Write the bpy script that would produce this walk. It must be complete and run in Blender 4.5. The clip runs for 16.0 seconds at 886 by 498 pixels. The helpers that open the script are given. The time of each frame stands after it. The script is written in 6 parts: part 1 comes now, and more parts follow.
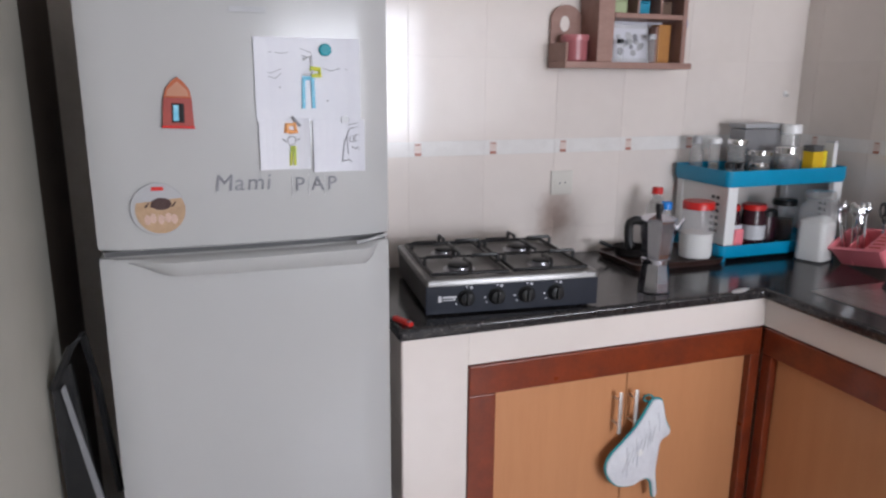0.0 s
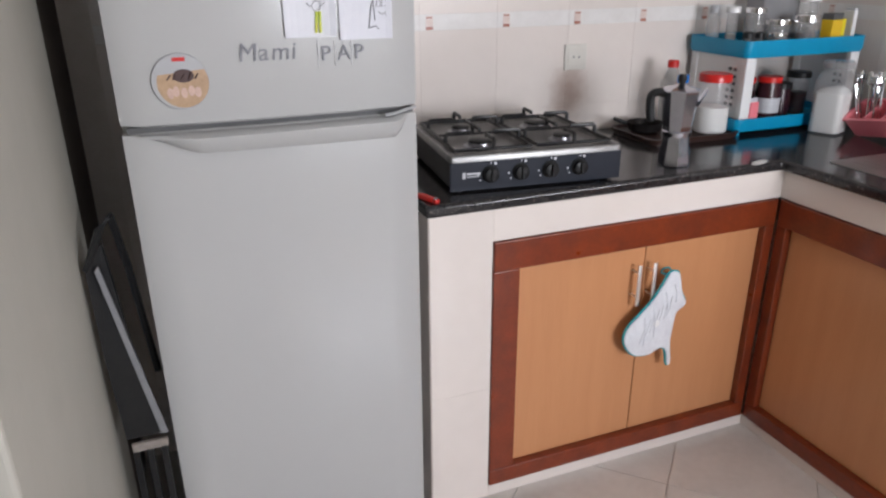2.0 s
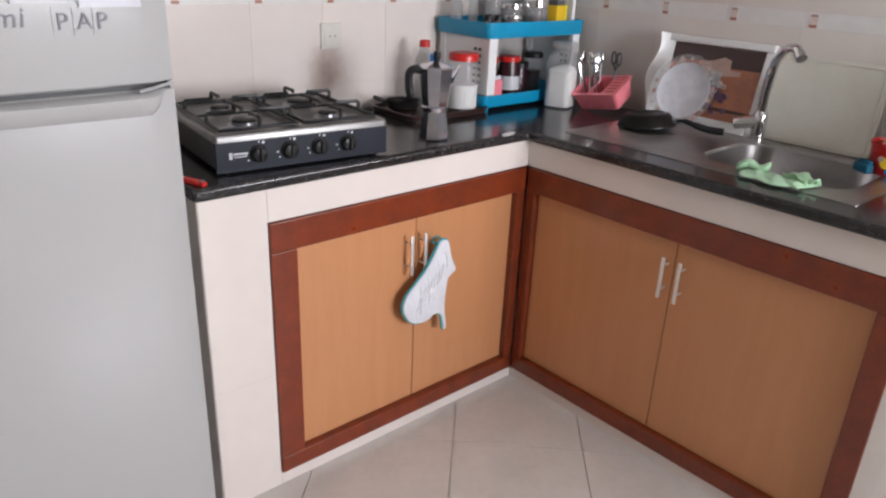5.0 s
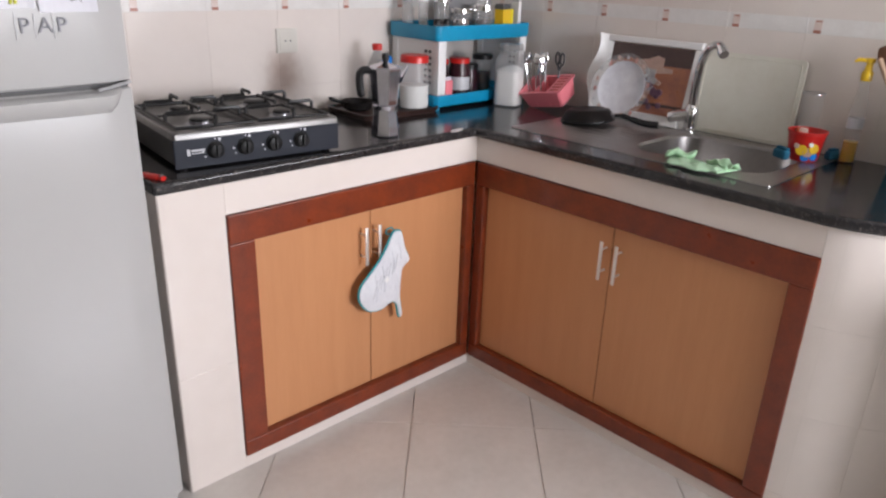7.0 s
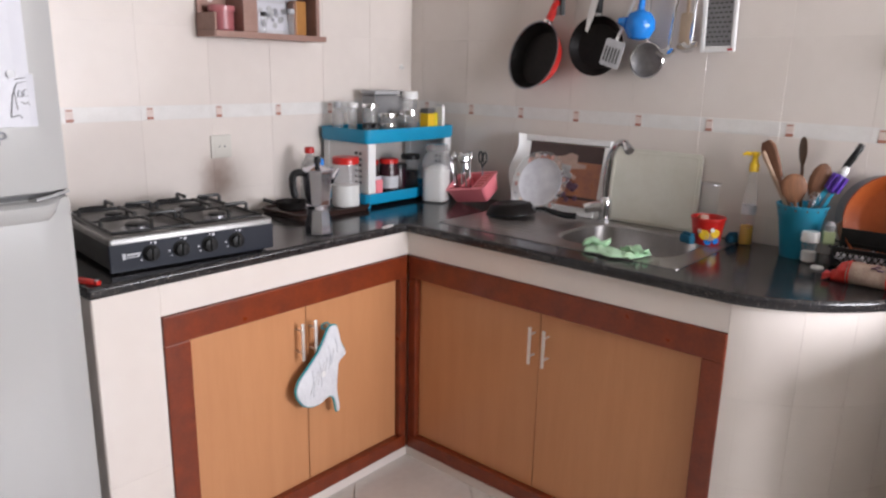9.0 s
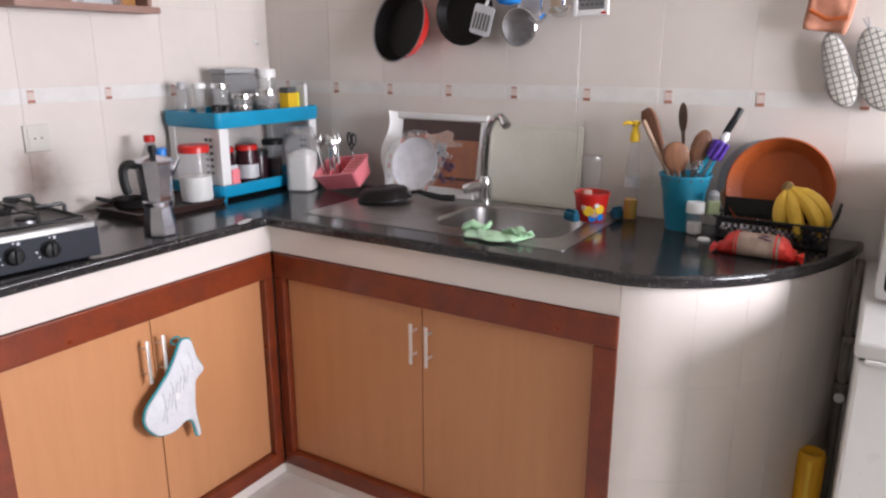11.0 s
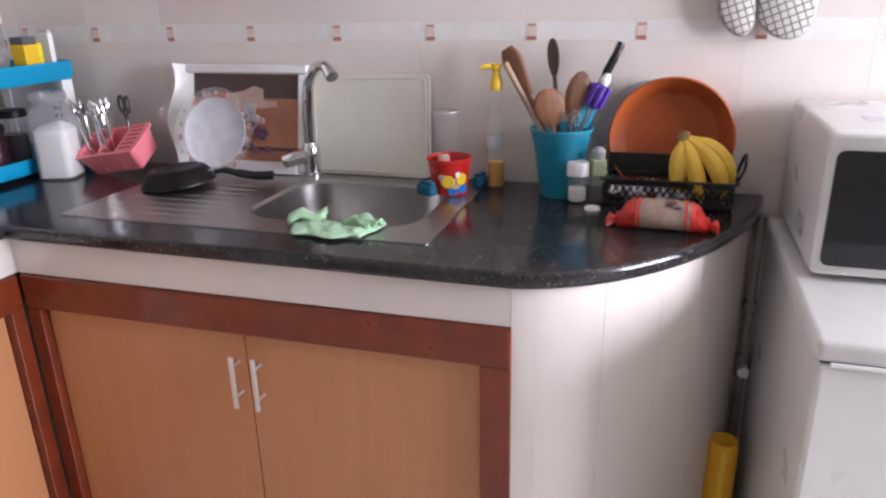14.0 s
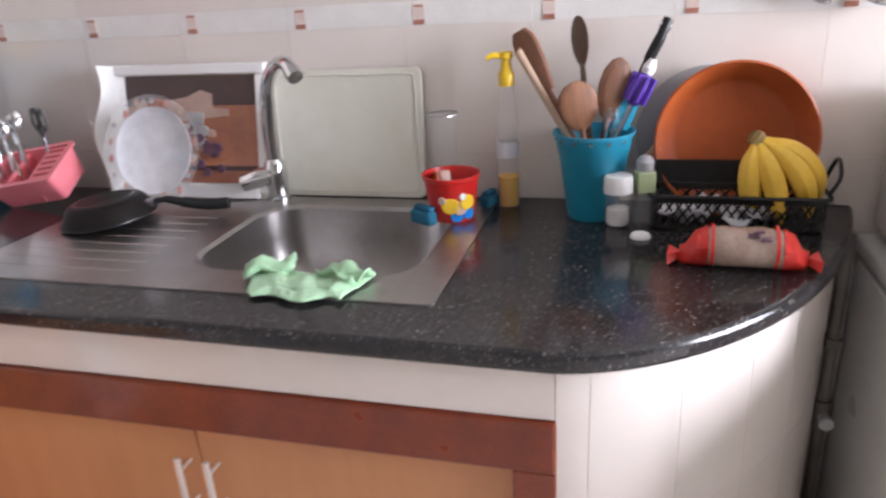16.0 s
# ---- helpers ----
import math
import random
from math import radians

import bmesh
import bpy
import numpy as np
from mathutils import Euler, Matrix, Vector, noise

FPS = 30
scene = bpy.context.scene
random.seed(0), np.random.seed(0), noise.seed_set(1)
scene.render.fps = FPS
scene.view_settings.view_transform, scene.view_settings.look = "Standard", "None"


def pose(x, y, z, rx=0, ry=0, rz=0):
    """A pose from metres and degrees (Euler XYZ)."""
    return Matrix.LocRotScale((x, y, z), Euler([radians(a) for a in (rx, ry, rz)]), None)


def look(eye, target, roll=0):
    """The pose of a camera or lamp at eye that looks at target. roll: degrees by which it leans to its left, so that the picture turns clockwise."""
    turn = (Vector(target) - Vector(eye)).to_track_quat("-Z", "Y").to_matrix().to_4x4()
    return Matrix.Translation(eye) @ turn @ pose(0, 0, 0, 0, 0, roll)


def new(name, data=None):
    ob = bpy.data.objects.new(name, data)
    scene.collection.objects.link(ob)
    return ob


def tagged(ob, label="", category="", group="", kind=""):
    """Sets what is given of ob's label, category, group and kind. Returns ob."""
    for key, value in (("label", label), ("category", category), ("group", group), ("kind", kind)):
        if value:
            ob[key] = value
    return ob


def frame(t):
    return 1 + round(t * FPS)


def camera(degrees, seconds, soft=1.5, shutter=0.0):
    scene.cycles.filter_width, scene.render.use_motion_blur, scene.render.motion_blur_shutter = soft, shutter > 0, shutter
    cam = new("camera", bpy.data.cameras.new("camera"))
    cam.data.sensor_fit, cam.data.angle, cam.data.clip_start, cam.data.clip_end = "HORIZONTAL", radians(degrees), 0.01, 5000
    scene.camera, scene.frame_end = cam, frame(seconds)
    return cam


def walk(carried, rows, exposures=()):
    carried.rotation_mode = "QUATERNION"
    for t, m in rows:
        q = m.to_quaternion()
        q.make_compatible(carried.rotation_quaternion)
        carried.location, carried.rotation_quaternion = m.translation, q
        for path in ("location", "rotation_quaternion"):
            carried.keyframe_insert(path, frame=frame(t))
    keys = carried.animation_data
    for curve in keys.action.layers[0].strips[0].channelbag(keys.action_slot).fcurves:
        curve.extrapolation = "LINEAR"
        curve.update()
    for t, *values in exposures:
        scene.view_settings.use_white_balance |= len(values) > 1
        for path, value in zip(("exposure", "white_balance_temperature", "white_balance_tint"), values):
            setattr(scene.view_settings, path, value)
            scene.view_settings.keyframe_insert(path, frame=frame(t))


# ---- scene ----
cam = camera(63.9, 16.0, soft=2.3, shutter=0.4)
PATH = [
    (0, (-2.136, -1.692, 1.472), (-1.478, 0.138, 1.007), 0.4),
    (0.5, (-2.186, -1.681, 1.454), (-1.4, 0.095, 0.977), 0.1),
    (1, (-2.218, -1.667, 1.428), (-1.422, 0.078, 0.862), -0.6),
    (1.5, (-2.223, -1.665, 1.434), (-1.452, 0.043, 0.737), -0.2),
    (2, (-2.237, -1.644, 1.423), (-1.555, 0.081, 0.677), -0.4),
    (2.5, (-2.238, -1.652, 1.436), (-1.572, 0.057, 0.639), -0.4),
    (3, (-2.252, -1.638, 1.415), (-1.447, -0.01, 0.576), 0.8),
    (3.5, (-2.281, -1.639, 1.398), (-1.282, -0.063, 0.679), 1.8),
    (4, (-2.272, -1.63, 1.394), (-1.158, -0.157, 0.627), 2.6),
    (4.5, (-2.276, -1.623, 1.397), (-1.08, -0.221, 0.62), 2.8),
    (7, (-2.316, -1.778, 1.392), (-1.016, -0.45, 0.652), 2.0),
    (7.5, (-2.344, -1.808, 1.4), (-1.032, -0.479, 0.684), 1.3),
    (8, (-2.375, -1.843, 1.41), (-1.0, -0.496, 0.867), 0.7),
    (8.5, (-2.386, -1.844, 1.41), (-0.963, -0.534, 0.902), 1.6),
    (9, (-2.366, -1.843, 1.416), (-0.891, -0.583, 0.929), 1.3),
    (9.5, (-2.337, -1.812, 1.425), (-0.81, -0.597, 0.985), 0.9),
    (10, (-2.274, -1.803, 1.413), (-0.672, -0.684, 0.99), 1.2),
    (12.5, (-1.954, -1.643, 1.348), (-0.277, -0.78, 0.683), -0.8),
    (13, (-1.864, -1.615, 1.348), (-0.128, -0.862, 0.699), 0.3),
    (13.5, (-1.787, -1.591, 1.358), (-0.035, -0.919, 0.666), -0.7),
    (14, (-1.729, -1.521, 1.349), (0.068, -0.959, 0.673), -1.3),
    (14.5, (-1.661, -1.434, 1.412), (0.044, -0.73, 0.638), -4.3),
    (15, (-1.572, -1.388, 1.349), (0.157, -0.664, 0.653), -4.3),
    (15.5, (-1.488, -1.38, 1.335), (0.254, -0.717, 0.609), -4.5),
    (16, (-1.378, -1.38, 1.336), (0.411, -0.862, 0.608), -3.5),
]
EXPOSURES = [(0, -0.55, 6250, 14), (0.5, -0.60, 6250, 15), (2.0, -0.37, 6400, 13), (3.0, -0.34, 6400, 13), (4.5, -0.22, 6450, 14), (8.5, -0.17, 6550, 15), (10, -0.10, 6550, 15), (12.5, 0.18, 6250, 19), (14, 0.17, 6200, 20), (16, 0.42, 6250, 17)]
walk(cam, [(t, look(eye, target, roll)) for t, eye, target, roll in PATH],
     exposures=EXPOSURES)

# ---- light ----
world = bpy.data.worlds.new("world")
scene.world = world
world.use_nodes = True
wn = world.node_tree.nodes
sky = wn.new("ShaderNodeTexSky")
sky.sky_type, sky.sun_disc = "NISHITA", False
sky.sun_elevation, sky.sun_rotation = radians(50), 0.0
world.node_tree.links.new(sky.outputs[0], wn["Background"].inputs[0])
wn["Background"].inputs[1].default_value = 0.1
scene.view_settings.exposure = 0.0

WX0, WX1, WZ0, WZ1 = -1.40, -0.06, 0.86, 2.12    # window opening in the south wall
NORTH, SOUTH, WEST, EAST, TOP = 0.385, -3.85, -2.425, 0.0, 2.535
FAR_WEST, PIER = -4.4, -0.95


def area_lamp(name, m, w, h, power, color):
    data = bpy.data.lights.new(name, "AREA")
    data.shape, data.size, data.size_y, data.energy, data.color = "RECTANGLE", w, h, power, color
    ob = new(name, data)
    ob.matrix_world = m
    return ob


area_lamp("window_light", pose((WX0 + WX1) / 2, SOUTH - 0.09, (WZ0 + WZ1) / 2, 90, 0, 0), WX1 - WX0, WZ1 - WZ0, 182, (0.92, 0.95, 1.0))
area_lamp("doorway_light", pose(-1.93, SOUTH - 0.09, 1.03, 90, 0, 0), 0.7, 1.9, 1.5, (1.0, 0.97, 0.95))
SUN = bpy.data.lights.new("sun", "SUN")
SUN.energy, SUN.angle, SUN.color = 2.0, radians(0.5), (1.0, 0.96, 0.9)
new("sun", SUN).matrix_world = pose(0, 0, 5, 40, 0, 180)


# ---- materials ----
def material(name, c1, c2=None, scale=8.0, rough=0.5, metal=0.0, bump=0.0, bscale=60.0, stretch=(1, 1, 1), rvar=0.08,
             glass=0.0, coat=0.0, alpha=1.0, spec=0.5, spots=None, piece=0.0, sheen=0.0):
    """A surface: two colours mixed by noise at two scales, uneven gloss and fine relief."""
    m = bpy.data.materials.new(name)
    m.use_nodes = True
    nt = m.node_tree
    n, l = nt.nodes, nt.links
    b = n["Principled BSDF"]
    c2 = c2 or tuple(c * 0.88 for c in c1)
    tc = n.new("ShaderNodeTexCoord")
    mp = n.new("ShaderNodeMapping")
    mp.inputs["Scale"].default_value = stretch
    l.new(tc.outputs["Object"], mp.inputs[0])
    inf = n.new("ShaderNodeObjectInfo")
    off = n.new("ShaderNodeVectorMath")
    off.operation = "MULTIPLY_ADD"
    l.new(inf.outputs["Random"], off.inputs[0])
    off.inputs[1].default_value = (7, 11, 5)
    l.new(mp.outputs[0], off.inputs[2])
    big = n.new("ShaderNodeTexNoise")
    big.inputs["Scale"].default_value, big.inputs["Detail"].default_value = scale, 4
    small = n.new("ShaderNodeTexNoise")
    small.inputs["Scale"].default_value, small.inputs["Detail"].default_value = scale * 7, 3
    for t in (big, small):
        l.new(off.outputs[0], t.inputs["Vector"])
    add = n.new("ShaderNodeMath")
    add.operation = "MULTIPLY_ADD"
    l.new(small.outputs[0], add.inputs[0])
    add.inputs[1].default_value = 0.5
    l.new(big.outputs[0], add.inputs[2])
    rng = n.new("ShaderNodeMapRange")
    rng.inputs[1].default_value, rng.inputs[2].default_value = 0.5, 1.0
    l.new(add.outputs[0], rng.inputs[0])
    mix = n.new("ShaderNodeMix")
    mix.data_type = "RGBA"
    l.new(rng.outputs[0], mix.inputs[0])
    mix.inputs[6].default_value, mix.inputs[7].default_value = (*c1, 1), (*c2, 1)
    out = mix.outputs[2]
    if spots:
        for sc, lo, col in spots:
            v = n.new("ShaderNodeTexVoronoi")
            v.inputs["Scale"].default_value = sc
            l.new(tc.outputs["Object"], v.inputs["Vector"])
            sep = n.new("ShaderNodeSeparateColor")
            l.new(v.outputs["Color"], sep.inputs[0])
            gt = n.new("ShaderNodeMath")
            gt.operation = "GREATER_THAN"
            gt.inputs[1].default_value = lo
            l.new(sep.outputs[0], gt.inputs[0])
            lt = n.new("ShaderNodeMath")
            lt.operation = "LESS_THAN"
            lt.inputs[1].default_value = 0.42
            l.new(v.outputs["Distance"], lt.inputs[0])
            mu = n.new("ShaderNodeMath")
            mu.operation = "MULTIPLY"
            l.new(gt.outputs[0], mu.inputs[0])
            l.new(lt.outputs[0], mu.inputs[1])
            mx = n.new("ShaderNodeMix")
            mx.data_type = "RGBA"
            l.new(mu.outputs[0], mx.inputs[0])
            l.new(out, mx.inputs[6])
            mx.inputs[7].default_value = (*col, 1)
            out = mx.outputs[2]
    if piece:
        hs = n.new("ShaderNodeHueSaturation")
        mr = n.new("ShaderNodeMapRange")
        l.new(inf.outputs["Random"], mr.inputs[0])
        mr.inputs[3].default_value, mr.inputs[4].default_value = 1 - piece, 1 + piece
        l.new(mr.outputs[0], hs.inputs["Value"])
        l.new(out, hs.inputs["Color"])
        out = hs.outputs[0]
    l.new(out, b.inputs["Base Color"])
    rr = n.new("ShaderNodeMapRange")
    l.new(big.outputs[0], rr.inputs[0])
    rr.inputs[3].default_value, rr.inputs[4].default_value = max(0.02, rough - rvar), min(1, rough + rvar)
    l.new(rr.outputs[0], b.inputs["Roughness"])
    b.inputs["Metallic"].default_value = metal
    b.inputs["Alpha"].default_value = alpha
    b.inputs["Specular IOR Level"].default_value = spec
    b.inputs["Transmission Weight"].default_value = glass
    b.inputs["Coat Weight"].default_value = coat
    b.inputs["Coat Roughness"].default_value = 0.08
    b.inputs["Sheen Weight"].default_value = sheen
    if bump:
        bt = n.new("ShaderNodeTexNoise")
        bt.inputs["Scale"].default_value, bt.inputs["Detail"].default_value = bscale, 5
        l.new(mp.outputs[0], bt.inputs["Vector"])
        bp = n.new("ShaderNodeBump")
        bp.inputs["Strength"].default_value, bp.inputs["Distance"].default_value = bump, 0.004
        l.new(bt.outputs[0], bp.inputs["Height"])
        l.new(bp.outputs[0], b.inputs["Normal"])
    return m


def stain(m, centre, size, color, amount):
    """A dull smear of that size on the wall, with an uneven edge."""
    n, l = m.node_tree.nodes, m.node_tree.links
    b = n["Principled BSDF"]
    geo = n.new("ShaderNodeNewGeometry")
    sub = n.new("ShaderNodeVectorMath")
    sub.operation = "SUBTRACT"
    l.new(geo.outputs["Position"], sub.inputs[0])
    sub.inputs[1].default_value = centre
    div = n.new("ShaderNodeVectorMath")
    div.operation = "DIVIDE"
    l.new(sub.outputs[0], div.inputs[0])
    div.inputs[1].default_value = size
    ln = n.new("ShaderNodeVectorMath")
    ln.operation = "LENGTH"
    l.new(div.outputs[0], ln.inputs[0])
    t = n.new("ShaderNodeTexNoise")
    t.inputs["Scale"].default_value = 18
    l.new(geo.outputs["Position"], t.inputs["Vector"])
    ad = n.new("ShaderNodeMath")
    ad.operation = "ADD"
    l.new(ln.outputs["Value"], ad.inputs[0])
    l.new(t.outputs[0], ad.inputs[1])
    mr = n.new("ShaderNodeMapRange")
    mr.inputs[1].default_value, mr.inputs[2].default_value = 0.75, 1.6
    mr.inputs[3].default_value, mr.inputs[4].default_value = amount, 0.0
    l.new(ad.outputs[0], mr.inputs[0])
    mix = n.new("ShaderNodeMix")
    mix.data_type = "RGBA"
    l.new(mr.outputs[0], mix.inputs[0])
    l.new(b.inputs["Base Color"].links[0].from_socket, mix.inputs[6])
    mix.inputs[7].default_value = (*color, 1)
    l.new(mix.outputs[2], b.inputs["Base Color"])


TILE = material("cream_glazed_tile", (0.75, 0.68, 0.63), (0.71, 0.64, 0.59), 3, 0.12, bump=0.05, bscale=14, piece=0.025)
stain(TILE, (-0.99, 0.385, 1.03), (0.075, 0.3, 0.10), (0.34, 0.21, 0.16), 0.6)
GROUT = material("grout", (0.71, 0.645, 0.59), (0.64, 0.58, 0.52), 20, 0.85, bump=0.3)
BORDER = material("border_tile", (0.78, 0.755, 0.73), (0.71, 0.68, 0.65), 22, 0.15, bump=0.05)
INSET = material("inset_pink", (0.66, 0.52, 0.47), (0.72, 0.61, 0.56), 60, 0.25)
INSET_RED = material("inset_red", (0.42, 0.17, 0.12), (0.34, 0.13, 0.09), 60, 0.3)
PAINT = material("wall_paint", (0.41, 0.395, 0.345), (0.37, 0.355, 0.31), 2, 0.6, bump=0.15, bscale=90)
CEIL = material("ceiling_paint", (0.46, 0.45, 0.42), (0.42, 0.41, 0.385), 2, 0.8, bump=0.1)
FLOOR_TILE = material("floor_tile", (0.66, 0.62, 0.58), (0.58, 0.54, 0.50), 6, 0.22, bump=0.04, bscale=20, piece=0.03)
GRANITE = material("dark_granite", (0.012, 0.011, 0.013), (0.027, 0.025, 0.026), 40, 0.14, bump=0.03, bscale=200,
                   spots=[(250, 0.85, (0.075, 0.07, 0.07)), (400, 0.80, (0.055, 0.045, 0.04)), (170, 0.94, (0.115, 0.10, 0.092))])
DARKWOOD = material("reddish_dark_wood", (0.225, 0.038, 0.010), (0.14, 0.023, 0.008), 6, 0.32, bump=0.12, bscale=30, stretch=(3, 3, 3), rvar=0.1, coat=0.2)
LAMINATE = material("beech_laminate", (0.56, 0.26, 0.118), (0.52, 0.232, 0.102), 5, 0.38, bump=0.03, bscale=40, stretch=(6, 6, 0.5))
FRIDGE = material("white_enamel", (0.44, 0.438, 0.43), (0.432, 0.43, 0.422), 2, 0.20, bump=0.025, bscale=220, rvar=0.0)
FRIDGE_GREY = material("grey_plastic", (0.42, 0.42, 0.43), (0.36, 0.36, 0.37), 5, 0.35)
GASKET = material("dark_gasket", (0.10, 0.10, 0.10), None, 5, 0.7)
WHITEP = material("white_plastic", (0.82, 0.81, 0.80), (0.78, 0.77, 0.76), 6, 0.35)
APPL = material("white_appliance_paint", (0.76, 0.75, 0.73), (0.70, 0.69, 0.67), 3, 0.3, bump=0.03, bscale=150)
DARKGLASS = material("dark_glass", (0.012, 0.012, 0.014), None, 4, 0.06)
STEEL = material("brushed_steel", (0.26, 0.255, 0.25), (0.20, 0.195, 0.19), 8, 0.42, metal=1, bump=0.05, bscale=60, stretch=(1, 12, 1))
CHROME = material("chrome", (0.75, 0.75, 0.76), (0.68, 0.68, 0.69), 8, 0.1, metal=1, rvar=0.04)
MOKA = material("polished_cast_aluminium", (0.62, 0.62, 0.68), (0.50, 0.50, 0.57), 12, 0.22, metal=1)
TILE_ROUND = material("cream_tile_rounded_end", (0.74, 0.67, 0.62), (0.70, 0.63, 0.58), 3, 0.38, bump=0.05, bscale=14)
ALU = material("cast_aluminium", (0.40, 0.40, 0.43), (0.31, 0.31, 0.34), 12, 0.32, metal=1)
SATIN = material("satin_steel", (0.82, 0.81, 0.80), (0.74, 0.73, 0.72), 8, 0.38, metal=0.8)
BLACKP = material("black_plastic", (0.010, 0.010, 0.011), (0.016, 0.016, 0.016), 12, 0.38, spec=0.3)
BLACKIRON = material("black_enamel_wire", (0.014, 0.014, 0.015), (0.026, 0.024, 0.023), 30, 0.38, bump=0.1, spec=0.3)
NONSTICK = material("non_stick_coating", (0.008, 0.007, 0.007), (0.017, 0.013, 0.012), 10, 0.46, bump=0.08, bscale=90, spec=0.15)
HOBFRONT = material("blue_black_panel", (0.006, 0.009, 0.018), (0.008, 0.011, 0.021), 8, 0.42, spec=0.3)
SOCKET = material("aged_cream_plastic", (0.66, 0.63, 0.575), (0.62, 0.59, 0.53), 9, 0.4)
BLUE = material("turquoise_plastic", (0.0, 0.30, 0.52), (0.0, 0.26, 0.46), 5, 0.35)
DARKTEAL = material("dark_teal_sponge", (0.01, 0.13, 0.22), (0.01, 0.10, 0.18), 20, 0.9, bump=0.3)
TEAL = material("teal_bucket_plastic", (0.02, 0.30, 0.45), (0.02, 0.26, 0.40), 5, 0.35)
PINKP = material("coral_plastic", (0.95, 0.27, 0.31), (0.92, 0.24, 0.28), 6, 0.35)
REDP = material("red_plastic", (0.62, 0.02, 0.015), (0.52, 0.015, 0.012), 6, 0.3)
YELLOWP = material("yellow_plastic", (0.85, 0.55, 0.02), (0.78, 0.48, 0.02), 6, 0.35)
DEEPBLUE = material("blue_plastic", (0.01, 0.22, 0.68), (0.01, 0.18, 0.6), 6, 0.25)
PURPLE = material("purple_plastic", (0.14, 0.06, 0.42), (0.10, 0.04, 0.34), 6, 0.35)
GLASS = material("clear_glass", (0.80, 0.82, 0.82), (0.76, 0.78, 0.78), 3, 0.05, alpha=0.06, rvar=0.02, coat=1.0)
CLOUDY = material("cloudy_clear_plastic", (0.85, 0.85, 0.86), (0.80, 0.80, 0.81), 9, 0.12, alpha=0.17, coat=1.0)
BOTTLE = material("thin_bottle_glass", (0.42, 0.41, 0.40), (0.36, 0.35, 0.34), 9, 0.10, alpha=0.38, coat=1.0)
FLOUR = material("white_powder", (0.82, 0.81, 0.78), (0.74, 0.73, 0.70), 20, 0.9, bump=0.2)
JAMD = material("dark_jam", (0.05, 0.012, 0.012), (0.03, 0.01, 0.02), 14, 0.25)
PAPER = material("white_paper", (0.66, 0.66, 0.70), (0.62, 0.62, 0.67), 9, 0.55, bump=0.03)
INK = material("grey_ink", (0.18, 0.18, 0.20), (0.28, 0.28, 0.30), 60, 0.7)
ORANGEINK = material("orange_crayon", (0.75, 0.28, 0.08), (0.8, 0.45, 0.2), 70, 0.7)
BLUEINK = material("blue_crayon", (0.15, 0.50, 0.68), (0.3, 0.6, 0.75), 70, 0.7)
YELLOWINK = material("yellow_crayon", (0.70, 0.60, 0.05), (0.4, 0.55, 0.1), 90, 0.7)
SPOON = material("worn_beech_spoon", (0.30, 0.125, 0.055), (0.13, 0.052, 0.026), 40, 0.6, bump=0.15, stretch=(1.6, 1.6, 0.16))
SPOONDARK = material("dark_wood_spoon", (0.13, 0.075, 0.045), (0.09, 0.05, 0.03), 14, 0.55, bump=0.1)
TERRA = material("terracotta", (0.46, 0.100, 0.022), (0.36, 0.070, 0.015), 8, 0.45, bump=0.1, bscale=70)
TERRA_RAW = material("unglazed_terracotta", (0.50, 0.24, 0.15), (0.42, 0.20, 0.13), 12, 0.75, bump=0.15)
BANANA = material("banana_skin", (0.90, 0.60, 0.08), (0.80, 0.48, 0.05), 18, 0.5, bump=0.05)
BANANA_TIP = material("banana_stem", (0.30, 0.20, 0.06), (0.22, 0.13, 0.05), 25, 0.7)
BREAD = material("bread_in_bag", (0.44, 0.32, 0.25), (0.27, 0.17, 0.13), 30, 0.16, bump=0.6, bscale=36, coat=0.8)
BAGRED = material("red_printed_film", (0.62, 0.018, 0.014), (0.66, 0.06, 0.045), 30, 0.22, bump=0.3, bscale=60)
CLOTHG = material("pale_green_cloth", (0.42, 0.66, 0.42), (0.34, 0.56, 0.34), 14, 0.9, bump=0.4, bscale=220, sheen=0.3)
MITTW = material("quilted_white_cotton", (0.72, 0.73, 0.76), (0.62, 0.62, 0.66), 22, 0.9, bump=0.5, bscale=70, sheen=0.3)
MITTT = material("turquoise_binding", (0.02, 0.34, 0.38), (0.02, 0.28, 0.32), 22, 0.8, bump=0.3)
SHELFWOOD = material("pinkish_brown_wood", (0.36, 0.21, 0.17), (0.28, 0.155, 0.12), 8, 0.5, bump=0.15, bscale=40, stretch=(1, 4, 4))
RECESS_SHADE = material("shaded_recess_brown", (0.055, 0.036, 0.024), (0.04, 0.026, 0.018), 3, 0.6, bump=0.1)
TRAYD = material("dark_brown_tray", (0.045, 0.022, 0.018), (0.03, 0.015, 0.012), 9, 0.35, bump=0.1)
COPPER = material("salmon_cloth", (0.50, 0.22, 0.14), (0.42, 0.17, 0.10), 20, 0.8, bump=0.4)
PEEL = material("grey_label", (0.6, 0.6, 0.62), (0.5, 0.5, 0.52), 30, 0.5)
GREENL = material("green_label", (0.45, 0.52, 0.30), (0.38, 0.45, 0.25), 30, 0.5)
AMBER = material("amber_liquid", (0.85, 0.50, 0.02), (0.8, 0.42, 0.02), 6, 0.1)
PIPEM = material("dusty_pipe", (0.30, 0.26, 0.23), (0.2, 0.17, 0.15), 14, 0.6)
PRINT_DARK = material("print_dark_brown", (0.06, 0.03, 0.028), (0.08, 0.045, 0.04), 9, 0.3)
PRINT_ORANGE = material("print_orange_table", (0.50, 0.20, 0.10), (0.36, 0.14, 0.10), 30, 0.3)
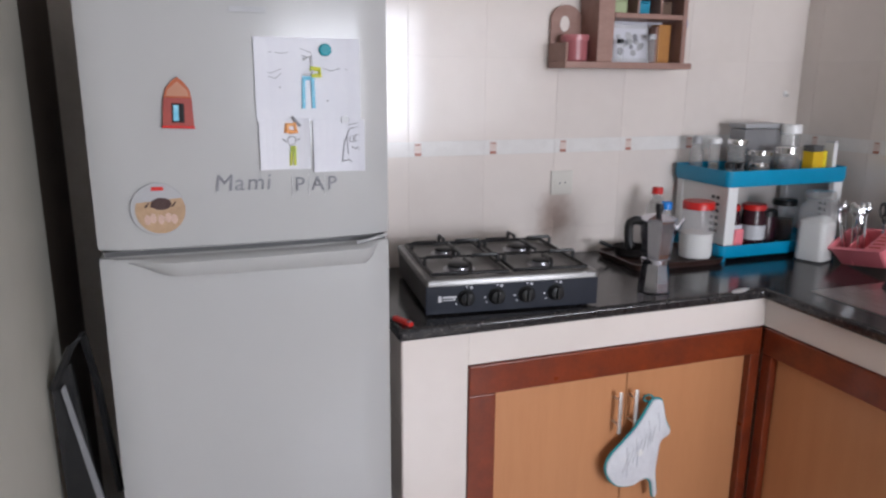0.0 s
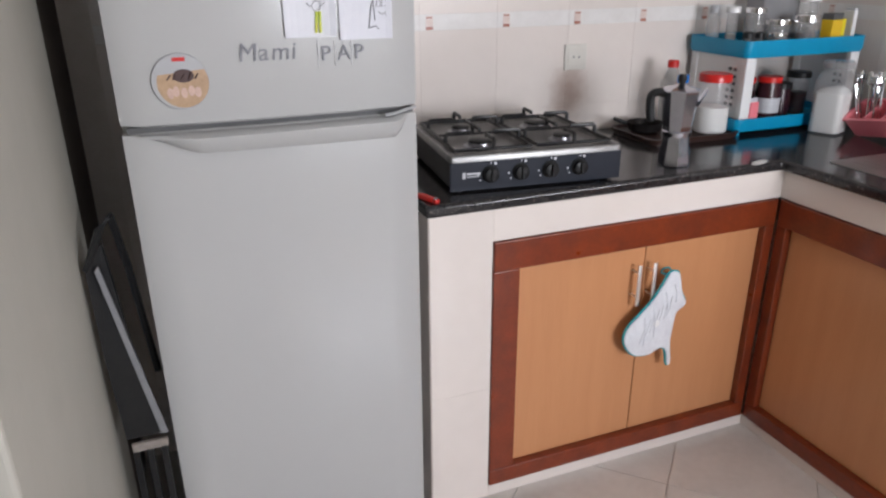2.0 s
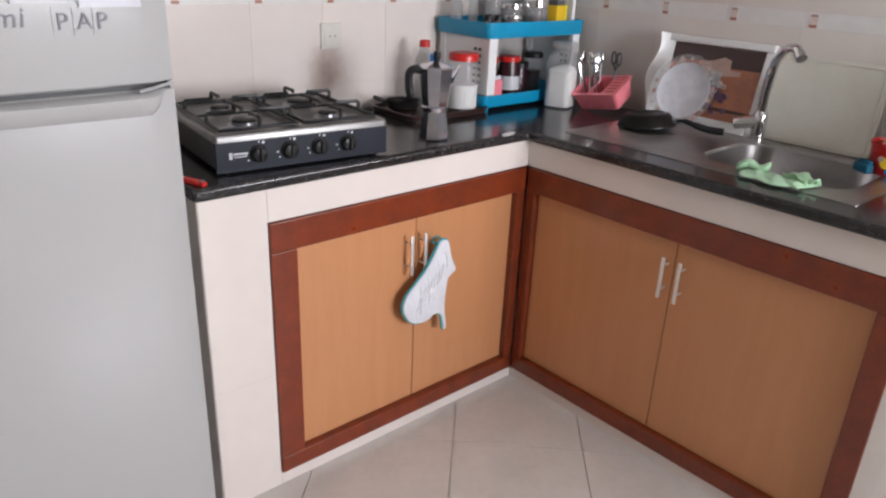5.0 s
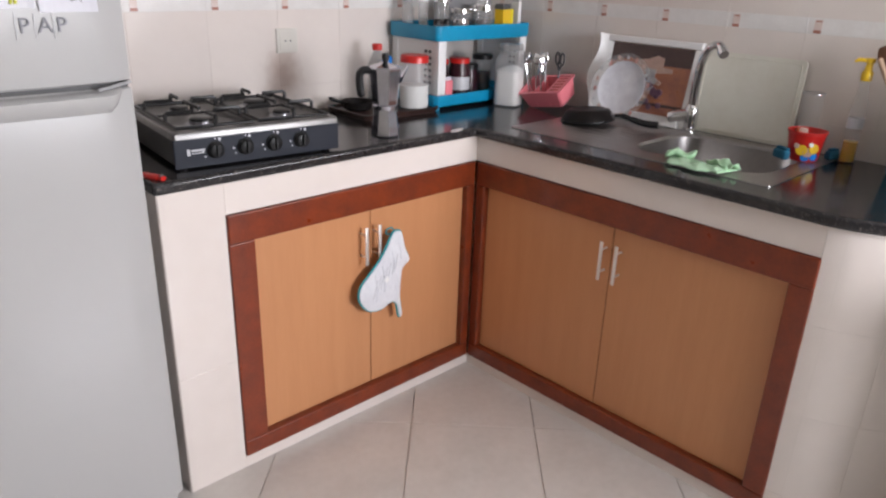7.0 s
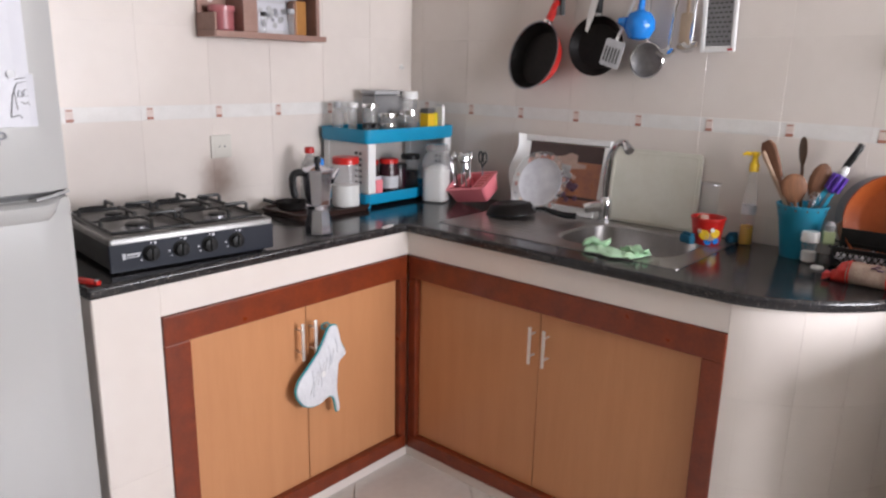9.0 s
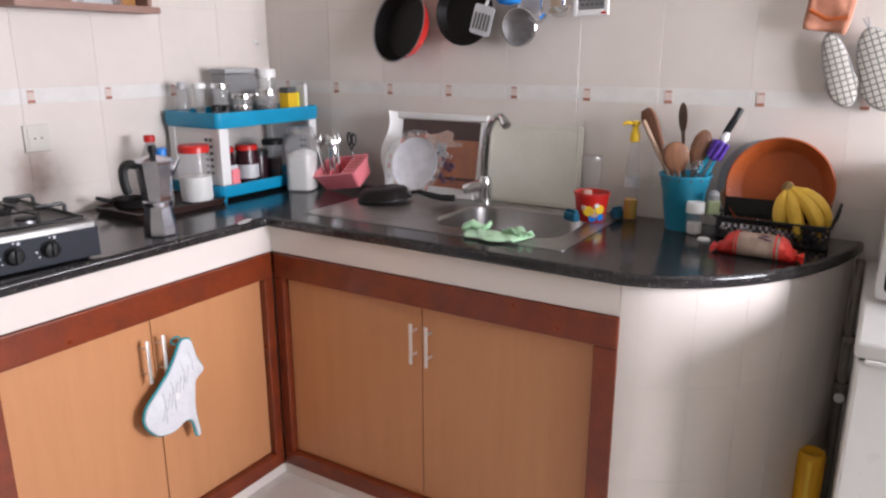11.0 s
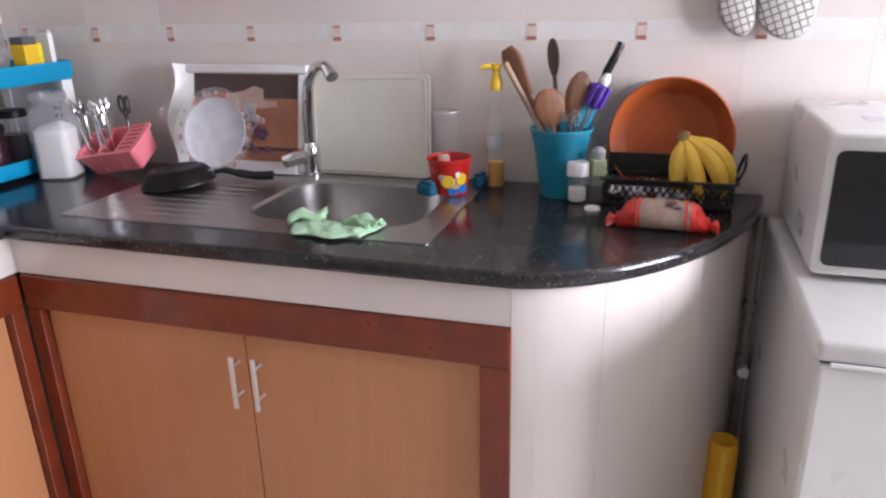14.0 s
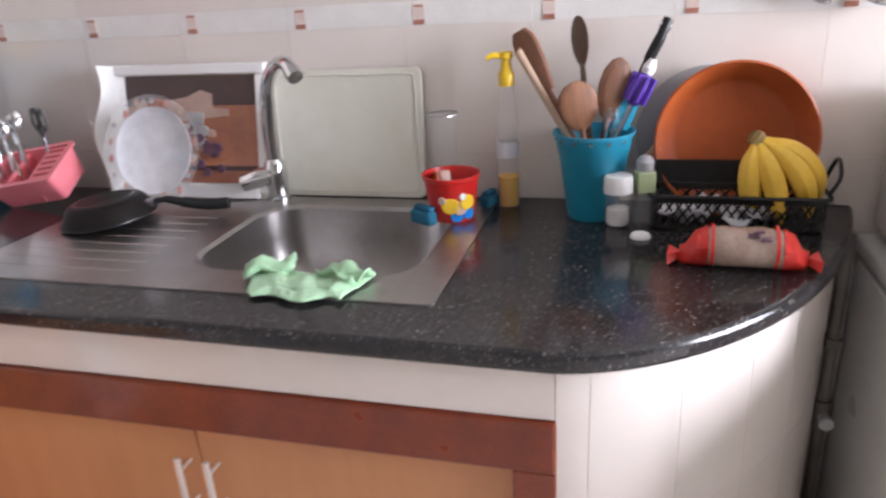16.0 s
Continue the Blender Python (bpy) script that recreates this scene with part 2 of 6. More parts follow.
PRINT_CREAM = material("print_cream", (0.62, 0.44, 0.36), (0.48, 0.32, 0.27), 30, 0.3)
PRINT_PLUM = material("print_plum", (0.10, 0.05, 0.09), (0.22, 0.12, 0.16), 45, 0.3)
PRINT_GREY = material("print_grey", (0.40, 0.40, 0.42), (0.55, 0.55, 0.55), 45, 0.3)
PLATEM = material("patterned_glass_plate", (0.80, 0.80, 0.84), (0.66, 0.65, 0.70), 40, 0.12)
PETAL = material("pale_red_petal", (0.62, 0.27, 0.22), (0.55, 0.30, 0.28), 50, 0.3)
CREAMBOARD = material("cream_chopping_board", (0.72, 0.70, 0.62), (0.66, 0.63, 0.54), 7, 0.5, bump=0.1, bscale=120)
FRAMEWHITE = material("window_frame_paint", (0.7, 0.7, 0.68), None, 5, 0.5)
CHECK = bpy.data.materials.new("checked_cotton")
CHECK.use_nodes = True
_n, _l = CHECK.node_tree.nodes, CHECK.node_tree.links
_tc = _n.new("ShaderNodeTexCoord")
_sep = _n.new("ShaderNodeSeparateXYZ")
_l.new(_tc.outputs["Object"], _sep.inputs[0])
_lines = []
for ax in (1, 2):
    _m = _n.new("ShaderNodeMath")
    _m.operation = "MULTIPLY"
    _m.inputs[1].default_value = 1 / 0.015
    _l.new(_sep.outputs[ax], _m.inputs[0])
    _f = _n.new("ShaderNodeMath")
    _f.operation = "FRACT"
    _l.new(_m.outputs[0], _f.inputs[0])
    _g = _n.new("ShaderNodeMath")
    _g.operation = "LESS_THAN"
    _g.inputs[1].default_value = 0.20
    _l.new(_f.outputs[0], _g.inputs[0])
    _lines.append(_g)
_a = _n.new("ShaderNodeMath")
_a.operation = "MAXIMUM"
_l.new(_lines[0].outputs[0], _a.inputs[0])
_l.new(_lines[1].outputs[0], _a.inputs[1])
_mix = _n.new("ShaderNodeMix")
_mix.data_type = "RGBA"
_l.new(_a.outputs[0], _mix.inputs[0])
_mix.inputs[6].default_value, _mix.inputs[7].default_value = (0.60, 0.57, 0.52, 1), (0.17, 0.16, 0.15, 1)
_l.new(_mix.outputs[2], _n["Principled BSDF"].inputs["Base Color"])
_n["Principled BSDF"].inputs["Roughness"].default_value = 0.9


# ---- building helpers ----
def part(name, bm, mat, parent=None, label="", smooth=False, kind=""):
    me = bpy.data.meshes.new(name)
    bmesh.ops.recalc_face_normals(bm, faces=bm.faces)
    bm.to_mesh(me)
    bm.free()
    me.materials.append(mat)
    if smooth:
        me.polygons.foreach_set("use_smooth", [True] * len(me.polygons))
        me.set_sharp_from_angle(angle=radians(38))
    ob = new(name, me)
    if parent is not None:
        ob.parent = parent
    return tagged(ob, label=label, kind=kind)


def thing(name, loc, label, category, group="", kind="", rz=0.0, m=None):
    ob = new(name)
    ob.empty_display_size = 0.05
    ob.matrix_world = m if m is not None else pose(*loc, 0, 0, rz)
    return tagged(ob, label, category, group, kind)


def box(x0, x1, y0, y1, z0, z1, bevel=0.0, bm=None, seg=2, m=None):
    one = bmesh.new()
    bmesh.ops.create_cube(one, size=1)
    for v in one.verts:
        v.co = Vector((x0 + (v.co.x + 0.5) * (x1 - x0), y0 + (v.co.y + 0.5) * (y1 - y0), z0 + (v.co.z + 0.5) * (z1 - z0)))
    if bevel:
        bmesh.ops.bevel(one, geom=one.edges[:], offset=bevel, segments=seg, affect="EDGES", profile=0.5)
    if m is not None:
        one.transform(m)
    return joined(bm, one)


def joined(bm, one):
    if bm is None:
        return one
    me = bpy.data.meshes.new("tmp")
    one.to_mesh(me)
    one.free()
    bm.from_mesh(me)
    bpy.data.meshes.remove(me)
    return bm


def loft(loops, bm=None, closed=True, cap0=True, cap1=True, m=None):
    """Skins a row of rings that all have the same number of points."""
    one = bmesh.new()
    rings = [[one.verts.new(p) for p in ring] for ring in loops]
    n = len(rings[0])
    for a, b in zip(rings, rings[1:]):
        for i in range(n if closed else n - 1):
            j = (i + 1) % n
            one.faces.new((a[i], a[j], b[j], b[i]))
    if cap0:
        one.faces.new(rings[0][::-1])
    if cap1:
        one.faces.new(rings[-1])
    if m is not None:
        one.transform(m)
    return joined(bm, one)


def lathe(profile, n=24, bm=None, m=None, cap0=True, cap1=True, sx=1.0, sy=1.0):
    return loft([[(r * sx * math.cos(2 * math.pi * i / n), r * sy * math.sin(2 * math.pi * i / n), z) for i in range(n)] for r, z in profile], bm, cap0=cap0, cap1=cap1, m=m)


def tube(points, r, n=8, bm=None, closed=False):
    """A round rod along points; r is a number or one per point."""
    pts = [Vector(p) for p in points]
    radii = r if isinstance(r, (list, tuple)) else [r] * len(pts)
    rings, up = [], None
    for i, p in enumerate(pts):
        a = pts[i - 1] if (i or closed) else p
        b = pts[(i + 1) % len(pts)] if (i < len(pts) - 1 or closed) else p
        d = (b - a).normalized()
        if up is None:
            up = d.orthogonal().normalized()
        up = (up - d * up.dot(d)).normalized()
        side = d.cross(up)
        rings.append([p + radii[i] * (up * math.cos(2 * math.pi * k / n) + side * math.sin(2 * math.pi * k / n)) for k in range(n)])
    if closed:
        rings.append(rings[0])
        bm2 = loft(rings, None, cap0=False, cap1=False)
        bmesh.ops.remove_doubles(bm2, verts=bm2.verts, dist=1e-6)
        return joined(bm, bm2)
    return loft(rings, bm)


def smoothline(points, k=6):
    """A soft line through a few points."""
    p = [Vector(q) for q in points]
    p = [p[0] * 2 - p[1]] + p + [p[-1] * 2 - p[-2]]
    out = []
    for i in range(1, len(p) - 2):
        for s in range(k):
            t = s / k
            a, b, c, d = p[i - 1], p[i], p[i + 1], p[i + 2]
            out.append(0.5 * ((2 * b) + (c - a) * t + (2 * a - 5 * b + 4 * c - d) * t * t + (3 * b - a - 3 * c + d) * t ** 3))
    return out + [p[-2]]


def rrect(x0, x1, y0, y1, r, z, k=5):
    pts = []
    for cx, cy, a0 in ((x1 - r, y1 - r, 0), (x0 + r, y1 - r, 90), (x0 + r, y0 + r, 180), (x1 - r, y0 + r, 270)):
        for i in range(k + 1):
            a = radians(a0 + 90 * i / k)
            pts.append((cx + r * math.cos(a), cy + r * math.sin(a), z))
    return pts


def plate_shape(outline, depth, bm=None, m=None, bevel=0.0):
    """A flat outline in x and z, made depth thick along y."""
    one = bmesh.new()
    f = one.faces.new([one.verts.new((x, 0, z)) for x, z in outline])
    ext = bmesh.ops.extrude_face_region(one, geom=[f])
    bmesh.ops.translate(one, vec=(0, depth, 0), verts=[v for v in ext["geom"] if isinstance(v, bmesh.types.BMVert)])
    if bevel:
        es = [e for e in one.edges if abs(e.verts[0].co.y - e.verts[1].co.y) < 1e-6]
        bmesh.ops.bevel(one, geom=es, offset=bevel, segments=2, affect="EDGES", profile=0.5)
    if m is not None:
        one.transform(m)
    return joined(bm, one)


def word(text, size, depth=0.0008):
    cu = bpy.data.curves.new("word", "FONT")
    cu.body, cu.size, cu.extrude = text, size, depth
    tmp = bpy.data.objects.new("word", cu)
    scene.collection.objects.link(tmp)
    me = bpy.data.meshes.new_from_object(tmp.evaluated_get(bpy.context.evaluated_depsgraph_get()))
    bm = bmesh.new()
    bm.from_mesh(me)
    bpy.data.meshes.remove(me)
    bpy.data.objects.remove(tmp)
    bpy.data.curves.remove(cu)
    return bm


def struct(name, bm, mat, label, smooth=False):
    return tagged(part(name, bm, mat, None, label, smooth), kind="structure")


# ---- the room ----
wall_n = struct("wall_north", box(WEST - 0.15, 0.15, NORTH + 0.0012, NORTH + 0.15, 0, TOP), GROUT, "plain masonry wall covered with cream glazed tiles")
wall_e = struct("wall_east", box(0.0012, 0.15, SOUTH - 0.12, NORTH + 0.0012, 0, TOP), GROUT, "plain masonry wall covered with cream glazed tiles")
struct("wall_pier", box(WEST - 0.15, WEST, PIER, -0.05, 0, TOP, 0.006), PAINT, "off-white painted wall end beside the fridge")
struct("wall_return", box(FAR_WEST - 0.15, WEST - 0.151, PIER, PIER + 0.12, 0, TOP), PAINT, "off-white painted return wall")
struct("wall_west", box(FAR_WEST - 0.15, FAR_WEST, SOUTH, PIER, 0, TOP), PAINT, "off-white painted side wall")
# the wall here lies in shade; that darkness is put into its brown
struct("wall_recess", box(WEST - 0.15, WEST - 0.012, -0.05, NORTH + 0.0012, 0, TOP), RECESS_SHADE, "recess back beside the fridge, its shade painted dark brown")
bm = bmesh.new()
for a in ((FAR_WEST - 0.15, -2.3, 0, TOP), (-2.3, -1.56, 2.0, TOP), (-1.56, WX0, 0, TOP), (WX0, WX1, 0, WZ0), (WX0, WX1, WZ1, TOP), (WX1, 0.006, 0, TOP)):
    box(a[0], a[1], SOUTH - 0.12, SOUTH, a[2], a[3], bm=bm)
struct("wall_south", bm, PAINT, "off-white painted wall with a window and a doorway")
struct("ceiling", box(FAR_WEST - 0.15, 0.15, SOUTH - 0.12, NORTH + 0.15, TOP, TOP + 0.1), CEIL, "plain white ceiling")
floor = struct("floor", box(FAR_WEST - 0.15, 0.15, SOUTH - 0.12, NORTH + 0.15, -0.1, -0.006), GROUT, "floor of pale glossy tiles laid diagonally")
struct("ground", box(-60, 60, -80, 60, -0.5, -0.12), GROUT, "plain ground outside")
win = tagged(new("window_1"), "white-framed window with three narrow panes", kind="structure")
win.location = (0, SOUTH - 0.05, 0)
part("window_frame", loft([rrect(WX0, WX1, WZ0, WZ1, 0.002, 0, 1), rrect(WX0 + 0.05, WX1 - 0.05, WZ0 + 0.05, WZ1 - 0.05, 0.002, 0, 1), rrect(WX0 + 0.05, WX1 - 0.05, WZ0 + 0.05, WZ1 - 0.05, 0.002, 0.05, 1), rrect(WX0, WX1, WZ0, WZ1, 0.002, 0.05, 1)], cap0=False, cap1=False, m=pose(0, 0, 0, 90, 0, 0)), FRAMEWHITE, win)
for i in range(2):
    xx = WX0 + (WX1 - WX0) * (i + 1) / 3
    part("mullion", box(xx - 0.022, xx + 0.022, -0.04, 0.0, WZ0 + 0.05, WZ1 - 0.05, 0.003), FRAMEWHITE, win)

# ---- counter ----
SLAB_T, SLAB_B = 0.900, 0.869


def bez(a, b, c, d, t):
    return tuple((1 - t) ** 3 * p + 3 * (1 - t) ** 2 * t * q + 3 * (1 - t) * t * t * r + t ** 3 * s for p, q, r, s in zip(a, b, c, d))


def end_curve(inset, n=24):
    return [bez((-0.628 + inset, -1.291), (-0.612 + inset, -1.462 + inset * 0.3), (-0.398 + inset * 0.6, -1.695 + inset), (-0.003, -1.760 + inset), i / n) for i in range(n + 1)]


HX0, HX1, HY0, HY1 = -0.44, -0.105, -1.052, -0.645     # sink bowl
outer = [(-1.70, NORTH - 0.002), (-1.70, -0.182), (-0.622, -0.182)] + end_curve(0) + [(-0.003, NORTH - 0.002)]
bm = bmesh.new()
vo = [bm.verts.new((x, y, SLAB_B)) for x, y in outer]
vi = [bm.verts.new((x, y, SLAB_B)) for x, y, _ in rrect(HX0 - 0.004, HX1 + 0.004, HY0 - 0.004, HY1 + 0.004, 0.09, 0, 6)]
es = []
for ring in (vo, vi):
    for a, b in zip(ring, ring[1:] + ring[:1]):
        es.append(bm.edges.new((a, b)))
bmesh.ops.triangle_fill(bm, use_beauty=True, edges=es)
ext = bmesh.ops.extrude_face_region(bm, geom=bm.faces[:])
bmesh.ops.translate(bm, vec=(0, 0, SLAB_T - SLAB_B), verts=[v for v in ext["geom"] if isinstance(v, bmesh.types.BMVert)])
bmesh.ops.dissolve_limit(bm, angle_limit=0.01, verts=bm.verts, edges=bm.edges)
slab = part("worktop", bm, GRANITE, None, "dark speckled granite worktop with a rounded end", smooth=True)
tagged(slab, category="worktop")
bv = slab.modifiers.new("bevel", "BEVEL")
bv.width, bv.segments, bv.limit_method, bv.angle_limit = 0.009, 3, "ANGLE", radians(50)
chip = part("worktop_chip", lathe([(0.001, 0.0), (0.024, 0.0), (0.018, 0.0012), (0.001, 0.0016)], 9, sx=1.7, sy=0.6), WHITEP, slab, "pale chipped spot at the inner corner")
chip.location, chip.rotation_euler = (-0.70, -0.172, SLAB_T), (0, 0, 0.35)

base = thing("counter_base", (0, 0, 0), "cream-tiled masonry base under the granite worktop", "kitchen counter", kind="structure")
bm = bmesh.new()
body = [(-1.69, NORTH - 0.004), (-1.69, -0.139), (-0.565, -0.139)] + [(x, y) for x, y in end_curve(0.032)] + [(-0.004, NORTH - 0.004)]
body[3] = (-0.565, -1.291)
vs = [bm.verts.new((x, y, 0.0)) for x, y in body]
f = bm.faces.new(vs)
ext = bmesh.ops.extrude_face_region(bm, geom=[f])
bmesh.ops.translate(bm, vec=(0, 0, SLAB_B - 0.001), verts=[v for v in ext["geom"] if isinstance(v, bmesh.types.BMVert)])
# the bowl hangs in a pocket of the base
for v in bm.verts:
    if v.co.z > 0.5:
        v.co.z = 0.70
part("core", bm, GROUT, base)
for ring in ([(-1.69, NORTH - 0.01), (-1.69, -0.1708), (-1.522, -0.1708), (-1.522, -0.161)],
             [(-0.588, -1.292)] + [bez((-0.5978, -1.2925), (-0.581, -1.457), (-0.389, -1.669), (-0.012, -1.742), i / 24) for i in range(25)]):
    part("core_skin", loft([[(x, y, 0.0) for x, y in ring], [(x, y, SLAB_B - 0.001) for x, y in ring]], closed=False, cap0=False, cap1=False), GROUT, base)
for z0, z1 in ((0.785, SLAB_B - 0.001), (0.0, 0.0375)):
    part("core_band", box(-1.522, -0.5978, -0.1708, -0.138, z0, z1), GROUT, base)
    part("core_band", box(-0.5978, -0.564, -1.2905, -0.1709, z0, z1), GROUT, base)


def wood_cabinet(m, width, left, right, h0, h1, label):
    """A cabinet front in a dark frame; x runs along it, y points into it."""
    cab = thing("base_cabinet", (0, 0, 0), label, "cabinet", "base cabinets", m=m)
    zb, zt, d = 0.038, 0.783, -0.014
    part("frame_rail", box(0, width, d, 0.022, zt - 0.081, zt, 0.004), DARKWOOD, cab)
    part("frame_rail", box(0, width, d, 0.022, zb, zb + 0.052, 0.004), DARKWOOD, cab)
    part("frame_stile", box(0, left, d + 0.001, 0.022, zb + 0.052, zt - 0.081, 0.003), DARKWOOD, cab)
    part("frame_stile", box(width - right, width, d + 0.001, 0.022, zb + 0.052, zt - 0.081, 0.003), DARKWOOD, cab)
    mid = left + (width - left - right) / 2
    for a, b, hx in ((left + 0.002, mid - 0.0015, mid + h0), (mid + 0.0015, width - right - 0.002, mid + h1)):
        door = part("door", box(a, b, 0.008, 0.020, zb + 0.054, zt - 0.083, 0.0015), LAMINATE, cab, "beech laminate door")
        bm = box(hx - 0.0055, hx + 0.0055, -0.026, -0.020, 0.531, 0.654, 0.002)
        for zz in (0.556, 0.628):
            tube([(hx, 0.009, zz), (hx, -0.022, zz)], 0.0032, 8, bm)
        part("handle", bm, SATIN, door, "satin steel bar handle", smooth=True)
    return cab


wood_cabinet(pose(-1.520, -0.164, 0), 0.913, 0.074, 0.035, -0.037, 0.013, "double-door beech cabinet with dark wooden frame under the hob")
wood_cabinet(pose(-0.591, -0.180, 0, 0, 0, -90), 1.113, 0.037, 0.059, -0.019, 0.032, "double-door beech cabinet with dark wooden frame under the sink")

# ---- large appliances ----
def fridge():
    ob = thing("fridge", (-2.310, -0.25, 0), "tall white two-door fridge freezer with papers and magnets on its door", "fridge")
    W, D, H, S = 0.573, 0.56, 1.72, 1.142
    part("body", box(0.002, W - 0.002, 0.045, D, 0.03, H, 0.008), FRIDGE, ob)

    def door(name, z0, z1):
        rings = []
        for z, e in ((z0, 0.006), (z0 + 0.004, 0.001), (z0 + 0.012, 0), (z1 - 0.012, 0), (z1 - 0.004, 0.001), (z1, 0.006)):
            pts = []
            for i in range(17):
                u = i / 16
                edge = min(u, 1 - u)
                pts.append((e + (W - 2 * e) * u, e + 0.014 * (1 - min(1, edge / 0.06)) ** 2 - 0.010 * math.sin(math.pi * u) + 0.006, z))
            pts += [(W - e, 0.040, z), (e, 0.040, z)]
            rings.append(pts)
        return part(name, loft(rings), FRIDGE, ob, "white enamel door", smooth=True)
    d1 = door("freezer_door", S + 0.004, H)
    d2 = door("fridge_door", 0.07, S - 0.006)
    part("gasket", box(0.01, W - 0.01, 0.012, 0.046, S - 0.006, S + 0.004), GASKET, ob)
    part("plinth", box(0.02, W - 0.02, 0.03, 0.06, 0.0, 0.065, 0.003), FRIDGE_GREY, ob)
    # the grip: a scooped lip that hangs below the gap and fades out to one side
    rings = []
    for i in range(33):
        u = i / 32
        x = 0.030 + 0.515 * u
        left, right = min(1, u / 0.22), min(1, (1 - u) / 0.07)
        depth = max(0.02, (left * left * (3 - 2 * left)) * (right * (2 - right)))
        out, drop = 0.004 + 0.030 * depth, 0.004 + 0.032 * depth + 0.006 * u * depth
        y, zt = -0.002 - 0.006 * math.sin(math.pi * u), S - 0.008 + 0.006 * max(0.0, (u - 0.93) / 0.07)
        rings.append([(x, y + 0.01, zt), (x, y - out * 0.7, zt - 0.001), (x, y - out, zt - 0.006), (x, y - out * 0.9, zt - drop * 0.6),
                      (x, y - out * 0.5, zt - drop), (x, y + 0.01, zt - drop - 0.004)])
    part("handle", loft(rings), FRIDGE, d2, "moulded light grey grip", smooth=True)
    bm = tube([(0.495, -0.014, S - 0.004), (0.520, -0.016, S + 0.000), (0.540, -0.012, S + 0.004), (0.564, -0.001, S + 0.006)], 0.0035, 6)
    part("hinge_trim", bm, FRIDGE_GREY, d2, "grey trim at the end of the grip", smooth=True)
    return ob


fridge()


def on_door(x, z, bulge=0.0):
    """A pose on the fridge's front, x east, z up."""
    x, z = x + 0.008, z - 0.005
    u = (x + 2.310) / 0.573
    return pose(x, -0.25 + 0.006 - 0.010 * math.sin(math.pi * u) - 0.0015 - bulge, z)


def freezer():
    ob = thing("chest_freezer", (-0.660, -1.770, 0), "white chest freezer with a sticker on its front, microwave on top", "freezer")
    part("body", box(0.008, 0.645, -0.82, -0.006, 0.03, 0.808, 0.008), APPL, ob)
    part("seal", box(0.014, 0.640, -0.815, -0.011, 0.808, 0.815), GASKET, ob)
    part("lid", box(0.0, 0.65, -0.83, 0.0, 0.815, 0.850, 0.010, seg=3), APPL, ob, smooth=True)
    part("lid_trim", box(-0.004, 0.002, -0.80, -0.02, 0.810, 0.817, 0.002), WHITEP, ob)
    for x in (0.05, 0.6):
        for y in (-0.78, -0.05):
            part("foot", box(x - 0.025, x + 0.025, y - 0.025, y + 0.025, 0, 0.03), BLACKP, ob)
    st = thing("sticker", (0, 0, 0), "small pale sticker with orange and green print on the freezer", "sticker", m=pose(-0.6485, -1.853, 0.50, 0, 0, 0))
    part("sheet", box(-0.0008, 0.0006, -0.035, 0.035, -0.05, 0.05), material("pale_sticker_paper", (0.72, 0.71, 0.60), (0.66, 0.65, 0.54), 20, 0.5), st)
    part("print", box(-0.0016, -0.0008, -0.028, 0.02, -0.03, 0.005), ORANGEINK, st)
    part("print", box(-0.0016, -0.0008, -0.02, 0.03, 0.012, 0.036), GREENL, st)


freezer()


def microwave():
    ob = thing("microwave_oven", (-0.40, -1.793, 0.85), "white microwave oven with a dark glass door on the freezer", "microwave")
    part("body", box(0.012, 0.38, -0.46, 0.0, 0.014, 0.27, 0.01, seg=3), APPL, ob, smooth=True)
    door = part("door", loft([rrect(-0.46, 0.0, 0.014, 0.27, 0.012, 0.012), rrect(-0.46, 0.0, 0.014, 0.27, 0.012, -0.006), rrect(-0.456, -0.004, 0.018, 0.266, 0.012, -0.010)],
                             m=Matrix(((0, 0, 1, 0), (1, 0, 0, 0), (0, 1, 0, 0), (0, 0, 0, 1)))), APPL, ob, smooth=True)
    part("window", loft([rrect(-0.34, -0.014, 0.032, 0.238, 0.014, -0.0095), rrect(-0.34, -0.014, 0.032, 0.238, 0.014, -0.013)],
                        m=Matrix(((0, 0, 1, 0), (1, 0, 0, 0), (0, 1, 0, 0), (0, 0, 0, 1)))), DARKGLASS, door, "dark glass window")
    part("control_panel", box(-0.0125, -0.0095, -0.445, -0.355, 0.03, 0.255, 0.001), FRIDGE_GREY, door)
    for i in range(6):
        part("side_vent", box(0.10 + i * 0.012, 0.105 + i * 0.012, -0.0005, 0.0012, 0.05, 0.085), FRIDGE_GREY, ob)
    for x in (0.04, 0.34):
        for y in (-0.42, -0.04):
            part("foot", lathe([(0.012, 0), (0.014, 0.015)], 10, m=pose(x, y, 0)), BLACKP, ob)
    part("rating_label", box(0.10, 0.16, -0.17, -0.08, 0.2702, 0.2708), PEEL, ob)


microwave()


